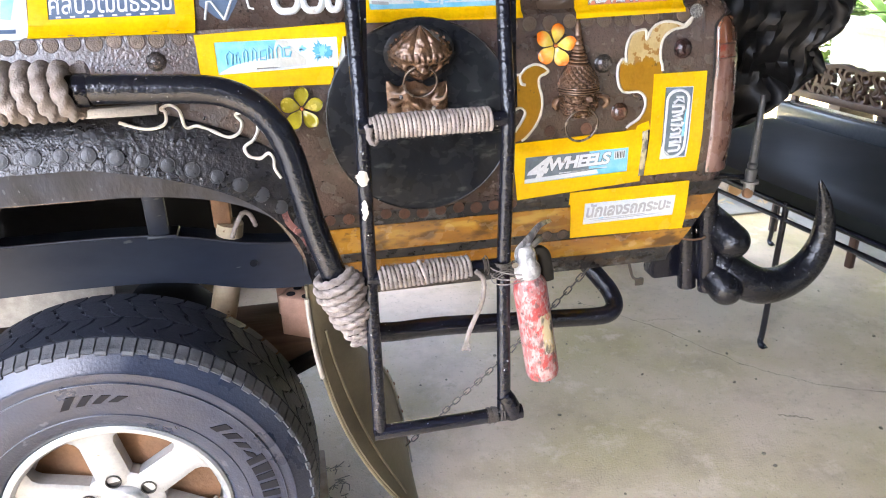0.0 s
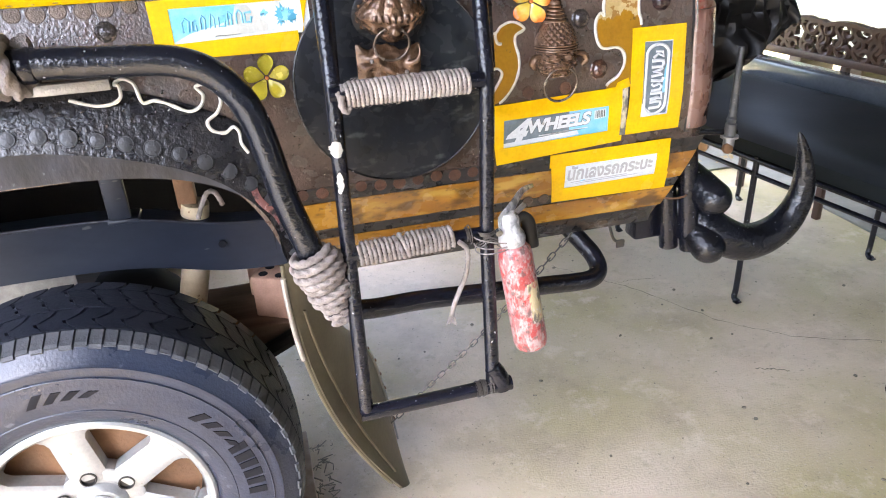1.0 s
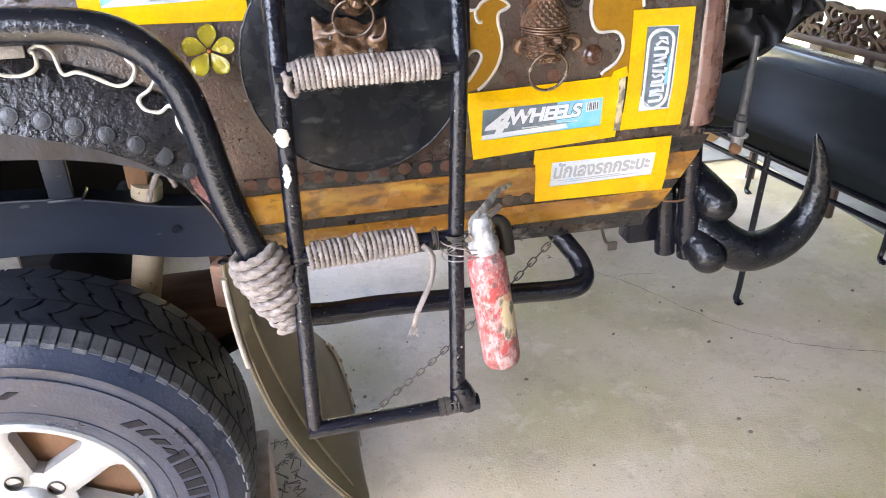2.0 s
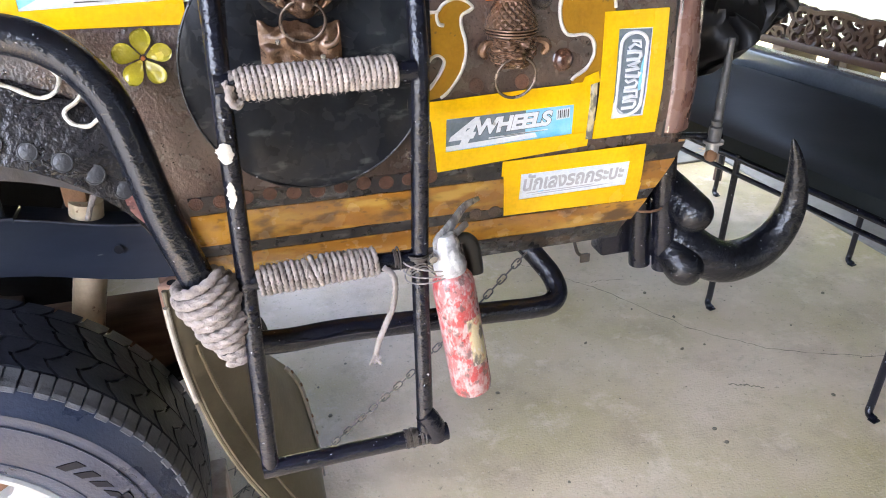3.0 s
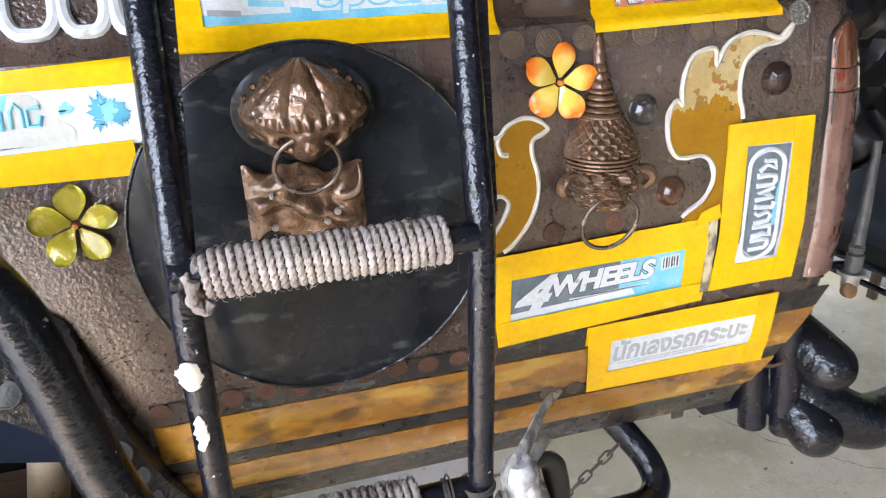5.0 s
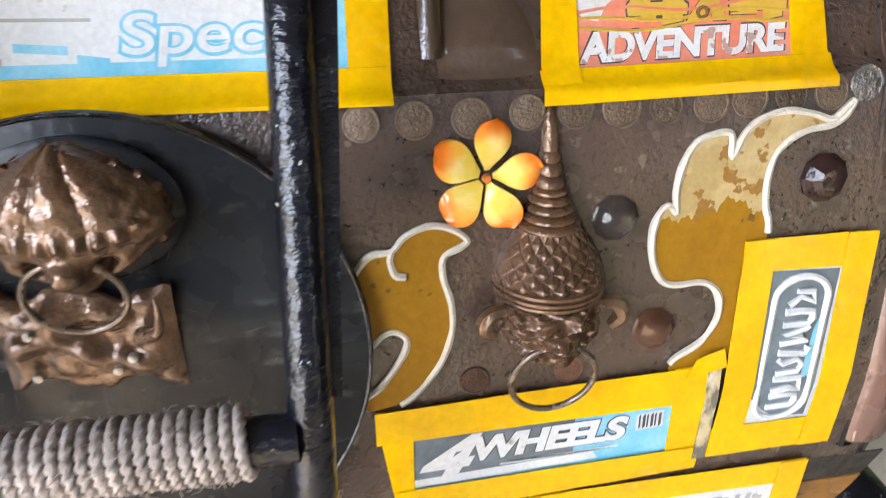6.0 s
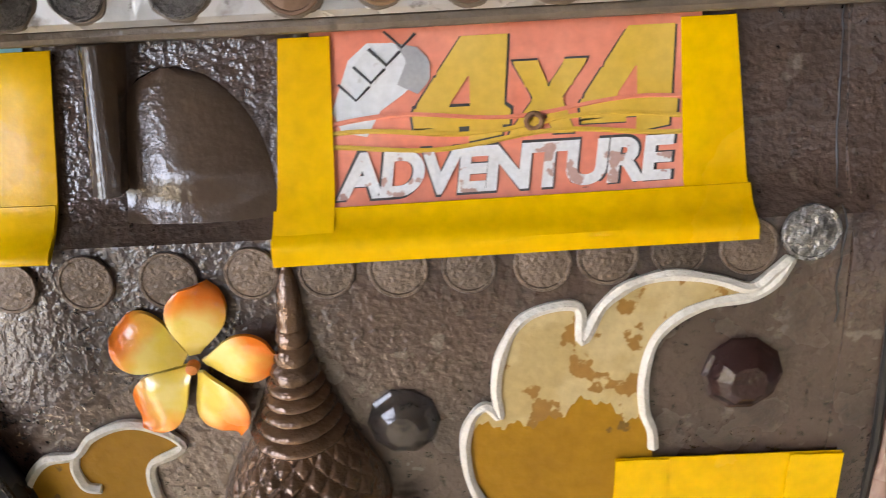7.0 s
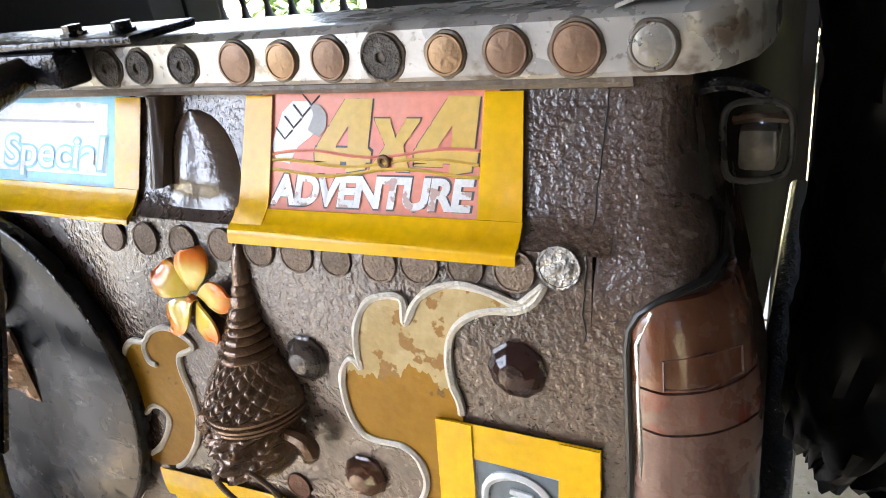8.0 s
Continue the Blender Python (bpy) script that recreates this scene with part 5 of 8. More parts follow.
bumper = thing("rear_bumper", (0.97, 1.36, 0.77), "black welded tube bumper with a horn-shaped hook", "bumper")
for dx, dy, r in ((0.0, 0.0, 0.021), (-0.035, 0.028, 0.021)):
    bm = bmesh.new()
    tube(bm, [(0.944 + dx, 1.362 + dy, 1.045), (0.957 + dx, 1.36 + dy, 0.92), (0.974 + dx, 1.358 + dy, 0.782)], r, seg=16)
    part("upright", bm, BLACK, bumper)
bm = bmesh.new()
tube(bm, [(0.925 + 0.06 * math.cos(k * 0.5) * 0.6, 1.375 + 0.036 * math.sin(k * 0.5), 0.91 + 0.001 * k) for k in range(13)], 0.0022, seg=6)
part("wire", bm, RUST, bumper, "rusty wire binding")
for (cx, cy, cz), back in (((0.998, 1.325, 0.913), (0.95, 1.47, 0.98)), ((0.999, 1.325, 0.797), (0.955, 1.46, 0.875))):
    bm = bmesh.new()
    c, b = Vector((cx, cy, cz)), Vector(back)
    d = (b - c).normalized()
    pts, rad = [], []
    for k in range(9):
        a = k / 8 * math.pi / 2
        pts.append(c - d * 0.038 * math.cos(a))
        rad.append(max(0.001, 0.038 * math.sin(a)))
    pts += [c.lerp(b, 0.3), c.lerp(b, 0.65), b]
    rad += [0.037, 0.034, 0.033]
    tube(bm, pts, rad, seg=22)
    part("round_tube_end", bm, HORN, bumper, "glossy black rounded tube end")
bm = bmesh.new()
box(bm, (0.86, 1.40, 0.80), (0.93, 1.45, 1.02), 0.006, Matrix.Translation((0, 0, 0)))
box(bm, (0.90, 1.43, 0.79), (0.96, 2.7, 0.90), 0.012)
part("cross_beam", bm, BLACK, bumper)
bm = bmesh.new()
hp = curve_points([(0.97, 1.42, 0.875), (1.0, 1.385, 0.845), (1.033, 1.35, 0.815), (1.08, 1.33, 0.793), (1.13, 1.33, 0.790), (1.175, 1.33, 0.806), (1.208, 1.33, 0.838), (1.226, 1.33, 0.885),
                   (1.225, 1.33, 0.94), (1.212, 1.33, 0.99), (1.193, 1.33, 1.034)], 7)
n = len(hp)
tube(bm, hp, [0.001 + 0.045 * (1 - (i / (n - 1)) ** 1.9) ** 0.75 if i < n - 1 else 0.0015 for i in range(n)], seg=22)
part("horn", bm, HORN, bumper, "curved black horn, chipped and glossy")
bm = bmesh.new()
tube(bm, [(0.915, 1.37, 1.055), (0.99, 1.375, 1.047), (1.07, 1.377, 1.036)], 0.0065, seg=10)
part("aerial_arm", bm, BLACK, bumper)
bm = bmesh.new()
tube(bm, [(1.047, 1.366, 1.035), (1.047, 1.366, 1.06), (1.048, 1.367, 1.062), (1.048, 1.367, 1.07), (1.05, 1.369, 1.075), (1.052, 1.372, 1.13), (1.056, 1.377, 1.19), (1.058, 1.38, 1.218)],
     [0.012, 0.012, 0.009, 0.011, 0.009, 0.0085, 0.0065, 0.006], seg=12)
part("aerial_rod", bm, DUSTYBLACK, bumper, "stubby dusty black aerial rod")
bm = bmesh.new()
lathe(bm, [(0.0, -0.012), (0.012, -0.011), (0.012, 0.006), (0.019, 0.008), (0.019, 0.013), (0.0, 0.014)], 14, Matrix.Translation((1.047, 1.366, 1.022)))
part("aerial_foot", bm, GREYMETAL, bumper, "dirty plastic foot of the aerial")

bm = bmesh.new()
lathe(bm, [(0.0, -0.004), (0.010, -0.004), (0.0115, 0.002), (0.0115, 0.006), (0.009, 0.008), (0.0, 0.0085)], 18, Matrix.Translation((1.040, 1.360, 1.008)) @ Matrix.Rotation(radians(70), 4, "X"))
part("aerial_cap", bm, RUST, bumper, "round amber end below the aerial")

# ---- ladder ----
LADDER = [(0.70, 1.098), (0.76, 1.105), (1.0, 1.148), (1.20, 1.155), (1.27, 1.160), (1.35, 1.190), (1.45, 1.222), (1.50, 1.242), (1.60, 1.30)]


def ladder_y(z):
    for (a, ya), (b, yb) in zip(LADDER, LADDER[1:]):
        if z <= b:
            return ya + (yb - ya) * (z - a) / (b - a)
    return LADDER[-1][1]


ladder = thing("ladder", (0.31, 1.10, 0.70), "black steel pipe ladder with rope-wrapped rungs, hung on the truck", "ladder")
for x0, x1 in ((0.185, 0.1985), (0.418, 0.445)):
    bm = bmesh.new()
    pts = []
    for k in range(26):
        z = 0.718 + (1.50 - 0.718) * k / 25
        pts.append((x0 + (x1 - x0) * k / 25, ladder_y(z), z))
    pts += [(x1 + 0.003, 1.262, 1.513), (x1 + 0.003, 1.285, 1.519), (x1 + 0.003, 1.31, 1.521)]
    tube(bm, pts, 0.0125, seg=16)
    part("post", bm, BLACK, ladder, "chipped black pipe")
    bm = bmesh.new()
    sheet(bm, lambda u, v: (x1 - 0.012 + 0.016 * v + 0.009 + 0.013 * u, ladder_y(1.28 + 0.225 * v) + 0.006, 1.28 + 0.225 * v), 1, 16, (0, 0.004, 0))
    part("flat_bar", bm, BLACK, ladder, "flat bar welded behind the pipe")
bm = bmesh.new()
tube(bm, [(0.174, 1.100, 0.716), (0.19, 1.1, 0.716), (0.31, 1.1, 0.717), (0.44, 1.099, 0.719), (0.453, 1.099, 0.719)], [0.0138, 0.0138, 0.0132, 0.0138, 0.0138], seg=16)
part("bottom_rung", bm, BLACK, ladder, "bare black pipe")
bm = bmesh.new()
tube(bm, [(0.436, 1.1, 0.712), (0.4335, 1.1, 0.728), (0.425, 1.102, 0.748), (0.419, 1.104, 0.758)], [0.0175, 0.0178, 0.0165, 0.0155], seg=16)
part("elbow", bm, BLACK, ladder, "pipe elbow")
bm = bmesh.new()
wrap(bm, [(0.385, 1.1, 0.718), (0.417, 1.1, 0.719)], 0.0142, 0.0011, 21, uneven=0.12)
part("wire_winding", bm, IRON, ladder, "thin wire wound round the pipe")
for z, y in ((1.268, 1.157), (1.005, 1.149)):
    bm = bmesh.new()
    tube(bm, [(0.188, y, z), (0.43, y, z - 0.002)], 0.0135, seg=14)
    part("rung", bm, BLACK, ladder)
bm = bmesh.new()
wrap(bm, [(0.214, 1.157, 1.266), (0.306, 1.157, 1.267), (0.405, 1.157, 1.267)], 0.0172, 0.0034, 31, uneven=0.03)
part("rope_wrap", bm, ROPEWHITE, ladder, "pale rope wound tightly round the upper rung")
bm = bmesh.new()
wrap(bm, [(0.203, 1.157, 1.262), (0.214, 1.157, 1.265)], (0.017, 0.0165), 0.005, 32, uneven=0.25)
tube(bm, curve_points([(0.206, 1.139, 1.27), (0.203, 1.137, 1.255), (0.21, 1.139, 1.245), (0.216, 1.141, 1.25)], 6), 0.005, seg=9, strands=3, twist=700)
part("rope_knot", bm, ROPE, ladder, "brown frayed knot of the rope")
bm = bmesh.new()
wrap(bm, [(0.207, 1.149, 1.002), (0.275, 1.149, 1.004)], 0.0172, 0.0038, 33, uneven=0.06)
wrap(bm, [(0.285, 1.149, 1.007), (0.365, 1.149, 1.007)], 0.0175, 0.0038, 34, uneven=0.06)
wrap(bm, [(0.274, 1.149, 1.004), (0.286, 1.149, 1.007)], 0.0185, 0.004, 35, uneven=0.12)
part("rope_wrap", bm, ROPE, ladder, "weathered rope wound round the lower rung")
bm = bmesh.new()
tube(bm, curve_points([(0.372, 1.13, 1.006), (0.385, 1.126, 0.992), (0.386, 1.126, 0.965), (0.381, 1.126, 0.94), (0.369, 1.126, 0.912), (0.360, 1.126, 0.89), (0.354, 1.126, 0.868)], 8),
     0.0046, seg=9, strands=3, twist=820)
part("rope_tail", bm, ROPE, ladder, "loose hanging rope end")


def fuzz(bm, a, b, r0, r1, count, seed):
    """Stray fibres standing off a winding between two points."""
    rnd = random.Random(seed)
    a, b = Vector(a), Vector(b)
    d = (b - a).normalized()
    u = d.cross(Vector((0.2, 0.3, 1))).normalized()
    v = d.cross(u)
    for _ in range(count):
        t, ang = rnd.random(), rnd.uniform(0, 2 * math.pi)
        out = u * math.cos(ang) + v * math.sin(ang)
        along = d * rnd.uniform(-1, 1) + (u * -math.sin(ang) + v * math.cos(ang)) * rnd.uniform(-1, 1)
        p = a.lerp(b, t) + out * (r0 + (r1 - r0) * t)
        n = rnd.uniform(0.002, 0.005)
        tube(bm, [p, p + out * n * 0.5 + along * n * 0.6, p + out * n * 0.6 + along * n * 1.5], 0.00028, seg=3)


for a, b, r0, r1, count, mat in (((0.207, 1.149, 1.003), (0.365, 1.149, 1.007), 0.0205, 0.0205, 420, ROPE), ((0.214, 1.157, 1.266), (0.405, 1.157, 1.267), 0.0202, 0.0202, 260, ROPEWHITE)):
    bm = bmesh.new()
    fuzz(bm, a, b, r0, r1, count, count)
    tagged(part("rope_fuzz", bm, mat, ladder, "stray rope fibres"), kind="stuff")
rnd = random.Random(9)
bm = bmesh.new()
for k in range(16):
    e = Vector((0.354, 1.126, 0.872))
    tube(bm, [e, e + Vector((rnd.uniform(-0.006, 0.006), rnd.uniform(-0.006, 0.004), -0.008)), e + Vector((rnd.uniform(-0.012, 0.010), rnd.uniform(-0.008, 0.006), rnd.uniform(-0.024, -0.014)))], 0.0008, seg=5)
tagged(part("frayed_end", bm, ROPE, ladder, "frayed rope fibres"), kind="stuff")
bm = bmesh.new()
wrap(bm, [(0.39, 1.149, 1.006), (0.398, 1.149, 1.006)], 0.0146, 0.0011, 41, uneven=0.2)
wrap(bm, [(0.424, 1.147, 0.996), (0.425, 1.148, 1.012)], 0.0148, 0.0011, 42, uneven=0.3)
for k in range(3):
    tube(bm, curve_points([(0.41, 1.133, 1.0 + 0.006 * k - 0.015), (0.43, 1.128, 1.006 + 0.004 * k - 0.01), (0.452, 1.125, 0.992 + 0.006 * k - 0.012), (0.47, 1.13, 0.99)], 4), 0.0011, seg=6)
tagged(part("tie_wire", bm, IRON, ladder, "tangled tie wire and string"), kind="stuff")
for (x, z, half, tall, seed) in ((0.190, 1.187, 42, 0.0135, 1), (0.190, 1.133, 20, 0.018, 5)):
    bm = bmesh.new()

    def blob(u, v):
        t = 2 * v - 1
        f = math.sqrt(max(0.0, 1 - t * t)) * (1 + 0.35 * noise.noise(Vector((t * 2.2, seed, u))) + 0.5 * noise.noise(Vector((t * 7, seed, round(u) * 5))))
        ang = radians(-95 + half * f * (2 * u - 1) + 12 * noise.noise(Vector((t * 1.7, 0, seed))))
        d = 0.0129 + 0.0013 * f
        return (x + d * math.cos(ang), ladder_y(z) + d * math.sin(ang), z + t * tall)
    sheet(bm, blob, 8, 26, lambda u, v: Vector((0, 0.0015, 0)))
    part("paint_blob", bm, OUTLINE, ladder, "blob of white paint")
# clamp that holds the ladder to the rail
bm = bmesh.new()
box(bm, (0.14, 1.295, 1.508), (0.487, 1.322, 1.534), 0.004)
part("clamp_bar", bm, BLACK, ladder)
bm = bmesh.new()
box(bm, (0.15, 1.30, 1.5355), (0.56, 1.36, 1.541), 0.0015)
part("clamp_plate", bm, BLACK, ladder)
for x in (0.483, 0.533):
    bm = bmesh.new()
    lathe(bm, [(0.009, 0.0), (0.009, 0.002), (0.0065, 0.0022), (0.0065, 0.007), (0.0, 0.0075)], 6 if x < 0.5 else 12, Matrix.Translation((x, 1.32, 1.541)))
    part("bolt", bm, BLACK, ladder)

# ---- fire extinguisher tied to the ladder ----
ext = thing("fire_extinguisher", (0.495, 1.11, 0.782), "small red fire extinguisher with peeling paint, tied to the ladder", "extinguisher")
a, b = Vector((0.464, 1.122, 1.003)), Vector((0.496, 1.108, 0.786))
m = (b - a).normalized().to_track_quat("Z", "Y").to_matrix().to_4x4()
m.translation = a
L = (b - a).length
bm = bmesh.new()
lathe(bm, [(0.0, -0.006), (0.013, -0.006), (0.014, 0.006), (0.020, 0.012), (0.0285, 0.024), (0.0305, 0.036), (0.0305, L - 0.012), (0.0285, L - 0.004), (0.024, L), (0.0, L - 0.004)], 36, m)
part("cylinder", bm, REDPAINT, ext, "peeling red and white painted cylinder")
bm = bmesh.new()
sheet(bm, lambda u, v: m @ Vector((0.0311 * math.cos(radians(152 - 54 * u)), 0.0311 * math.sin(radians(152 - 54 * u)), 0.160 - 0.078 * v)), 14, 8, lambda u, v: m.to_3x3() @ Vector((-0.002 * math.cos(radians(152 - 54 * u)), -0.002 * math.sin(radians(152 - 54 * u)), 0)))
part("label_strip", bm, WORNLABEL, ext, "yellowed worn label")
bm = bmesh.new()
lathe(bm, [(0.0, -0.045), (0.012, -0.045), (0.017, -0.038), (0.019, -0.028), (0.0185, -0.012), (0.022, -0.006), (0.024, 0.004), (0.021, 0.014), (0.0, 0.014)], 24, m)
part("valve_head", bm, SCUFFED, ext, "scuffed pale grey valve head")
bm = bmesh.new()
lever_line = curve_points([(0.441, 1.116, 1.034), (0.455, 1.124, 1.044), (0.476, 1.142, 1.055), (0.502, 1.172, 1.062), (0.535, 1.205, 1.056)], 6)


def lever_face(u, v):
    p = lever_line[min(24, round(u * 24))]
    w = 0.0095 * (1 - 0.72 * u ** 1.6) * (0.75 + 0.5 * math.sin(min(1.0, u * 4) * math.pi / 2))
    return p + Vector((-0.45, -0.15, 0.85)) * w * (2 * v - 1) + Vector((-0.1, -0.9, -0.3)) * 0.004 * (1 - (2 * v - 1) ** 2)


sheet(bm, lever_face, 24, 6, (0.001, 0.004, -0.001))
part("lever", bm, SCUFFED, ext, "bent bare-metal lever")
bm = bmesh.new()
tube(bm, curve_points([(0.452, 1.122, 1.03), (0.475, 1.13, 1.043), (0.496, 1.15, 1.045)], 6), 0.005, seg=10)
part("handle", bm, GREYMETAL, ext)
bm = bmesh.new()
tube(bm, curve_points([(0.470, 1.128, 1.028), (0.488, 1.136, 1.030), (0.499, 1.142, 1.020), (0.505, 1.145, 1.000), (0.509, 1.146, 0.978), (0.510, 1.146, 0.966)], 6), [0.0065 + 0.006 * min(1.0, k / 14) for k in range(31)], seg=12)
for v in bm.verts:
    v.co.y = 1.142 + (v.co.y - 1.142) * 0.55
part("nozzle", bm, GASKET, ext, "black nozzle")
bm = bmesh.new()
lathe(bm, [(0.003, 0.0), (0.006, 0.004), (0.006, 0.012), (0.0, 0.013)], 12, Matrix.Translation((0.437, 1.118, 1.022)) @ Matrix.Rotation(radians(100), 4, "X"))
part("valve_knob", bm, CHROME, ext)
bm = bmesh.new()
for k in range(3):
    ring = []
    for j in range(24):
        ang = j / 24 * 2 * math.pi
        c = Vector((0.446, 1.135, 0.992 + 0.004 * k))
        ring.append(c + Vector((0.043 * math.cos(ang) * (1 + 0.04 * math.sin(k + ang * 2)), 0.031 * math.sin(ang), -0.010 * math.cos(ang) * (k - 1) + 0.004 * math.sin(ang + k))))
    tube(bm, ring, 0.0011, seg=5, closed=True)
part("tie_string", bm, ROPE, ext, "grubby string tied round the neck")

# ---- chain below the sill ----
chain = thing("chain", (0.27, 1.42, 0.48), "thin rusty steel chain hung below the truck", "chain")
bm = bmesh.new()
tube(bm, [(0.0074 * math.cos(t) * 0.62, 0, 0.0074 * math.sin(t) + (0.0036 if math.sin(t) > 0 else -0.0036)) for t in [k * 2 * math.pi / 14 for k in range(14)]], 0.0014, seg=6, closed=True)
link_mesh = mesh_of("link", bm, CHAINIRON)
ends = curve_points([(0.632, 1.25, 0.922), (0.55, 1.275, 0.81), (0.45, 1.305, 0.68), (0.35, 1.335, 0.565), (0.262, 1.36, 0.465)], 22)
total, lens_ = 0.0, [0.0]
for p, q in zip(ends, ends[1:]):
    total += (q - p).length
    lens_.append(total)
count = int(total / 0.0178)
for k in range(count):
    s = (k + 0.5) * total / count
    j = max(i for i in range(len(lens_)) if lens_[i] <= s)
    p = ends[j]
    way = (ends[min(j + 1, len(ends) - 1)] - ends[max(j - 1, 0)]).normalized()
    mm = way.to_track_quat("Z", "Y").to_matrix().to_4x4() @ Matrix.Rotation(radians(90 * (k % 2) + 25), 4, "Z")
    mm.translation = p
    placed("link", link_mesh, chain, mm)
bm = bmesh.new()
tube(bm, curve_points([(0.80, 1.45, 0.90), (0.828, 1.46, 0.815), (0.845, 1.465, 0.775), (0.868, 1.47, 0.768)], 5), 0.0035, seg=8)
box(bm, (0.846, 1.456, 0.757), (0.868, 1.461, 0.777), 0.003)
hook = single("hanging_bracket", bm, IRON, "small bent bracket hanging below the sill", "bracket")

# ---- round black board with the lion knocker ----
disc = thing("round_board", (0.310, 1.262, 1.088), "glossy black round board fixed to the truck side", "board")
bm = bmesh.new()
MD = Matrix.Translation((0.310, 1.2655, 1.2515)) @ Matrix.Rotation(radians(90 - 5.5), 4, "X")
lathe(bm, [(0.0, -0.012), (0.158, -0.012), (0.1655, -0.006), (0.1672, 0.002), (0.1658, 0.0055), (0.162, 0.007), (0.10, 0.0072), (0.0, 0.0072)], 96, MD)
part("board", bm, DISC, disc, "scratched black lacquer")
bm = bmesh.new()
tube(bm, [MD @ Vector((0.1652 * math.cos(k * math.pi / 48), 0.1652 * math.sin(k * math.pi / 48), 0.0065)) for k in range(96)], 0.0016, seg=6, closed=True)
part("worn_edge", bm, FLARE, disc, "rubbed edge")
rnd = random.Random(88)
bm = bmesh.new()
for k in range(34):
    a, r = rnd.uniform(0, 6.28), 0.15 * math.sqrt(rnd.random())
    p = Vector((r * math.cos(a), r * math.sin(a), 0.0073))
    if p.y > 0.03 and rnd.random() < 0.6:
        continue
    b, ln = rnd.gauss(0.2, 0.9), rnd.uniform(0.003, 0.022)
    d = Vector((math.cos(b), math.sin(b), 0)) * ln
    n = Vector((-d.y, d.x, 0)).normalized() * rnd.uniform(0.00012, 0.0003)
    bm.faces.new([bm.verts.new(MD @ q) for q in (p, p + d * 0.5 + n, p + d, p + d * 0.5 - n)])
tagged(part("scratches", bm, IRON, disc, "fine pale scratches"), kind="stuff")

lion = thing("lion_knocker", (0.305, 1.25, 1.245), "worn bronze beast-head door knocker with a ring", "knocker")
bm = bmesh.new()


def mask(u, v):
    """A broad dome of swept hair lobes over a beaded brow and a small blunt snout."""
    x, z = 2 * u - 1, 2 * v - 1
    w = 0.056 * (math.sqrt(1 - 0.94 * z * z) if z > 0 else 1 - 0.62 * (-z) ** 2.2)
    rr = min(1.0, math.sqrt(x * x * 0.97 + (z * z * 0.9 if z > 0 else z * z * 0.7)))
    h = 0.036 * math.sqrt(max(0.0, 1 - rr * rr))
    fan = x / (0.35 + 0.65 * max(0.0, 1 - abs(z) * 0.6))
    hair = 1 / (1 + math.exp(-(z + 0.12) * 12))
    h += 0.0042 * (abs(math.cos(fan * 5.6)) ** 0.7 - 0.55) * hair * (1 - x * x)
    brow = math.exp(-((z + 0.20 - 0.12 * abs(x)) / 0.12) ** 2)
    h += 0.0036 * brow + 0.0022 * math.cos(x * 34) * brow * (1 - x * x)
    h += 0.0016 * math.cos(x * 26) * math.cos(z * 22) * math.exp(-((abs(x) - 0.78) / 0.16) ** 2)
    low = max(0.0, min(1.0, (-0.30 - z) * 6))
    h += low * 0.013 * math.exp(-((x / 0.20) ** 2 + ((z + 0.62) / 0.30) ** 2))
    h += low * 0.0045 * math.exp(-(((abs(x) - 0.16) / 0.09) ** 2 + ((z + 0.66) / 0.10) ** 2))
    h -= low * 0.012 * math.exp(-(((abs(x) - 0.40) / 0.13) ** 2 + ((z + 0.55) / 0.12) ** 2))
    h += low * 0.005 * math.exp(-(((abs(x) - 0.66) / 0.14) ** 2 + ((z + 0.60) / 0.2) ** 2))
    h += 0.0014 * noise.noise(Vector((x * 6, z * 6, 2)))
    return (0.3095 + w * x, 1.2605 - max(0.0, h), 1.364 + 0.044 * z - 0.004 * abs(x) * (z > 0))


sheet(bm, mask, 90, 70, (0, 0.0015, 0))
head = part("mask", bm, BRONZE, lion, "cast bronze beast mask")
bm = bmesh.new()
lathe(bm, [(0.060, -0.008), (0.062, 0.0005), (0.058, 0.0025), (0.0, 0.003)], 40, Matrix.Translation((0.3095, 1.2615, 1.362)) @ Matrix.Diagonal((1, 1, 0.74, 1)) @ Matrix.Rotation(radians(90), 4, "X"))
part("back_plate", bm, DISC, lion, "glossy dark rim round the mask")
for sgn in (-1, 1):
    for k in range(7):
        ang = radians(-28 + 17 * k)
        bm = bmesh.new()
        r = 0.0040 - 0.0002 * k
        lathe(bm, [(r, -0.002), (r * 0.95, r * 0.5), (r * 0.6, r * 0.95), (r * 0.25, r * 0.8), (0.0, r * 1.05)], 12,
              Matrix.Translation((0.3095 + sgn * 0.053 * math.cos(ang), 1.2575 - 0.003 * math.sin(ang), 1.362 + 0.037 * math.sin(ang))) @ Matrix.Rotation(radians(90), 4, "X"))
        part("mane_curl", bm, BRONZE, lion)
bm = bmesh.new()
tube(bm, [(0.3055 + 0.0285 * math.cos(k * math.pi / 24), 1.2335 + 0.008 * (1 - math.sin(k * math.pi / 24)) * 0.8, 1.317 + 0.0265 * math.sin(k * math.pi / 24)) for k in range(48)], 0.0023, seg=10, closed=True)
part("ring", bm, DARKRING, lion, "thin worn metal ring")
bm = bmesh.new()


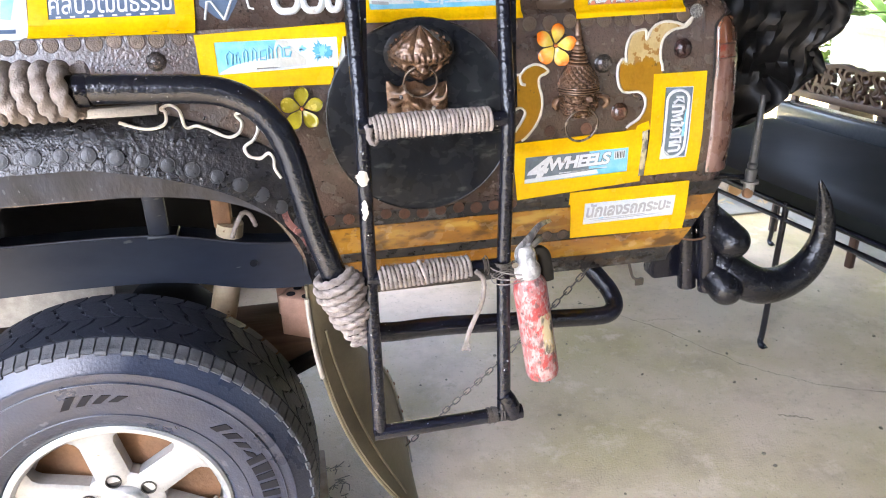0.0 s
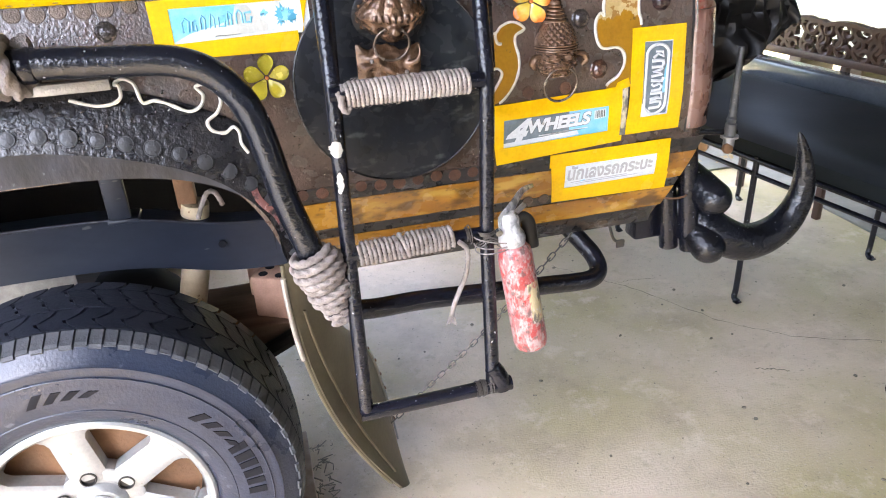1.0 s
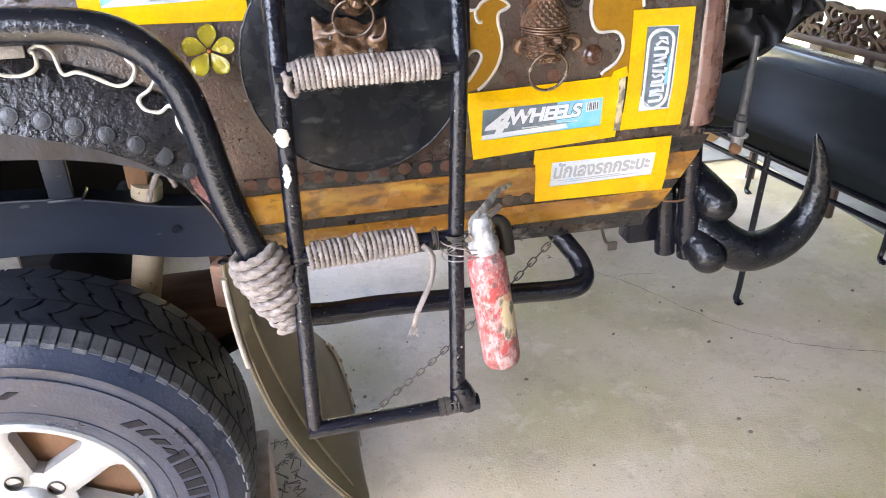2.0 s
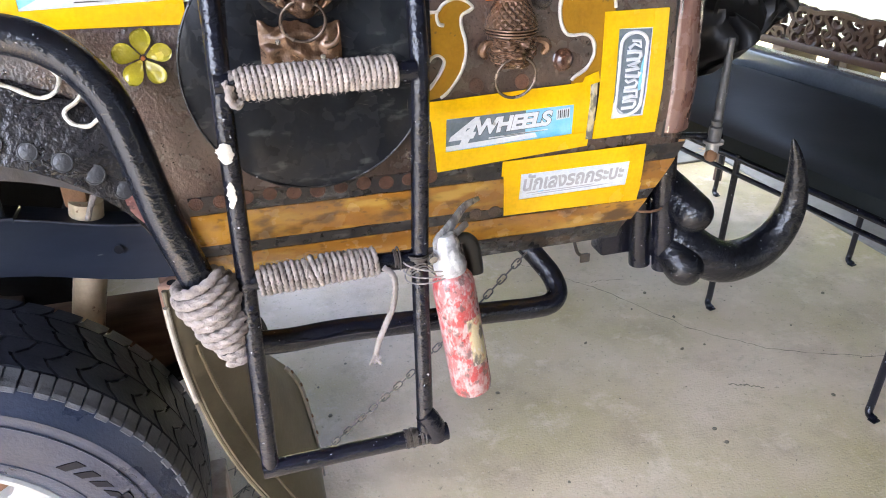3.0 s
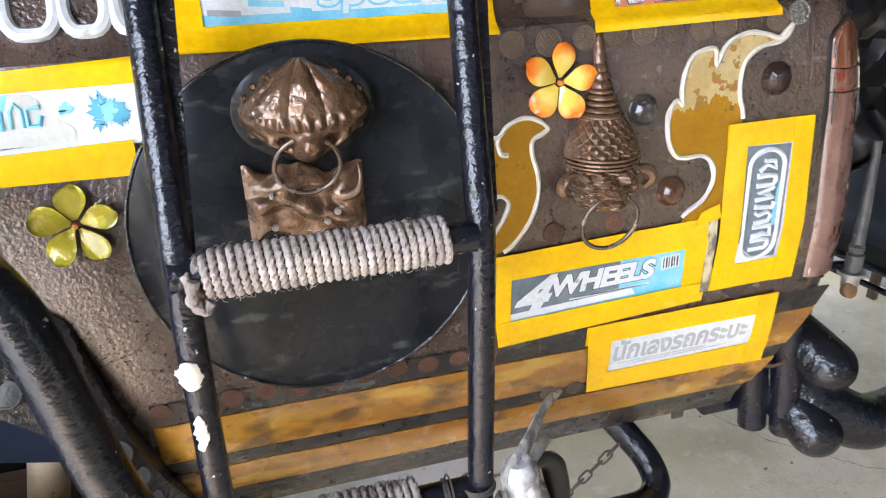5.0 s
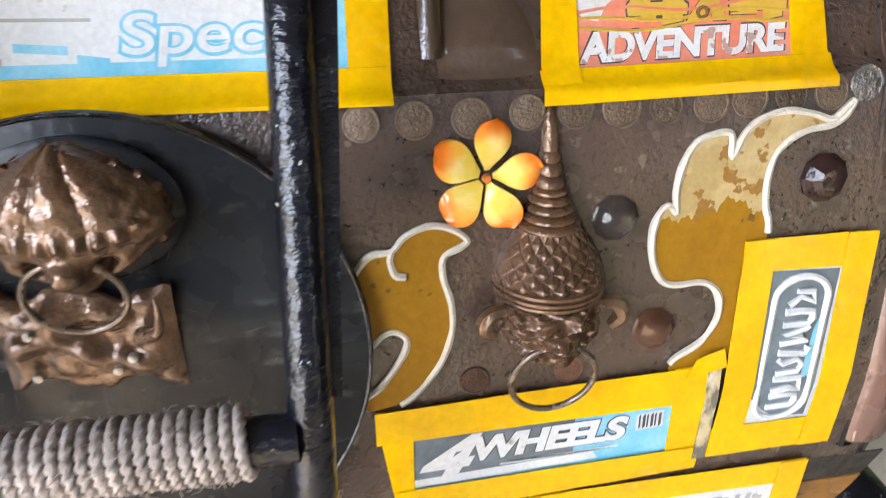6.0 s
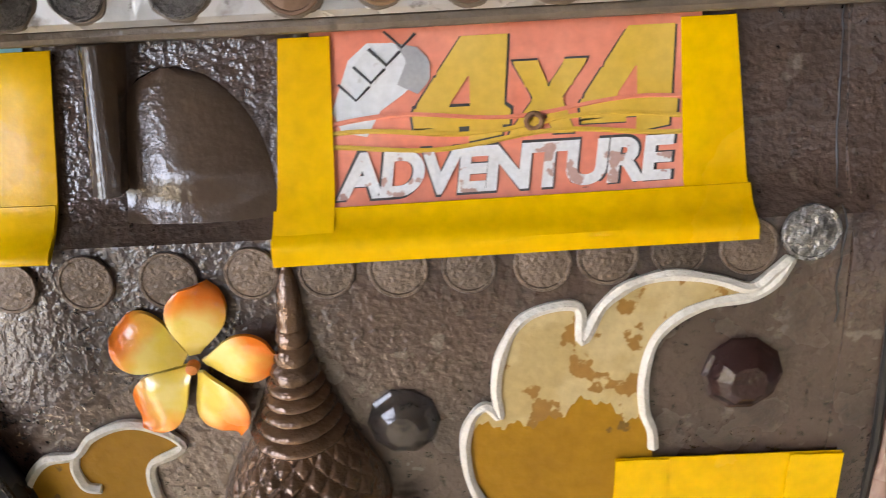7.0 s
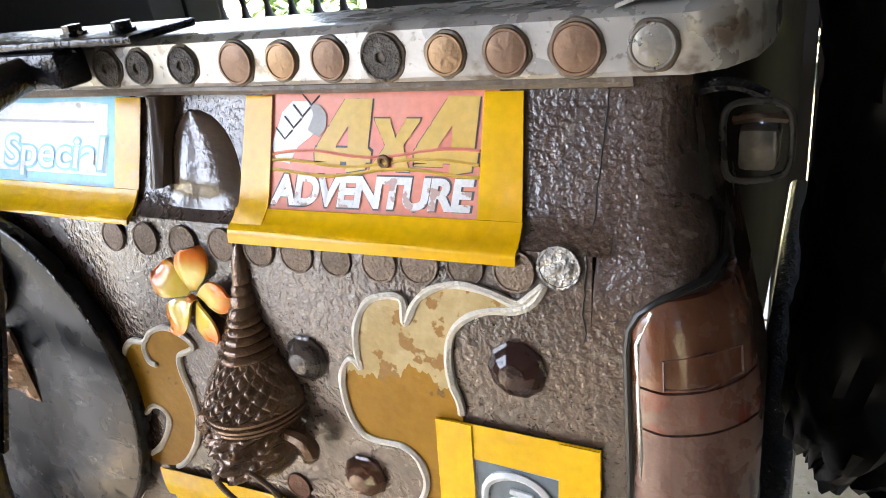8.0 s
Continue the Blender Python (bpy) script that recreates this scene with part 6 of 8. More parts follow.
def plate(u, v):
    """A crumpled cast plate: rolling lumps, ragged outline."""
    x, z = 2 * u - 1, 2 * v - 1
    wz = 0.033 + 0.004 * math.cos(x * 6 + 0.5) + 0.006 * noise.noise(Vector((x * 4, 3, z)))
    h = 0.004 + 0.011 * abs(noise.noise(Vector((u * 4.2, v * 3.2, 7)))) + 0.007 * math.exp(-(((z + 0.15 + 0.3 * math.sin(x * 3)) / 0.25) ** 2)) * (1 - x ** 4)
    return (0.302 + 0.053 * x, 1.2565 - h * (1 - max(abs(x), abs(z)) ** 8), 1.279 + wz * z - 0.004 * x)


sheet(bm, plate, 44, 32, (0, 0.003, 0))
part("strike_plate", bm, BRONZE, lion, "crumpled bronze strike plate")
bm = bmesh.new()
tube(bm, curve_points([(0.335, 1.248, 1.283), (0.345, 1.24, 1.288), (0.350, 1.236, 1.30), (0.349, 1.238, 1.314)], 6), [0.006 - 0.0052 * k / 18 for k in range(19)], seg=10)
part("tusk", bm, BRONZE, lion)
for x, z in ((0.271, 1.262), (0.272, 1.292), (0.318, 1.262), (0.328, 1.27)):
    bm = bmesh.new()
    lathe(bm, [(0.0035, 0.0), (0.003, 0.003), (0.0, 0.004)], 10, Matrix.Translation((x, 1.2455, z)) @ Matrix.Rotation(radians(90), 4, "X"))
    part("nail", bm, SILVER, lion)

# ---- spired head knocker ----
spire = thing("spired_knocker", (0.6, 1.26, 1.183), "bronze knocker shaped as a tall spired crown, with a ring", "knocker")
SX = 0.6045


def spire_mesh(profile, seg=40, relief=0.0, seed=0):
    """A half-round body against the side, from (height, half width, depth) rows."""
    bm = bmesh.new()
    rows = []
    for z, w, d in profile:
        row = []
        for k in range(seg + 1):
            a = math.pi * k / seg
            q = 1 + relief * (min(abs(math.sin(a * 9 + z * 290)), abs(math.sin(a * 9 - z * 290))) ** 0.6 - 0.5)
            row.append(bm.verts.new((SX - 0.003 * (1.397 - z) / 0.2 - w * math.cos(a), side_y(z) - 0.001 - d * math.sin(a) * q, z)))
        rows.append(row)
    for p, q in zip(rows, rows[1:]):
        for k in range(seg):
            bm.faces.new((p[k], p[k + 1], q[k + 1], q[k]))
    bm.faces.new(rows[0])
    bm.faces.new(rows[-1][::-1])
    for p, q in zip(rows, rows[1:]):
        bm.faces.new((p[0], q[0], q[-1], p[-1]))
    return bm


def crown_width(z):
    """Half width of the crown at a height: a slim bud, a stepped cone and a swelling base."""
    rows = [(1.286, 0.0405), (1.292, 0.0396), (1.300, 0.0366), (1.310, 0.0312), (1.320, 0.0242), (1.332, 0.0182), (1.345, 0.0132), (1.358, 0.0096), (1.372, 0.0068), (1.380, 0.0062), (1.388, 0.0056), (1.396, 0.0036), (1.402, 0.0008)]
    for (a, wa), (b, wb) in zip(rows, rows[1:]):
        if z <= b:
            return wa + (wb - wa) * (z - a) / (b - a)
    return 0.0006


def crown_rows(z0, z1, count, grooves=0, depth=0.0):
    out = []
    for k in range(count + 1):
        t = k / count
        z = z0 + (z1 - z0) * t
        w = crown_width(z) + depth * (abs(math.sin(t * math.pi * grooves)) ** 0.6 - 0.5 if grooves else 0.0)
        out.append((z, max(0.0004, w), max(0.0004, w) * 1.12))
    return out


part("crown_tip", spire_mesh(crown_rows(1.372, 1.4025, 16)), BRONZE, spire, "slim bud at the tip")
part("crown_neck", spire_mesh(crown_rows(1.349, 1.3725, 24, 3, 0.0012)), BRONZE, spire)
for i in range(5):
    part("crown_ring", spire_mesh(crown_rows(1.3213 + 0.0056 * i, 1.3213 + 0.0056 * (i + 1), 10, 1, 0.0026)), BRONZE, spire)
part("crown_base", spire_mesh([(z, w, w * 0.97) for z, w, d in crown_rows(1.286, 1.3215, 40)], seg=160, relief=0.15), BRONZE, spire, "scaled bronze crown base")
for zc, w in ((1.2855, 0.0405), (1.2815, 0.0412), (1.2775, 0.0402)):
    part("crown_band", spire_mesh([(zc - 0.0019, w - 0.002, (w - 0.002) * 1.08), (zc - 0.001, w, w * 1.08), (zc + 0.001, w, w * 1.08), (zc + 0.0019, w - 0.002, (w - 0.002) * 1.08)]), BRONZE, spire)
bm = bmesh.new()


def face(u, v):
    x, z = 2 * u - 1, 2 * v - 1
    w = 0.0375 - 0.014 * max(0.0, -z) ** 1.3 - 0.002 * z
    a = x * math.pi / 2
    d = (0.043 - 0.012 * max(0.0, -z) ** 1.5) * math.cos(a) ** 0.8
    d += 0.010 * math.exp(-((x / 0.16) ** 2 + ((z + 0.1) / 0.32) ** 2))
    d += 0.005 * math.exp(-(((abs(x) - 0.3) / 0.16) ** 2 + ((z - 0.45) / 0.18) ** 2))
    d -= 0.005 * math.exp(-(((abs(x) - 0.3) / 0.12) ** 2 + ((z - 0.1) / 0.14) ** 2))
    d += 0.007 * math.exp(-((x / 0.3) ** 2 + ((z + 0.62) / 0.2) ** 2))
    d += 0.0035 * math.cos(abs(x) * 16 - z * 5) * math.exp(-((z - 0.75) / 0.35) ** 2) + 0.006 * noise.noise(Vector((x * 7, z * 7, 1)))
    d -= 0.006 * math.exp(-((x / 0.4) ** 2 + ((z + 0.35) / 0.08) ** 2))
    zz = 1.2535 + 0.0215 * z
    return (SX - 0.003 + w * math.sin(a), side_y(zz) - 0.001 - max(0.0, d), zz)


sheet(bm, face, 60, 44, (0, 0.002, 0))
part("mask", bm, BRONZE, spire, "grimacing cast face below the crown")
for sgn in (-1, 1):
    bm = bmesh.new()
    tube(bm, curve_points([(SX + sgn * 0.030, 1.262, 1.268), (SX + sgn * 0.045, 1.262, 1.265), (SX + sgn * 0.050, 1.262, 1.255), (SX + sgn * 0.043, 1.264, 1.246)], 6), [0.004 + 0.003 * math.sin(k / 18 * math.pi) for k in range(19)], seg=8)
    part("ear_ornament", bm, BRONZE, spire)
bm = bmesh.new()
tube(bm, [(0.6005 + 0.0305 * math.cos(k * math.pi / 24), 1.238 + 0.006 * (1 - math.sin(k * math.pi / 24)), 1.2195 + 0.0305 * math.sin(k * math.pi / 24)) for k in range(48)], 0.0023, seg=10, closed=True)
part("ring", bm, DARKRING, spire, "thin worn metal ring")


# ---- five-petalled flowers ----
def flower(name, x, z, size, material, label, turn, cup):
    stand = on_side(x, z).y - side_y(z)
    root = thing(name, (x, side_y(z) + stand - 0.004, z), label, "flower ornament", "flower ornaments")
    for k in range(5):
        a = radians(turn + 72 * k)
        bm = bmesh.new()

        def petal(u, v):
            s = 0.12 + 0.88 * v
            w = 0.335 * (max(0.0, 1 - ((v - 0.62) / 0.385) ** 2) ** 0.5 if v > 0.62 else 0.16 + 0.84 * math.sin(v / 0.62 * math.pi / 2) ** 1.25)
            t = (2 * u - 1) * w
            r = Vector((s * math.cos(a) - t * math.sin(a), s * math.sin(a) + t * math.cos(a))) * size
            lift = 0.0050 * math.sin(v * 2.2) + cup * max((2 * u - 1) ** 4, max(0.0, v - 0.45) ** 3 * 5) * v + 0.0075 * (u - 0.5) * (0.4 + 0.6 * v)
            zz = z + r.y
            return (x + r.x, side_y(zz) + stand - 0.0045 - lift, zz)
        sheet(bm, petal, 10, 16, (0, 0.0022, 0))
        uv = bm.loops.layers.uv.new("along")
        for f in bm.faces:
            for loop in f.loops:
                d = Vector((loop.vert.co.x - x, loop.vert.co.z - z)) / size
                loop[uv].uv = (0.5, max(0.0, d.length - 0.06))
        part("petal", bm, material, root)
    bm = bmesh.new()
    lathe(bm, [(size * 0.08, 0.0), (size * 0.07, 0.0045), (0.0, 0.0055)], 12, Matrix.Translation((x, side_y(z) + stand - 0.005, z)) @ Matrix.Rotation(radians(90), 4, "X"))
    part("heart", bm, PISTIL, root)
    return root


flower("flower_ornament", 0.559, 1.3575, 0.0385, PETALO, "glossy yellow flower with orange petal tips", 79, -0.0022)
flower("flower_ornament", 0.105, 1.2785, 0.0365, PETALY, "glossy translucent yellow flower", 88, 0.0030)


# ---- faceted studs ----
def stud(x, z, r, material, label):
    bm = bmesh.new()
    lathe(bm, [(r * 1.12, 0.0), (r * 1.12, 0.002), (r, 0.003), (r * 0.8, 0.0075), (r * 0.5, 0.011), (r * 0.499, 0.0111), (0.0, 0.0118)], 10, side_pose(x, z) @ Matrix.Rotation(radians(90), 4, "X"))
    ob = single("glass_stud", bm, material, label, "stud", group="glass studs", smooth=False)
    return ob


stud(0.652, 1.3205, 0.0155, GEMGREY, "faceted grey glass stud on the truck side")
stud(0.809, 1.339, 0.0165, GEMRED, "faceted dark red glass stud on the truck side")
stud(0.687, 1.2315, 0.0155, GEMRUST, "dusty amber glass stud on the truck side")
stud(-0.118, 1.366, 0.0145, GEMGREY, "faceted grey glass stud on the truck side")

# ---- painted flame ornaments ----
def flake(x):
    """The ragged height at which the pale gold gives way to ochre."""
    return 1.3165 + 0.013 * math.exp(-((x - 0.739) / 0.013) ** 2) + 0.0022 * math.sin(x * 430) + 0.0012 * math.sin(x * 1310)


leaf = thing("flame_ornament", (0.75, 1.28, 1.19), "ochre and pale gold flame ornament with a cream outline", "ornament", "flame ornaments")
edge = curve_points([(0.8265, 1.3925, 0), (0.8207, 1.383, 0), (0.8106, 1.3768, 0), (0.792, 1.3738, 0), (0.778, 1.3677, 0), (0.768, 1.357, 0), (0.764, 1.3405, 0), (0.765, 1.322, 0), (0.770, 1.301, 0), (0.766, 1.24, 0), (0.748, 1.20, 0),
                     (0.712, 1.178, 0), (0.7023, 1.200, 0), (0.726, 1.2168, 0), (0.7376, 1.237, 0), (0.7354, 1.2558, 0), (0.723, 1.266, 0), (0.701, 1.266, 0), (0.690, 1.2705, 0), (0.6825, 1.285, 0), (0.6803, 1.306, 0),
                     (0.684, 1.3205, 0), (0.691, 1.327, 0), (0.6972, 1.3215, 0), (0.696, 1.336, 0), (0.6988, 1.3535, 0), (0.7076, 1.369, 0), (0.7206, 1.375, 0), (0.734, 1.3745, 0), (0.7356, 1.359, 0), (0.7443, 1.374, 0), (0.757, 1.3838, 0),
                     (0.775, 1.388, 0), (0.795, 1.3848, 0), (0.8103, 1.3802, 0), (0.820, 1.387, 0)], 6, True)
bm = bmesh.new()
fill(bm, [(p.x, p.y) for p in edge], 0.0012)
part("lower_fill", bm, GOLD, leaf, "smooth ochre paint")
bm = bmesh.new()
ring = [(p.x, p.y) for p in edge]
for i in range(100):
    cols_z = []
    xa = 0.680 + 0.0015 * i
    for x in (xa, xa + 0.0015):
        zs = sorted(za + (zb - za) * (x - pa) / (pb - pa) for (pa, za), (pb, zb) in zip(ring, ring[1:] + ring[:1]) if (pa <= x) != (pb <= x))
        cols_z.append([(max(a, flake(x)), b) for a, b in zip(zs[::2], zs[1::2]) if b > flake(x) + 0.0005])
    if len(cols_z[0]) != len(cols_z[1]):
        cols_z = [max(cols_z, key=len)] * 2
    if cols_z[0]:
        for (a, b), (c, d) in zip(*cols_z):
            rows = max(1, int((b - a) / 0.004))
            for k in range(rows):
                u, v = k / rows, (k + 1) / rows
                bm.faces.new([bm.verts.new(on_side(*q, 0.0020)) for q in ((xa, a + (b - a) * u), (xa + 0.0015, c + (d - c) * u), (xa + 0.0015, c + (d - c) * v), (xa, a + (b - a) * v))])
bmesh.ops.remove_doubles(bm, verts=bm.verts, dist=0.0002)
part("upper_fill", bm, PALEGOLD, leaf, "flaking pale gold paint")
bm = bmesh.new()
k0 = 6 * 12
stroke(bm, [(p.x, p.y) for p in edge[k0:]] + [(p.x, p.y) for p in edge[:6 * 8 + 1]], 0.0016, 0.0030)
part("outline", bm, OUTLINE, leaf, "thick cream brush line")
leaf2 = thing("flame_ornament", (0.5, 1.28, 1.2), "dull ochre flame ornament with a cream outline", "ornament", "flame ornaments")
edge = curve_points([(0.4593, 1.1925, 0), (0.4805, 1.210, 0), (0.4963, 1.2307, 0), (0.5012, 1.2445, 0), (0.4934, 1.2525, 0), (0.4842, 1.251, 0), (0.4746, 1.2438, 0), (0.4665, 1.2587, 0), (0.4641, 1.2786, 0), (0.468, 1.2972, 0),
                     (0.4788, 1.3096, 0), (0.4939, 1.3115, 0), (0.5032, 1.3207, 0), (0.5198, 1.3267, 0), (0.5349, 1.3234, 0), (0.5455, 1.3148, 0), (0.541, 1.3101, 0), (0.5292, 1.3039, 0), (0.5283, 1.289, 0), (0.5335, 1.269, 0),
                     (0.5329, 1.2459, 0), (0.5214, 1.2187, 0), (0.4945, 1.1927, 0)], 6, True)
bm = bmesh.new()
fill(bm, [(p.x, p.y) for p in edge], 0.0016)
part("fill", bm, GOLD, leaf2, "dull ochre paint")
bm = bmesh.new()
stroke(bm, [(p.x, p.y) for p in edge[:6 * 22 + 1]], 0.0016, 0.0028)
stroke(bm, [(p.x, p.y) for p in curve_points([(0.4939, 1.3115, 0), (0.4923, 1.3044, 0), (0.4956, 1.2947, 0), (0.5026, 1.2927, 0)], 5)], 0.0016, 0.003)
part("outline", bm, OUTLINE, leaf2, "thick cream brush line")
curl = thing("scroll_line", (-0.06, 1.27, 1.17), "cream painted scroll line over the fender", "ornament")
bm = bmesh.new()


FLARE_SAMPLES = [Vector(flare_face(i / 120, j / 16)) for i in range(60, 121) for j in range(17)]


def fender_point(x, z):
    near = [q.y for q in FLARE_SAMPLES if abs(q.x - x) < 0.010 and abs(q.z - z) < 0.010]
    return Vector((x, min([side_y(z) - 0.003] + near) - 0.0015, z))


way = curve_points([(x, z, 0) for x, z in (
    (-.186, 1.2793), (-.154, 1.2673), (-.1305, 1.2665), (-.1151, 1.2743), (-.1148, 1.2899), (-.1221, 1.2926), (-.1083, 1.2987), (-.0924, 1.2897), (-.0855, 1.2632),
    (-.0678, 1.2642), (-.047, 1.2559), (-.022, 1.2426), (-.0036, 1.2468), (.0037, 1.2614), (-.004, 1.2711), (-.0052, 1.2757), (.0092, 1.2769), (.0237, 1.2668),
    (.0285, 1.2504), (.0198, 1.2349), (.004, 1.2244), (.009, 1.21), (.0274, 1.2038), (.0411, 1.2108), (.0492, 1.2011), (.0493, 1.1854), (.058, 1.1677))], 6)
depth = [fender_point(p.x, p.y).y for p in way]
depth = [min(depth[max(0, k - 4):k + 5]) for k in range(len(depth))]
depth = [sum(depth[max(0, k - 4):k + 5]) / len(depth[max(0, k - 4):k + 5]) for k in range(len(depth))]
tube(bm, [(p.x, y, p.y) for p, y in zip(way, depth)], [0.0027 + 0.0007 * noise.noise(Vector((k * 0.3, 5, 0))) for k in range(len(way))], seg=8)
part("outline", bm, OUTLINE, curl, "thick cream brush line")

bm = bmesh.new()
sheet(bm, lambda u, v: fender_point(0.052 + 0.040 * v + 0.010 * u - 0.004 * math.sin(v * 7), 1.105 - 0.085 * v + 0.006 * u), 4, 14, (0, 0.0015, 0))
part("red_streak", bm, REDSTREAK, truck, "worn red paint on the end of the flare")


# ---- stickers ----
def sticker(outer, window, material, label, sides="lrtb", name="taped_sticker"):
    """A print under four strips of yellow tape; outer and window: (x, z) corners from the bottom left round."""
    cx = sum(p[0] for p in outer) / 4
    zl = min(p[1] for p in outer)
    root = thing(name, (cx, side_y(zl), zl), label, "sticker", "taped stickers")
    bm = bmesh.new()
    grow = inner(window, -0.06, 1.06, -0.08, 1.06)
    patch(bm, grow, 0.0022, 0.0008, 10, 8, 0.0004)
    part("print", bm, material, root)
    o, w = outer, window

    strips = {"l": [o[0], (w[0][0], o[0][1]), (w[3][0], o[3][1]), o[3]],
              "r": [(w[1][0], o[1][1]), o[1], o[2], (w[2][0], o[2][1])],
              "t": [(o[3][0], w[3][1]), (o[2][0], w[2][1]), o[2], o[3]],
              "b": [o[0], o[1], (o[1][0], w[1][1]), (o[0][0], w[0][1])]}
    for i, s in enumerate(sides):
        bm = bmesh.new()
        patch(bm, strips[s], 0.0036 + 0.0006 * i, 0.0007, 8, 8, 0.0007, i * 3.1 + cx * 7)
        part("tape_strip", bm, TAPE, root)
    return root


def print_shape(root, poly, material, out, name="print_shape", label=""):
    bm = bmesh.new()
    fill(bm, poly, out, 0.002)
    return part(name, bm, material, root, label)


def print_text(root, body, quad, material, out, bold=0.0, shear=0.0, spacing=1.0, name="lettering", label=""):
    bm = bmesh.new()
    write(bm, body, quad, out, bold, shear, spacing)
    return part(name, bm, material, root, label, smooth=False)


def rounded(quad, n=6, r=0.3):
    """A rounded outline inside a quad."""
    pts = []
    for cx, cy, a0 in ((1 - r, 1 - r, 0), (r, 1 - r, 90), (r, r, 180), (1 - r, r, 270)):
        for k in range(n + 1):
            a = radians(a0 + 90 * k / n)
            pts.append(inner(quad, cx + r * math.cos(a), 0, cy + r * math.sin(a), 0)[0])
    return pts


# 4x4 print
adv = sticker([(0.600, 1.4005), (0.811, 1.4035), (0.807, 1.490), (0.606, 1.490)], [(0.627, 1.4205), (0.782, 1.423), (0.783, 1.489), (0.629, 1.489)], CORAL, "coral and mustard off-road sticker framed with yellow tape",
              "rlb")
WIN = [(0.627, 1.4205), (0.782, 1.423), (0.783, 1.489), (0.629, 1.489)]
FOUR = [[(0.0, 0.30), (0.52, 1.0), (1.0, 1.0), (0.95, 0.32), (1.02, 0.32), (1.0, 0.12), (0.93, 0.12), (0.92, 0.0), (0.58, 0.0), (0.59, 0.12), (0.02, 0.12)],
        [(0.38, 0.35), (0.60, 0.64), (0.60, 0.35)]]
CROSS = [[(0.0, 1.0), (0.33, 1.0), (0.47, 0.66), (0.70, 1.0), (1.0, 1.0), (0.64, 0.48), (0.80, 0.0), (0.52, 0.0), (0.42, 0.28), (0.22, 0.0), (-0.08, 0.0), (0.27, 0.48)]]
for shape, a, b, c, d in ((FOUR, 0.23, 0.51, 0.34, 0.97), (CROSS, 0.52, 0.74, 0.36, 0.80), (FOUR, 0.71, 0.985, 0.34, 0.98)):
    for grow, mat, out, nm in ((0.007, INK, 0.0027, "letter_edge"), (0.0, MUSTARD, 0.0031, "letter")):
        box_ = inner(WIN, a - grow, b + grow, c - grow * 1.6, d + grow * 1.6)
        print_shape(adv, [[inner(box_, p, p, q, q)[0] for p, q in loop] for loop in shape], mat, out, nm)
print_text(adv, "ADVENTURE", inner(WIN, -0.005, 0.99, 0.015, 0.325), INK, 0.0026, 0.053, 0.12, 0.95, name="letter_edge")
print_text(adv, "ADVENTURE", inner(WIN, 0.005, 0.98, 0.03, 0.31), WORNWHITE, 0.0030, 0.045, 0.12, 0.95)
print_shape(adv, [inner(WIN, a, a, c, c)[0] for a, c in ((0.0, 0.56), (0.03, 0.42), (0.10, 0.40), (0.14, 0.55), (0.22, 0.66), (0.26, 0.80), (0.20, 0.94), (0.12, 0.98), (0.05, 0.86))], PAPER, 0.0027, "cartoon_car", "outline drawing of a jeep")
print_shape(adv, [inner(WIN, a, a, c, c)[0] for a, c in ((0.19, 0.70), (0.25, 0.64), (0.285, 0.72), (0.285, 0.84), (0.24, 0.94), (0.185, 0.95), (0.22, 0.84))], GREYINK, 0.0031, "cartoon_tyre")
for k in range(4):
    bm = bmesh.new()
    a, c = (0.02 + 0.045 * k, 0.5 + 0.10 * k)
    stroke(bm, [inner(WIN, a, a, c + 0.22, c + 0.22)[0], inner(WIN, a + 0.05, a + 0.05, c + 0.12, c + 0.12)[0], inner(WIN, a + 0.09, a + 0.09, c + 0.2, c + 0.2)[0]], 0.0029, 0.0007)
    part("drawn_line", bm, INK, adv)
for k in range(3):
    bm = bmesh.new()
    tube(bm, [on_side(0.627 + 0.155 * t, 1.4535 - 0.0055 * k + 0.0022 * math.sin(t * 9 + k) + 0.004 * t, 0.0027) for t in [j / 20 for j in range(21)]], 0.0012, seg=5)
    part("crease", bm, MUSTARD if k else CORAL, adv)
bm = bmesh.new()
tube(bm, [(0.7175 + 0.0035 * math.cos(t), side_y(1.4515) - 0.004, 1.4515 + 0.0035 * math.sin(t)) for t in [k * 0.52 for k in range(12)]], 0.0013, seg=6, closed=True)
part("burnt_hole", bm, RUST, adv, "small curled burn hole")

# wide cyan print above the round board
spc = sticker([(0.205, 1.4105), (0.501, 1.4062), (0.5035, 1.490), (0.205, 1.490)], [(0.235, 1.4295), (0.474, 1.4268), (0.476, 1.489), (0.235, 1.489)], CYAN, "bleached white and cyan sticker framed with yellow tape", "rlb")
WIN = [(0.235, 1.4295), (0.474, 1.4268), (0.476, 1.489), (0.235, 1.489)]
print_shape(spc, inner(WIN, 0.0, 0.96, 0.12, 1.0), PAPER, 0.0026, "print_ground", "bleached white print")
print_text(spc, "Special", inner(WIN, 0.42, 0.965, 0.03, 0.60), CYAN, 0.0030, 0.06, 0.1, name="letter_edge")
print_text(spc, "Special", inner(WIN, 0.43, 0.955, 0.07, 0.57), PAPER, 0.0034, 0.01, 0.1)
for k, (a, b, c, d) in enumerate(((0.02, 0.14, 0.10, 0.22), (0.17, 0.30, 0.2, 0.32), (0.05, 0.36, 0.5, 0.56), (0.32, 0.40, 0.08, 0.2), (0.1, 0.9, 0.72, 0.78))):
    print_shape(spc, inner(WIN, a, b, c, d), CYAN if k % 2 else GREYINK, 0.0031)

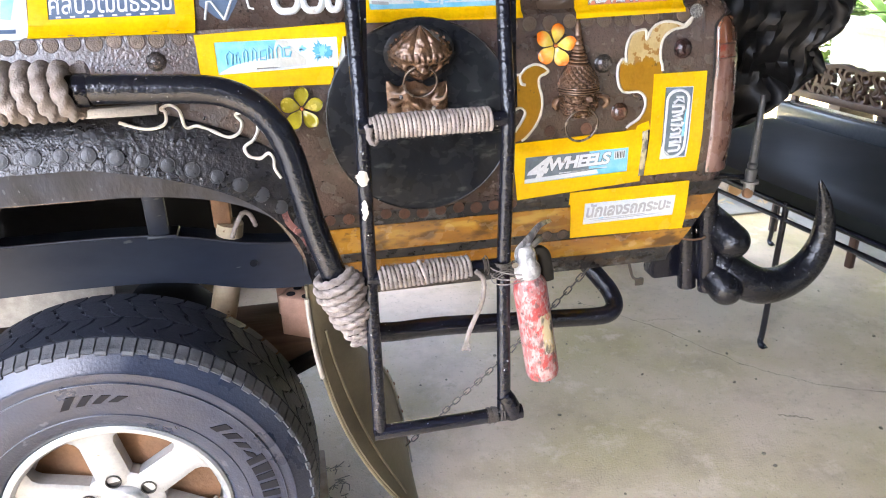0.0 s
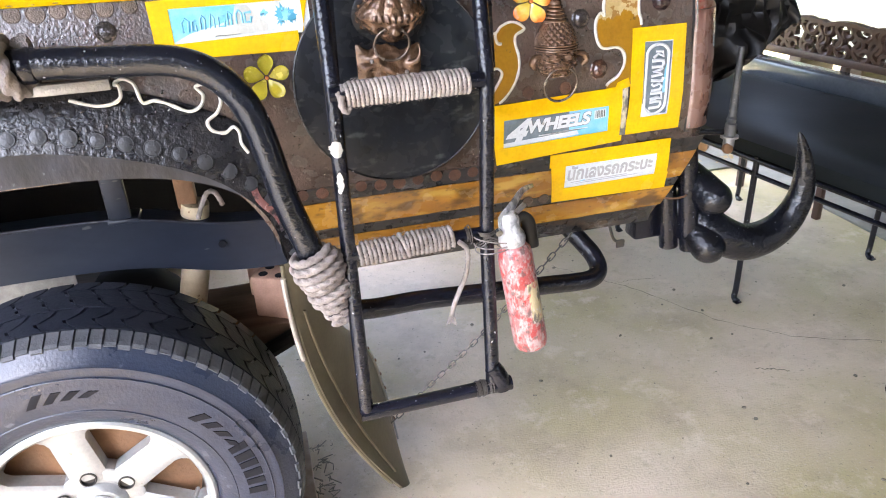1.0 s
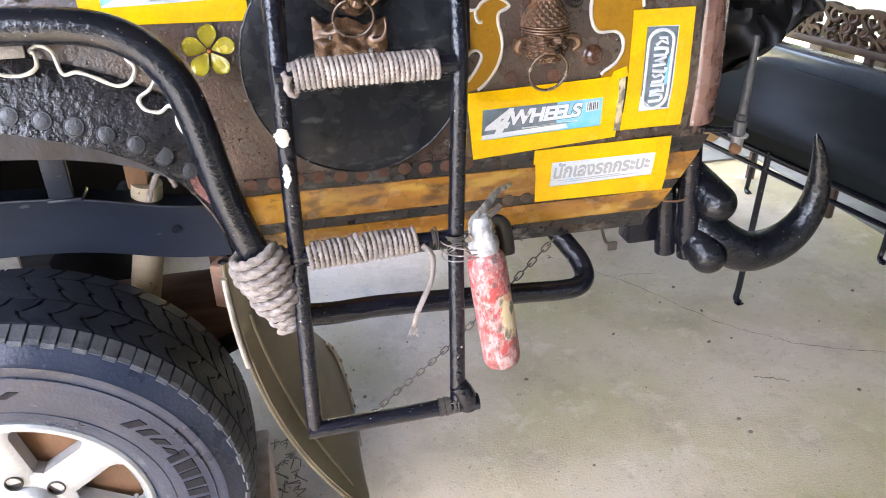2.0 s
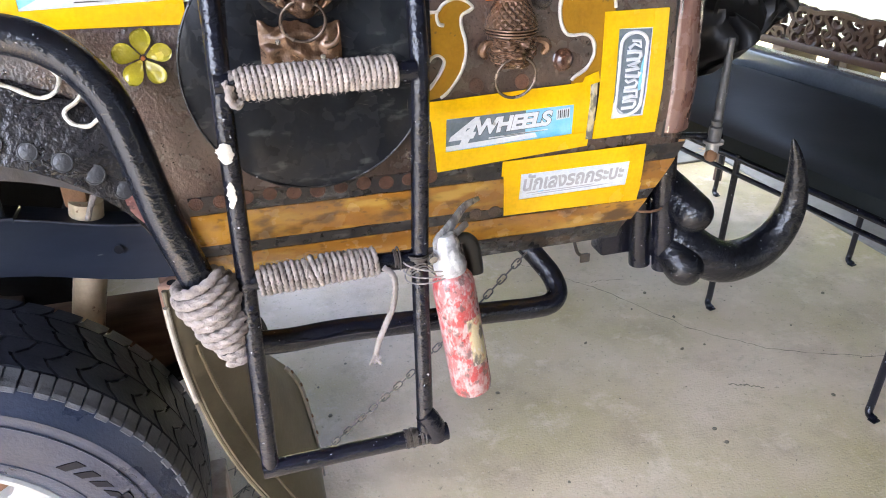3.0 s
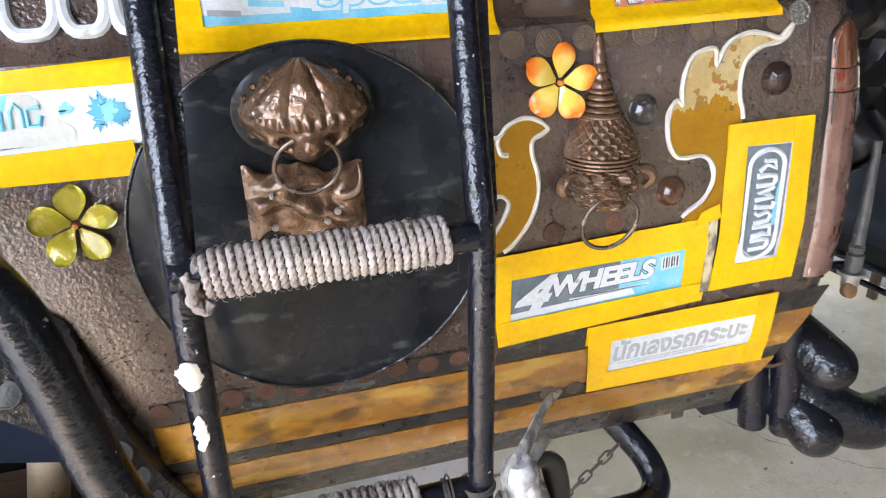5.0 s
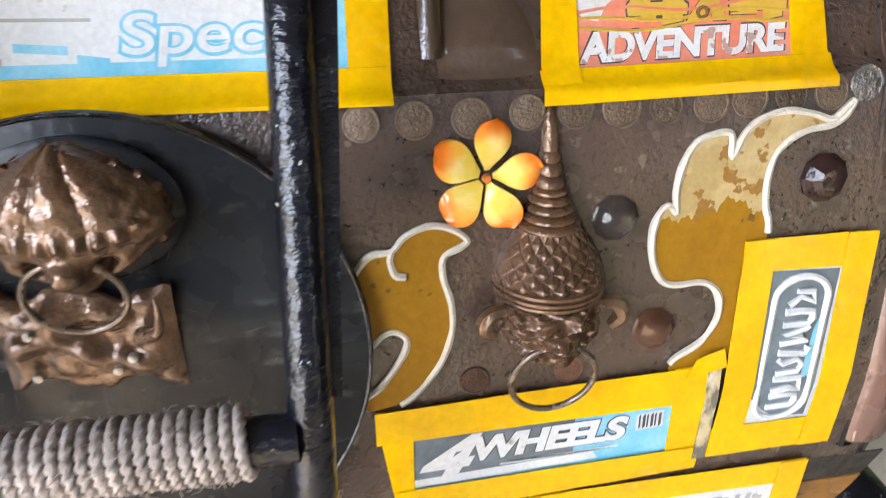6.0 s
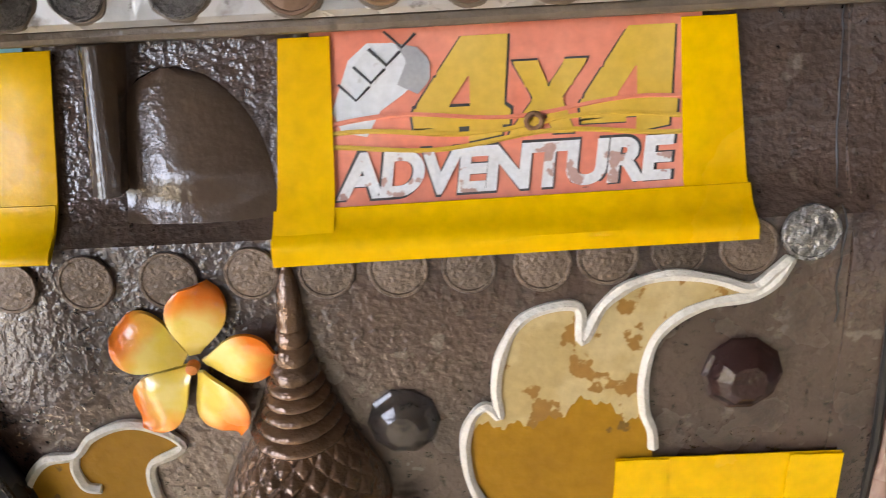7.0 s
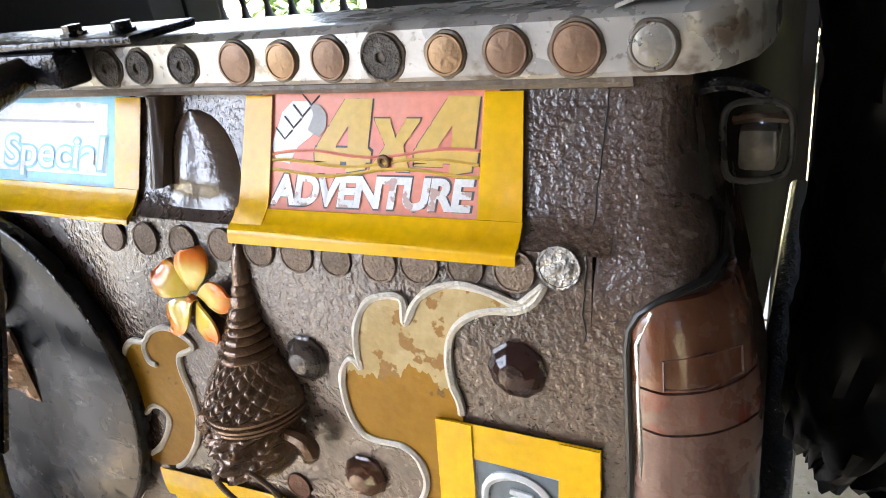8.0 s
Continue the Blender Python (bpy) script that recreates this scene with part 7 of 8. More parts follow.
# off-road title print beside the spired knocker
whl = sticker([(0.490, 1.0755), (0.7375, 1.0925), (0.734, 1.1966), (0.475, 1.189)], [(0.5025, 1.108), (0.709, 1.117), (0.7065, 1.1645), (0.5025, 1.160)], CYAN, "blue and white off-road title sticker framed with yellow tape")
WIN = [(0.5025, 1.108), (0.709, 1.117), (0.7065, 1.1645), (0.5025, 1.160)]
print_shape(whl, inner(WIN, 0.0, 0.62, 0.0, 1.0), SLATE, 0.0025, "print_ground", "dark speckled half of the print")
print_shape(whl, [inner(WIN, a, a, c, c)[0] for a, c in ((0.0, 0.0), (0.72, 0.02), (0.70, 0.20), (0.0, 0.16))], PAPER, 0.0027, "print_bar")
print_text(whl, "4", inner(WIN, 0.02, 0.26, 0.04, 0.96), PAPER, 0.0034, 0.04, 0.4)
print_text(whl, "WHEELS", inner(WIN, 0.22, 0.84, 0.36, 0.90), INK, 0.0031, 0.08, 0.2, 0.95, name="letter_edge")
print_text(whl, "WHEELS", inner(WIN, 0.225, 0.835, 0.38, 0.89), PAPER, 0.0035, 0.05, 0.2, 0.95)
print_shape(whl, inner(WIN, 0.865, 0.975, 0.52, 0.90), PAPER, 0.0032, "code_field")
for k in range(6):
    print_shape(whl, inner(WIN, 0.875 + 0.016 * k, 0.882 + 0.016 * k + 0.004 * (k % 2), 0.55, 0.87), INK, 0.0036, "bar")
print_shape(whl, inner(WIN, 0.33, 0.80, 0.22, 0.27), PAPER, 0.0033, "bar")

# upright print with an oval emblem
oval = sticker([(0.7455, 1.103), (0.8565, 1.104), (0.859, 1.297), (0.752, 1.2965)], [(0.7725, 1.133), (0.828, 1.135), (0.834, 1.2695), (0.777, 1.2715)], PAPER, "upright sticker with a white oval emblem, framed with yellow tape", "tblr")
WIN = [(0.7725, 1.133), (0.828, 1.135), (0.834, 1.2695), (0.777, 1.2715)]
print_shape(oval, [inner(WIN, a, a, c, c)[0] for a, c in ((0.02, 0.20), (0.25, 0.10), (0.5, 0.02), (0.98, 0.01), (0.99, 0.99), (0.01, 0.99))], SLATE, 0.0026, "print_ground", "dark speckled ground")
ring_pts = []
for cx, cy, a0 in ((0.5, 0.82, 0), (0.5, 0.16, 180)):
    for k in range(13):
        a = radians(a0 + 180 * k / 12)
        ring_pts.append(inner(WIN, cx + 0.39 * math.cos(a), 0, cy + 0.135 * math.sin(a), 0)[0])
bm = bmesh.new()
stroke(bm, ring_pts + ring_pts[:1], 0.0028, 0.0033)
part("oval_line", bm, PAPER, oval)
GLYPHS = (((0.30, 0.0), (0.66, 0.0), (0.72, 0.03), (0.70, 0.075), (0.52, 0.085), (0.30, 0.08)), ((0.30, 0.0), (0.70, 0.015), (0.60, 0.045), (0.34, 0.05), (0.66, 0.085), (0.70, 0.10)),
          ((0.32, 0.0), (0.64, 0.005), (0.70, 0.05), (0.60, 0.085), (0.40, 0.06), (0.32, 0.09)), ((0.30, 0.02), (0.70, 0.0), (0.74, 0.045)), ((0.30, 0.0), (0.55, 0.02), (0.72, 0.0), (0.70, 0.08), (0.30, 0.085)),
          ((0.34, 0.0), (0.50, 0.05), (0.70, 0.015), (0.66, 0.08), (0.42, 0.085)))
v = 0.115
for k, glyph in enumerate((0, 4, 2, 3, 1, 0, 5)):
    bm = bmesh.new()
    stroke(bm, [inner(WIN, a, a, v + c, v + c)[0] for a, c in GLYPHS[glyph]], 0.003, 0.0030 + 0.0005 * (k % 2))
    part("emblem_stroke", bm, PAPER, oval)
    v += 0.118 if glyph != 3 else 0.075
print_shape(oval, [inner(WIN, a, a, c, c)[0] for a, c in ((0.72, 0.30), (0.83, 0.30), (0.84, 0.70), (0.78, 0.62), (0.74, 0.44))], CYAN, 0.0029, "print_patch", "pale cyan worn patch")

# torn tape end between the two prints
bm = bmesh.new()
patch(bm, [(0.7325, 1.104), (0.7435, 1.104), (0.744, 1.196), (0.733, 1.192)], 0.0058, 0.0007, 4, 12, 0.0012, 4.0)
part("torn_tape", bm, WORNLABEL, oval, "torn speckled backing of the tape")
bm = bmesh.new()
patch(bm, [(0.715, 1.190), (0.748, 1.196), (0.744, 1.212), (0.722, 1.205)], 0.0066, 0.0007, 6, 6, 0.003, 9.0)
part("tape_curl", bm, TAPE, oval, "curled loose end of the tape")

# wide pale print at the sill
low_st = sticker([(0.6088, 0.9755), (0.8548, 0.972), (0.8455, 1.083), (0.5965, 1.080)], [(0.632, 1.0045), (0.8256, 1.008), (0.820, 1.0535), (0.628, 1.053)], PAPER, "white sticker with a grey printed title, framed with yellow tape", "tblr")
WIN = [(0.632, 1.0045), (0.8256, 1.008), (0.820, 1.0535), (0.628, 1.053)]
print_text(low_st, "นักเลงรถกระบะ", inner(WIN, 0.03, 0.97, 0.30, 0.97), GREYINK, 0.0029, 0.035, 0.18)
for k, c in enumerate((0.12, 0.2)):
    print_shape(low_st, inner(WIN, 0.06, 0.9 - 0.2 * k, c, c + 0.035), GREYINK, 0.0028, "small_bar")
print_shape(low_st, inner(WIN, 0.17, 0.22, 0.2, 0.28), CYAN, 0.0031, "small_bar")

# tape round the pale blue print near the guard tube
blue = sticker([(-0.0515, 1.319), (0.164, 1.3155), (0.190, 1.4125), (-0.055, 1.404)], [(-0.0235, 1.340), (0.174, 1.3455), (0.174, 1.391), (-0.0255, 1.3915)], PAPER, "torn white and cyan sticker framed with yellow tape")
WIN = [(-0.0235, 1.340), (0.174, 1.3455), (0.174, 1.391), (-0.0255, 1.3915)]
print_shape(blue, [inner(WIN, a, a, c, c)[0] for a, c in ((0.0, 0.05), (0.12, 0.25), (0.42, 0.5), (0.55, 0.9), (0.5, 1.0), (0.0, 1.0))], CYAN, 0.0027, "print_ground", "faded cyan corner")
rnd = random.Random(15)
for k in range(8):
    u0, w, lift = 0.08 + 0.068 * k, rnd.uniform(0.034, 0.055), 0.018 * k
    pts = [(u0, 0.30 + lift), (u0 + rnd.uniform(0.0, 0.012), 0.58 + lift), (u0 + w * rnd.uniform(0.3, 0.6), 0.70 + lift), (u0 + w, 0.60 + lift), (u0 + w * rnd.uniform(0.7, 1.0), 0.30 + lift)]
    if k % 3 == 1:
        pts = [pts[3], pts[1], pts[0], pts[4], (u0 + w, 0.46 + lift)]
    bm = bmesh.new()
    stroke(bm, [inner(WIN, a, a, c, c)[0] for a, c in pts], 0.0032, rnd.uniform(0.0015, 0.0024))
    part("title_bar", bm, CYAN, blue)
for cx, cz, size, mat in ((0.855, 0.50, 1.0, TEAL), (0.70, 0.66, 0.42, CYAN), (0.875, 0.55, 0.62, CYAN), (0.93, 0.42, 0.3, TEAL)):
    ring = []
    for j in range(44):
        a = j / 44 * 2 * math.pi
        r = size * (0.7 + 0.5 * noise.noise(Vector((math.cos(a) * 1.6, math.sin(a) * 1.6, size * 9))) + (0.22 if j % 3 == 0 else -0.12))
        ring.append(inner(WIN, cx + 0.092 * r * math.cos(a), 0, cz + 0.40 * r * math.sin(a), 0)[0])
    print_shape(blue, ring, mat, 0.0031 if mat is TEAL else 0.0034, "blot", "ragged cyan blot")
print_shape(blue, [inner(WIN, a, a, c, c)[0] for a, c in ((0.3, 0.06), (0.72, 0.08), (0.73, 0.3), (0.66, 0.55), (0.58, 0.97), (0.5, 0.98), (0.46, 0.55), (0.36, 0.3))], AGED, 0.0029, "torn_patch", "torn yellowed paper")

# navy print with white lettering
art = sticker([(-0.304, 1.4105), (-0.052, 1.4075), (-0.049, 1.490), (-0.30, 1.490)], [(-0.274, 1.4355), (-0.082, 1.4355), (-0.08, 1.489), (-0.272, 1.489)], NAVY, "navy sticker with white lettering, framed with yellow tape", "rlb")
WIN = [(-0.274, 1.4355), (-0.082, 1.4355), (-0.08, 1.489), (-0.272, 1.489)]
print_text(art, "ศิลปวัฒนธรรม", inner(WIN, 0.01, 0.98, 0.12, 0.72), PAPER, 0.003, 0.01)
for k in range(8):
    print_shape(art, inner(WIN, 0.06 + 0.11 * k, 0.10 + 0.11 * k, 0.02, 0.07), PAPER, 0.003, "bar")
more = sticker([(-0.56, 1.4135), (-0.315, 1.4115), (-0.313, 1.490), (-0.56, 1.490)], [(-0.535, 1.416), (-0.318, 1.4145), (-0.316, 1.489), (-0.535, 1.489)], PAPER, "white and blue printed sticker beside the navy one", "l")
WIN = [(-0.535, 1.416), (-0.318, 1.4145), (-0.316, 1.489), (-0.535, 1.489)]
print_shape(more, inner(WIN, 0.0, 0.98, 0.04, 0.16), NAVY, 0.003, "bar")
print_shape(more, [inner(WIN, a, a, c, c)[0] for a, c in ((0.88, 0.3), (0.95, 0.3), (1.0, 0.9), (0.9, 0.9))], CYAN, 0.003, "bar")
# torn letters on bare paint
torn = thing("torn_lettering", (0.07, 1.317, 1.42), "torn remains of a large blue and white sticker", "sticker")
print_shape(torn, [(-0.043, 1.447), (-0.03, 1.437), (-0.015, 1.425), (0.0, 1.422), (0.018, 1.45), (0.024, 1.488), (-0.04, 1.488)], NAVY, 0.0015, "torn_patch", "torn navy patch")
for pts in (((-0.036, 1.425), (-0.03, 1.452), (-0.024, 1.452), (-0.005, 1.424)), ((-0.005, 1.424), (0.012, 1.46), (0.022, 1.486)), ((0.03, 1.47), (0.036, 1.44), (0.044, 1.438))):
    bm = bmesh.new()
    stroke(bm, pts, 0.0022, 0.0022)
    part("torn_stroke", bm, PAPER, torn)
for a, b in ((0.078, 0.118), (0.124, 0.158), (0.165, 0.186)):
    bm = bmesh.new()
    tube(bm, [on_side(p[0], p[1], 0.002) for p in rounded([(a, 1.432), (b, 1.432), (b, 1.486), (a, 1.486)], 5, 0.35)], 0.0062, seg=8, closed=True)
    part("fat_letter", bm, PAPER, torn, "fat rounded white letter shape")


# ---- bricks and timber under the chassis ----
def brick_at(m):
    bm = bmesh.new()
    box(bm, (-0.053, -0.036, -0.045), (0.053, 0.036, 0.045), 0.004)
    ob = single("brick", bm, BRICK, "hollow red brick stacked under the chassis", "brick", group="support bricks", smooth=False)
    ob.matrix_world = m
    for k in range(2):
        for j in range(2):
            h = bmesh.new()
            lathe(h, [(0.011, 0.0), (0.011, 0.0015), (0.0085, 0.002), (0.0085, 0.0005), (0.0, 0.0005)], 12,
                  Matrix.Translation((-0.053 - 0.0005, -0.017 + 0.034 * k, -0.021 + 0.042 * j)) @ Matrix.Rotation(radians(-90), 4, "Y"))
            d = new("brick_hole", mesh_of("brick_hole", h, MARK))
            d.parent = ob
    for k in range(3):
        for j in range(2):
            h = bmesh.new()
            lathe(h, [(0.0135, 0.0), (0.0135, 0.0015), (0.0115, 0.002), (0.0105, 0.0006), (0.0, 0.0006)], 14,
                  Matrix.Translation((-0.033 + 0.033 * k, -0.018 + 0.036 * j, 0.045 + 0.0005)))
            d = new("brick_hole", mesh_of("brick_hole", h, MARK))
            d.parent = ob
    return ob


brick_at(pose(0.062, 1.645, 0.638 + 0.054, 0, 90, -30))
brick_at(pose(0.05, 1.76, 0.638 + 0.054, 0, 90, -22))
bm = bmesh.new()
box(bm, (-0.30, 1.585, 0.57), (0.17, 1.82, 0.638), 0.006, None)
single("timber_block", bm, TIMBER, "old sawn timber lying under the brick support", "timber")
for k in range(4):
    bm = bmesh.new()
    box(bm, (-0.28, 1.60, 0.142 * k + 0.001), (-0.10, 1.74, 0.142 * (k + 1)), 0.005)
    single("concrete_block", bm, CONCRETE, "grey concrete block stacked under the timber", "block", group="support blocks")
bm = bmesh.new()
box(bm, (-0.52, 1.27, 0.0), (-0.16, 1.46, 0.09), 0.006)
single("wheel_block", bm, TIMBER, "low timber block under the tyre", "timber")
bm = bmesh.new()
box(bm, (0.04, 1.33, 0.0), (0.075, 1.60, 0.30), 0.004)
single("board_offcut", bm, PALEBOARD, "pale board standing on the floor behind the tyre", "board")

# Planks added to fill the space under the truck with dark.
rnd = random.Random(52)
for k in range(9):
    bm = bmesh.new()
    z = 0.001 + 0.066 * k
    box(bm, (-1.25 + rnd.uniform(-0.04, 0.04), 1.92 + rnd.uniform(-0.02, 0.02), z), (-0.30 + rnd.uniform(-0.04, 0.03), 2.16 + rnd.uniform(-0.02, 0.02), z + 0.0645), 0.004)
    single("plank", bm, DARKTIMBER, "old plank in a stack added to darken the space under the truck", "plank", group="plank stack", smooth=False)

# Boards added to block light that comes through under the truck.
for k in range(11):
    bm = bmesh.new()
    box(bm, (-1.6 + 0.118 * k, 2.24 + rnd.uniform(-0.006, 0.006), 0.0), (-1.6 + 0.118 * k + 0.114, 2.265, 0.44 + rnd.uniform(-0.05, 0.02)), 0.003)
    single("added_old_board", bm, DARKTIMBER, "darkened old board added under the truck to block light", "board", group="standing boards", smooth=False)

# ---- bench with a carved wooden back ----
BT = Matrix.Translation((1.93, 1.56, 0)) @ Matrix.Rotation(radians(9), 4, "Z")
bench = thing("bench", (2.2, 2.0, 0.0), "black vinyl bench on thin black steel legs", "bench")


def bench_part(name, bm, mat, label=""):
    bmesh.ops.transform(bm, matrix=BT, verts=bm.verts)
    return part(name, bm, mat, bench, label)


bm = bmesh.new()


def seat_face(u, v):
    x = 0.0 + 0.74 * u
    y = -0.75 + 2.3 * v
    puff = 0.03 * (1 - (2 * u - 1) ** 8) * (1 - (2 * v - 1) ** 12)
    return (x, y, 0.645 + puff + 0.003 * noise.noise(Vector((x * 3, y * 3, 0))))


sheet(bm, seat_face, 24, 40, lambda u, v: Vector((0, 0, -0.05)))
bench_part("seat", bm, VINYL, "padded black vinyl seat")
bm = bmesh.new()
box(bm, (0.745, -0.75, 0.63), (0.858, 1.55, 0.728), 0.02)
bench_part("seat_rail", bm, PIPING, "glossy rear edge of the seat, sky sheen put into its colour")
for y in (-0.72, 0.0, 0.68, 1.45):
    for x in (0.0, 0.76):
        bm = bmesh.new()
        tube(bm, curve_points([(x, y, 0.60), (x - 0.004, y, 0.3), (x - 0.006, y, 0.06), (x - 0.016, y - 0.006, 0.012), (x - 0.02, y - 0.03, 0.005)], 5), 0.0115, seg=10)
        box(bm, (x - 0.036, y - 0.042, 0.0), (x - 0.008, y - 0.018, 0.006), 0.002)
        bench_part("leg", bm, BLACK)
for x in (0.0, 0.76):
    bm = bmesh.new()
    tube(bm, [(x, -0.75, 0.585), (x, 1.5, 0.585)], 0.012, seg=10)
    bench_part("frame_bar", bm, BLACK)
bm = bmesh.new()
tube(bm, [(0.0, -0.75, 0.53), (0.0, 1.5, 0.53)], 0.009, seg=10)
bench_part("stretcher", bm, BLACK)

back = thing("carved_back", (2.8, 2.2, 0.0), "openwork carved brown wooden panel behind the bench", "carved panel")
bm = bmesh.new()
rnd = random.Random(21)
# frame and scrollwork between two rails
for y0, y1 in ((-0.8, 1.6),):
    box(bm, (0.86, y0, 0.74), (0.90, y1, 0.775), 0.006)
    sheet(bm, lambda u, v: (0.86, y0 + (y1 - y0) * u, 0.897 + 0.018 * v + 0.014 * abs(math.sin(u * 34)) + 0.006 * noise.noise(Vector((u * 60, 0, 0)))), 120, 1, (0.035, 0, 0))
bmesh.ops.transform(bm, matrix=BT, verts=bm.verts)
part("frame", bm, CARVED, back)
for i in range(26):
    y = -0.76 + i * 0.092
    bm = bmesh.new()
    for k in range(3):
        c = (0.88, y + rnd.uniform(-0.012, 0.012) + (k % 2) * 0.03, 0.795 + 0.045 * k)
        r = 0.022 + 0.006 * rnd.random()
        tube(bm, [(c[0], c[1] + r * (1 - 0.012 * q) * math.cos(q * 0.45 + i), c[2] + r * (1 - 0.012 * q) * math.sin(q * 0.45 + i)) for q in range(13)], 0.0165, seg=7)
    tube(bm, curve_points([(0.88, y + 0.02, 0.775), (0.88, y + 0.055, 0.81), (0.88, y + 0.03, 0.85), (0.88, y + 0.06, 0.89), (0.88, y + 0.05, 0.91)], 4), 0.0165, seg=7)
    bmesh.ops.transform(bm, matrix=BT, verts=bm.verts)
    part("scroll", bm, CARVED, back)
for y in (-0.75, -0.15, 0.45, 1.05, 1.55):
    bm = bmesh.new()
    box(bm, (0.865, y, 0.0), (0.895, y + 0.035, 0.74), 0.004)
    bmesh.ops.transform(bm, matrix=BT, verts=bm.verts)
    part("post", bm, CARVED, back)

# ---- black sheet hung behind the tailgate ----
cover = thing("plastic_cover", (1.12, 1.62, 1.06), "creased black plastic cover bundled at the tailgate", "cover")
EDGE = [(1.05, 1.06), (1.09, 1.12), (1.145, 1.215), (1.19, 1.262), (1.24, 1.303), (1.265, 1.295), (1.29, 1.284), (1.33, 1.31), (1.375, 1.345), (1.45, 1.36), (1.95, 1.34)]


def cover_right(z):
    for (a, xa), (b, xb) in zip(EDGE, EDGE[1:]):
        if z <= b:
            return xa + (xb - xa) * max(0.0, z - a) / (b - a)
    return EDGE[-1][1]


def cover_face(u, v):
    a = radians(-170 + 360 * u)
    z = 1.052 + 0.85 * v
    c, d = math.cos(a), math.sin(a)
    left, right = 0.957, cover_right(z)
    mid, half = (left + right) / 2, (right - left) / 2
    q = Vector((c * 1.5, d * 1.5, v * 4.2))
    fold = 0.075 * (abs(noise.noise(q)) - 0.2) + 0.045 * abs(noise.noise(q * 2.1 + Vector((5, 0, 0))))
    fold += 0.030 * abs(noise.noise(q * 4.3 + Vector((1, 8, 2)))) + 0.014 * abs(noise.noise(q * 8.5 + Vector((3, 1, 4))))
    lift = 0.045 * max(0.0, c) * (1 - v) ** 6
    deep = 0.045 + 0.13 * min(1.0, (half / 0.19)) ** 2
    return Vector((mid + half * (abs(c) ** 0.8 * (1 if c > 0 else -1)) + fold * 0.3 * c, 1.62 + (deep + fold) * d, z + lift))


bm = bmesh.new()
nu, nv = 110, 60
rows = [[bm.verts.new(cover_face(i / nu, j / nv)) for i in range(nu)] for j in range(nv + 1)]
for j in range(nv):
    for i in range(nu):
        bm.faces.new((rows[j][i], rows[j][(i + 1) % nu], rows[j + 1][(i + 1) % nu], rows[j + 1][i]))
bm.faces.new(rows[0][::-1])
bm.faces.new(rows[-1])
part("sheet", bm, SHEET, cover, "creased glossy black plastic")
for k, (u0, z0, u1, z1) in enumerate(((0.27, 1.40, 0.39, 1.22), (0.20, 1.24, 0.27, 1.10), (0.34, 1.52, 0.42, 1.36))):
    bm = bmesh.new()

    def flap_fold(u, v):
        t = u
        p = cover_face(u0 + (u1 - u0) * t + 0.012 * math.sin(t * 5 + k), (z0 + (z1 - z0) * t - 1.052) / 0.85)
        w = 0.030 * math.sin(math.pi * (0.08 + 0.84 * t))
        return p + Vector((w * (2 * v - 1) * 0.8, -0.004 - 0.016 * (1 - (2 * v - 1) ** 2), w * (2 * v - 1) * 0.5))
    sheet(bm, flap_fold, 16, 6, (0, 0.004, 0))
    part("fold", bm, SHEET, cover)

# ---- outside ----
bm = bmesh.new()
tube(bm, [(2.55, 3.62, 0.12), (2.62, 4.2, 0.12)], 0.05, seg=14)
log_ob = single("log", bm, BARK, "sawn log lying by the shed edge", "log", group="logs")
bm = bmesh.new()
lathe(bm, [(0.05, 0.0), (0.049, 0.004), (0.0, 0.005)], 16, Matrix.Translation((2.55, 3.62, 0.12)) @ Matrix.Rotation(radians(90), 4, "X"))
sawn = new("sawn_face", mesh_of("sawn_face", bm, LOGEND))
sawn.parent = log_ob
rnd = random.Random(77)
for k in range(9):
    bm = bmesh.new()
    p = Vector((3.0 + 0.12 * k, 2.2 + 0.22 * (k % 5) + rnd.uniform(-0.1, 0.1), 0.04))
    d = Vector((rnd.uniform(-0.3, 0.3), rnd.uniform(0.4, 0.8), rnd.uniform(0, 0.04)))
    tube(bm, [p, p + d * 0.5, p + d], 0.022 + 0.012 * rnd.random(), seg=9)
    single("log", bm, BARK, "rough log in the debris beside the shed", "log", group="logs")
# fallen leaves
bm = bmesh.new()
for k in range(1500):
    x, y = rnd.uniform(2.2, 5.2), rnd.uniform(1.0, 6.0)
    if x < 3.0 and y < 3.5 or x < 3.4 and y < 2.2:
        continue
    r, a, s = rnd.uniform(0.02, 0.05), rnd.uniform(0, 6.28), rnd.uniform(0.3, 0.6)
    z = 0.03 + rnd.uniform(0, 0.05)
    q = [Vector((r * math.cos(a + t) * (1 if i % 2 == 0 else s), r * math.sin(a + t) * (1 if i % 2 == 0 else s), rnd.uniform(-0.01, 0.015))) for i, t in enumerate((0, 1.57, 3.14, 4.71))]
    bm.faces.new([bm.verts.new(Vector((x, y, z)) + v) for v in q])
single("fallen_leaves", bm, DRYLEAF, "dry fallen leaves and twigs on the soil", "leaves", "stuff", smooth=False)


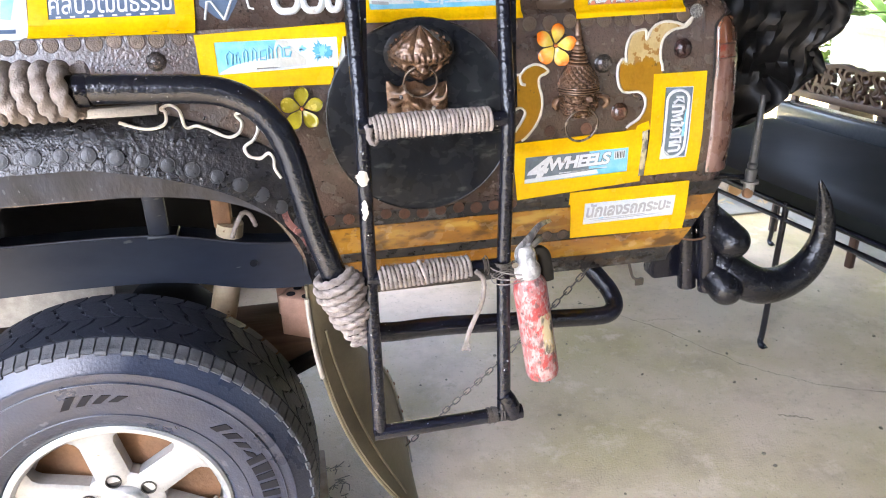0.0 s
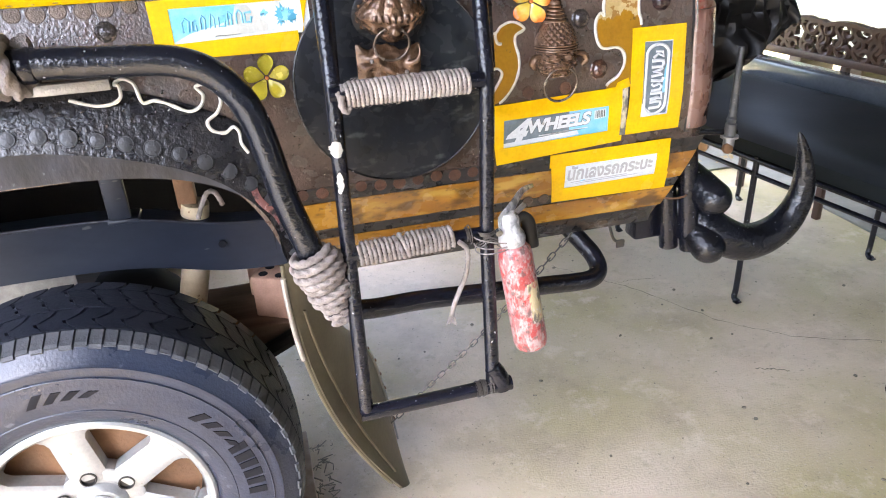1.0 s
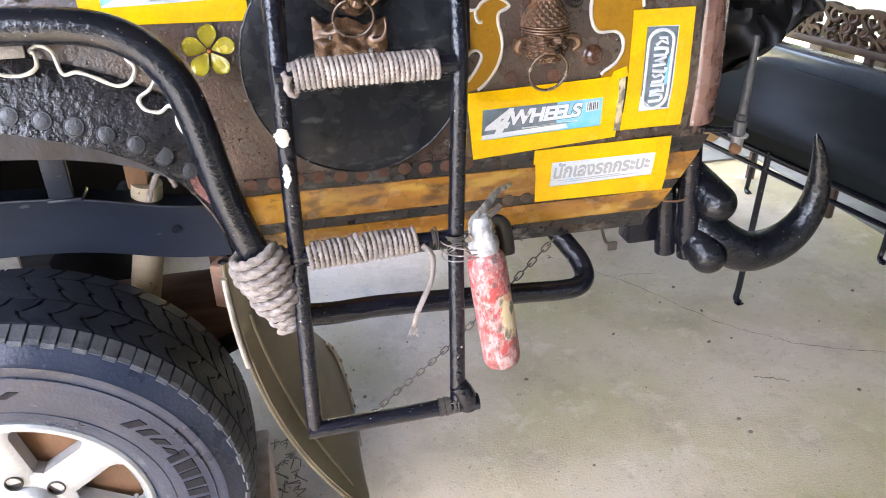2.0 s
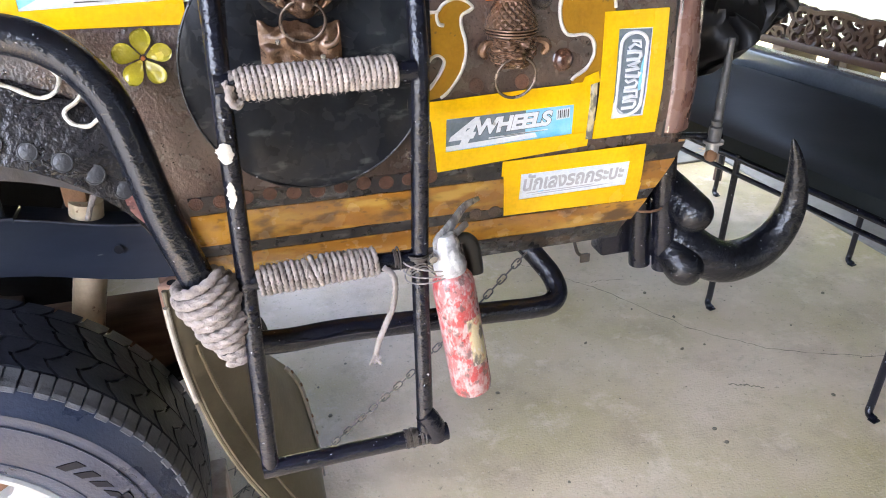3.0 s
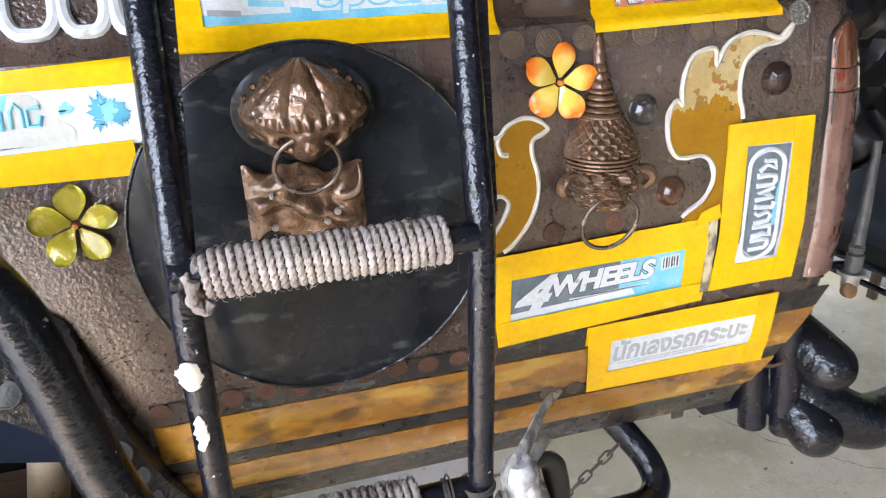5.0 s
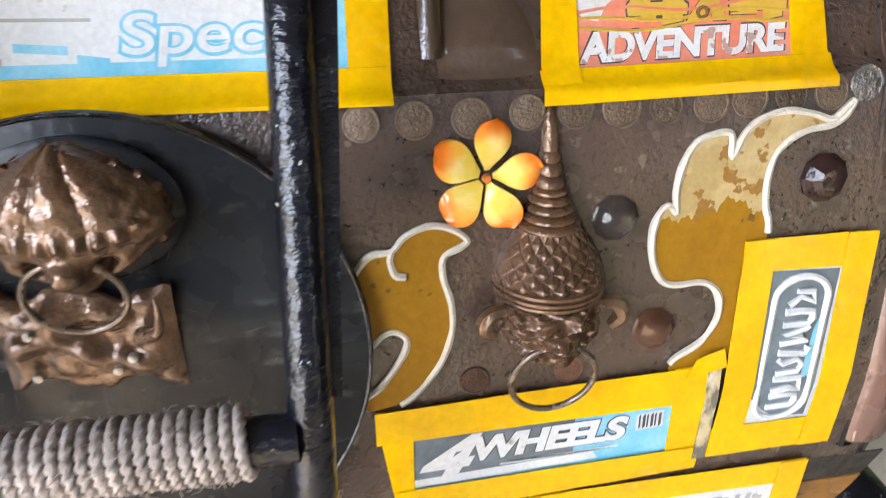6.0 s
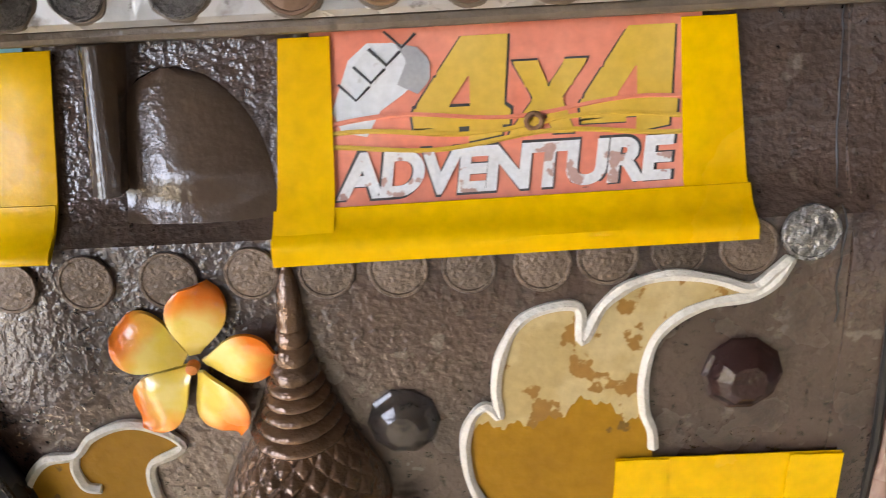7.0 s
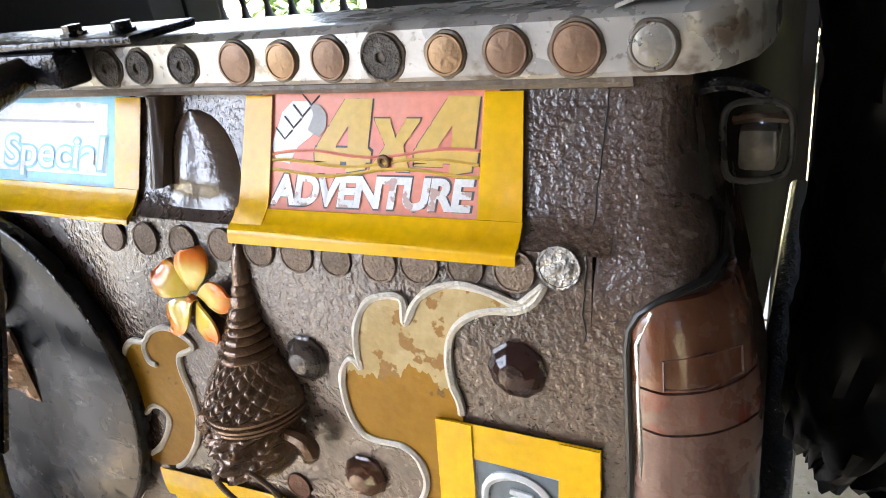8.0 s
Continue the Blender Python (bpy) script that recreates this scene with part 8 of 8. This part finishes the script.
def garden_plant(x, y, z, count, length, seed, label):
    rnd = random.Random(seed)
    root = thing("plant", (x, y, z), label, "plant", "garden plants")
    for k in range(count):
        a, tilt, ln = rnd.uniform(0, 6.28), rnd.uniform(0.3, 1.1), length * rnd.uniform(0.6, 1.15)
        bm = bmesh.new()

        def blade(u, v):
            s = ln * v
            w = 0.035 * math.sin(min(1.0, v * 0.95 + 0.08) * math.pi) * (2 * u - 1)
            out = s * math.sin(tilt) + 0.15 * v * v * ln
            up = s * math.cos(tilt) - 0.35 * v * v * ln * math.sin(tilt)
            return (x + out * math.cos(a) - w * math.sin(a), y + out * math.sin(a) + w * math.cos(a), z + up - abs(2 * u - 1) * 0.006)
        sheet(bm, blade, 2, 7, (0, 0, -0.002))
        part("blade", bm, LEAFLIT, root)
    return root


for i, (x, y) in enumerate(((3.8, 2.1), (3.78, 2.75), (3.8, 3.4), (3.78, 4.1), (5.2, 2.9), (5.3, 4.0), (3.3, 5.3), (2.2, 5.6))):
    garden_plant(x, y, 0.93 if i < 4 else 0.1, 26, 0.75 + 0.1 * (i % 3), 100 + i, "clump of long bright green leaves beside the shed")
for i, (y0, y1) in enumerate(((1.75, 3.02), (3.06, 4.42))):
    bm = bmesh.new()

    def trough(u, v):
        """The outside of a rounded trough: a lathe section drawn out along y."""
        a = 2 * math.pi * u
        c, d = math.cos(a), math.sin(a)
        wide = 0.20 + 0.05 * v + (0.022 if v > 0.9 else 0.0)
        x = 3.78 + wide * abs(c) ** 0.55 * (1 if c > 0 else -1)
        y = (y0 + y1) / 2 + ((y1 - y0) / 2 - 0.03 * (1 - v)) * abs(d) ** 0.3 * (1 if d > 0 else -1)
        q = Vector((x, y, 0.52 + 0.42 * v))
        return q + Vector((0.015 * noise.noise(q * 3), 0.01 * noise.noise(q * 3 + Vector((9, 0, 0))), 0.006 * noise.noise(q * 4)))
    planter = thing("planter", (3.78, (y0 + y1) / 2, 0.0), "white trough on dark timber, holding long-leaved plants", "planter", "white planters")
    for piece, levels in (("trough", (0.0, 0.03, 0.3, 0.6, 0.88)), ("rim", (0.881, 0.905, 0.97, 1.0))):
        bm = bmesh.new()
        rows = [[bm.verts.new(trough(k / 48, v)) for k in range(48)] for v in levels]
        for p, q in zip(rows, rows[1:]):
            for k in range(48):
                bm.faces.new((p[k], p[(k + 1) % 48], q[(k + 1) % 48], q[k]))
        bm.faces.new(rows[0][::-1])
        bm.faces.new(rows[-1])
        part(piece, bm, WHITE, planter)
    for y in (y0 + 0.15, (y0 + y1) / 2, y1 - 0.15):
        bm = bmesh.new()
        box(bm, (3.64, y - 0.06, -0.06), (3.92, y + 0.06, 0.53), 0.01)
        part("stand", bm, DARKTIMBER, planter, "dark timber block")
for i, (x, y) in enumerate(((3.62, 1.9), (3.6, 2.5), (3.62, 3.1), (3.6, 3.7), (4.15, 2.3), (4.2, 3.3))):
    garden_plant(x, y, -0.04, 22, 0.42 + 0.06 * (i % 3), 140 + i, "low green tuft beside the pavement")

# foliage added to block low sky light, its shade put into a darker leaf colour
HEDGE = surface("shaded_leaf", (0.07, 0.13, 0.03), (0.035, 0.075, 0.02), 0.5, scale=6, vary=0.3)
bm = bmesh.new()
rnd = random.Random(303)
verts, faces = [], []
for k in range(9000):
    t = rnd.random()
    if t < 0.55:
        c = Vector((5.9 + rnd.uniform(-0.5, 0.5), rnd.uniform(-2.0, 7.0), 0.0))
    else:
        c = Vector((rnd.uniform(-4.0, 6.2), 6.9 + rnd.uniform(-0.5, 0.5), 0.0))
    c.z = (3.3 if t < 0.55 else 1.7) * rnd.random() ** 0.8 * (0.85 + 0.2 * noise.noise(c * 0.8))
    a, e, ln, w = rnd.uniform(0, 6.28), rnd.uniform(-0.6, 0.9), rnd.uniform(0.14, 0.30), rnd.uniform(0.04, 0.09)
    d = Vector((math.cos(a) * math.cos(e), math.sin(a) * math.cos(e), math.sin(e)))
    side = d.cross(Vector((0, 0, 1))).normalized() * w
    n0 = len(verts)
    verts += [c, c + d * ln * 0.5 + side, c + d * ln - Vector((0, 0, 0.04)), c + d * ln * 0.5 - side]
    faces.append((n0, n0 + 1, n0 + 2, n0 + 3))
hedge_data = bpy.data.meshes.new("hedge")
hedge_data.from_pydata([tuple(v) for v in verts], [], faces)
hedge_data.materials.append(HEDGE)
tagged(new("hedge", hedge_data), "added green foliage that blocks low sky light, leaves darkened", "hedge", "", "stuff")

# dark openwork fence behind the truck
fence = thing("openwork_fence", (-1.5, 3.5, 0.0), "dark openwork fence behind the truck, bright garden beyond", "fence")
bm = bmesh.new()
box(bm, (-4.0, 3.42, 0.0), (0.0, 3.47, 1.0), 0.005)
# The gap between these two boards is added to let light under the truck.
box(bm, (0.001, 3.42, 0.0), (0.44, 3.47, 0.32), 0.005)
box(bm, (0.001, 3.42, 0.76), (0.44, 3.47, 1.0), 0.005)
part("lower_boarding", bm, WALL, fence)
bm = bmesh.new()
box(bm, (-4.0, 3.42, 1.08), (0.44, 3.47, 1.16), 0.005)
part("middle_rail", bm, WALL, fence)
bm = bmesh.new()
box(bm, (-4.0, 3.42, 1.42), (0.5, 3.47, 1.50), 0.005)
part("top_rail", bm, WALL, fence)
bm = bmesh.new()
box(bm, (-0.9, 3.42, 1.5), (0.5, 3.47, 2.70), 0.005)
box(bm, (-0.62, 3.40, 1.16), (0.5, 3.418, 1.42), 0.005)
part("upper_boarding", bm, WALL, fence)
for k in range(28):
    x = -4.0 + 0.125 * k
    bm = bmesh.new()
    lathe(bm, [(0.012, 1.155), (0.05, 1.18), (0.055, 1.20), (0.018, 1.25), (0.012, 1.29), (0.018, 1.33), (0.055, 1.38), (0.05, 1.40), (0.012, 1.425)], 10, Matrix.Translation((x, 3.445, 0)))
    part("baluster", bm, WALL, fence)
# Open band hidden by the truck, added to light the floor beneath it.
bm = bmesh.new()
for i in range(4):
    x = 0.445 + i * 0.09
    box(bm, (x, 3.40, 0.0), (x + 0.087, 3.44, 0.34), 0.003)
    box(bm, (x, 3.40, 1.08), (x + 0.087, 3.44, 2.70), 0.003)
for i in range(11):
    x = 0.835 + i * 0.09
    box(bm, (x, 3.40, 0.0), (x + 0.087, 3.44, 2.70), 0.003)
box(bm, (0.40, 3.445, 0.30), (1.83, 3.475, 0.36), 0.004)
box(bm, (0.40, 3.445, 1.08), (1.83, 3.475, 1.14), 0.004)
single("wall_north", bm, WALL, "dark plank wall beyond the tailgate, with a hidden band added for floor light", "wall", "structure", smooth=False)

# ---- wear on the floor ----
def floor_line(pts, width, seed):
    bm = bmesh.new()
    line = curve_points([(x, y, 0.0) for x, y in pts], 14)
    rows = []
    for k, p in enumerate(line):
        way = (line[min(k + 1, len(line) - 1)] - line[max(k - 1, 0)]).normalized()
        side = Vector((-way.y, way.x, 0))
        p = p + side * 0.012 * noise.noise(Vector((k * 0.35, seed, 0)))
        w = width * (0.35 + abs(noise.noise(Vector((k * 0.6, seed, 7)))) * 1.5)
        rows.append([bm.verts.new(p + side * s * w + Vector((0, 0, 0.0012))) for s in (-1, 1)])
    for p, q in zip(rows, rows[1:]):
        bm.faces.new((p[0], q[0], q[1], p[1]))
    return part("crack", bm, CRACK, floor, "fine dirty crack in the concrete")


floor_line([(1.235, 2.735), (1.343, 2.61), (1.41, 2.52), (1.50, 2.40), (1.66, 2.114), (1.80, 1.975), (1.87, 1.914), (2.125, 1.80), (2.45, 1.70)], 0.0022, 1)
floor_line([(1.60, 1.80), (1.66, 1.775), (1.70, 1.75)], 0.004, 2)
floor_line([(1.44, 2.50), (1.52, 2.50), (1.605, 2.482)], 0.0016, 3)
rnd = random.Random(61)
bm = bmesh.new()
for k in range(170):
    x, y = rnd.uniform(-0.1, 2.6), rnd.uniform(0.5, 2.9)
    r = rnd.choice((0.002, 0.003, 0.003, 0.005, 0.008))
    lathe(bm, [(r, 0.0), (r * 0.8, r * 0.5), (0.0, r * 0.7)], 6, Matrix.Translation((x, y, 0.0)) @ Matrix.Rotation(rnd.uniform(0, 6), 4, "Z") @ Matrix.Diagonal((1, rnd.uniform(0.5, 1), 1, 1)))
single("floor_grit", bm, CRACK, "scattered grit and crumbs on the concrete floor", "grit", "stuff")
bm = bmesh.new()
for k in range(40):
    p = Vector((0.09 + rnd.uniform(-0.03, 0.05), 1.72 + rnd.uniform(-0.1, 0.16), 0.004))
    tube(bm, [p, p + Vector((rnd.uniform(-0.02, 0.02), rnd.uniform(-0.02, 0.02), 0.008)), p + Vector((rnd.uniform(-0.03, 0.03), rnd.uniform(-0.03, 0.03), 0.003))], 0.0016, seg=5)
single("twig_litter", bm, CRACK, "small dry twigs swept against the board", "twigs", "stuff")
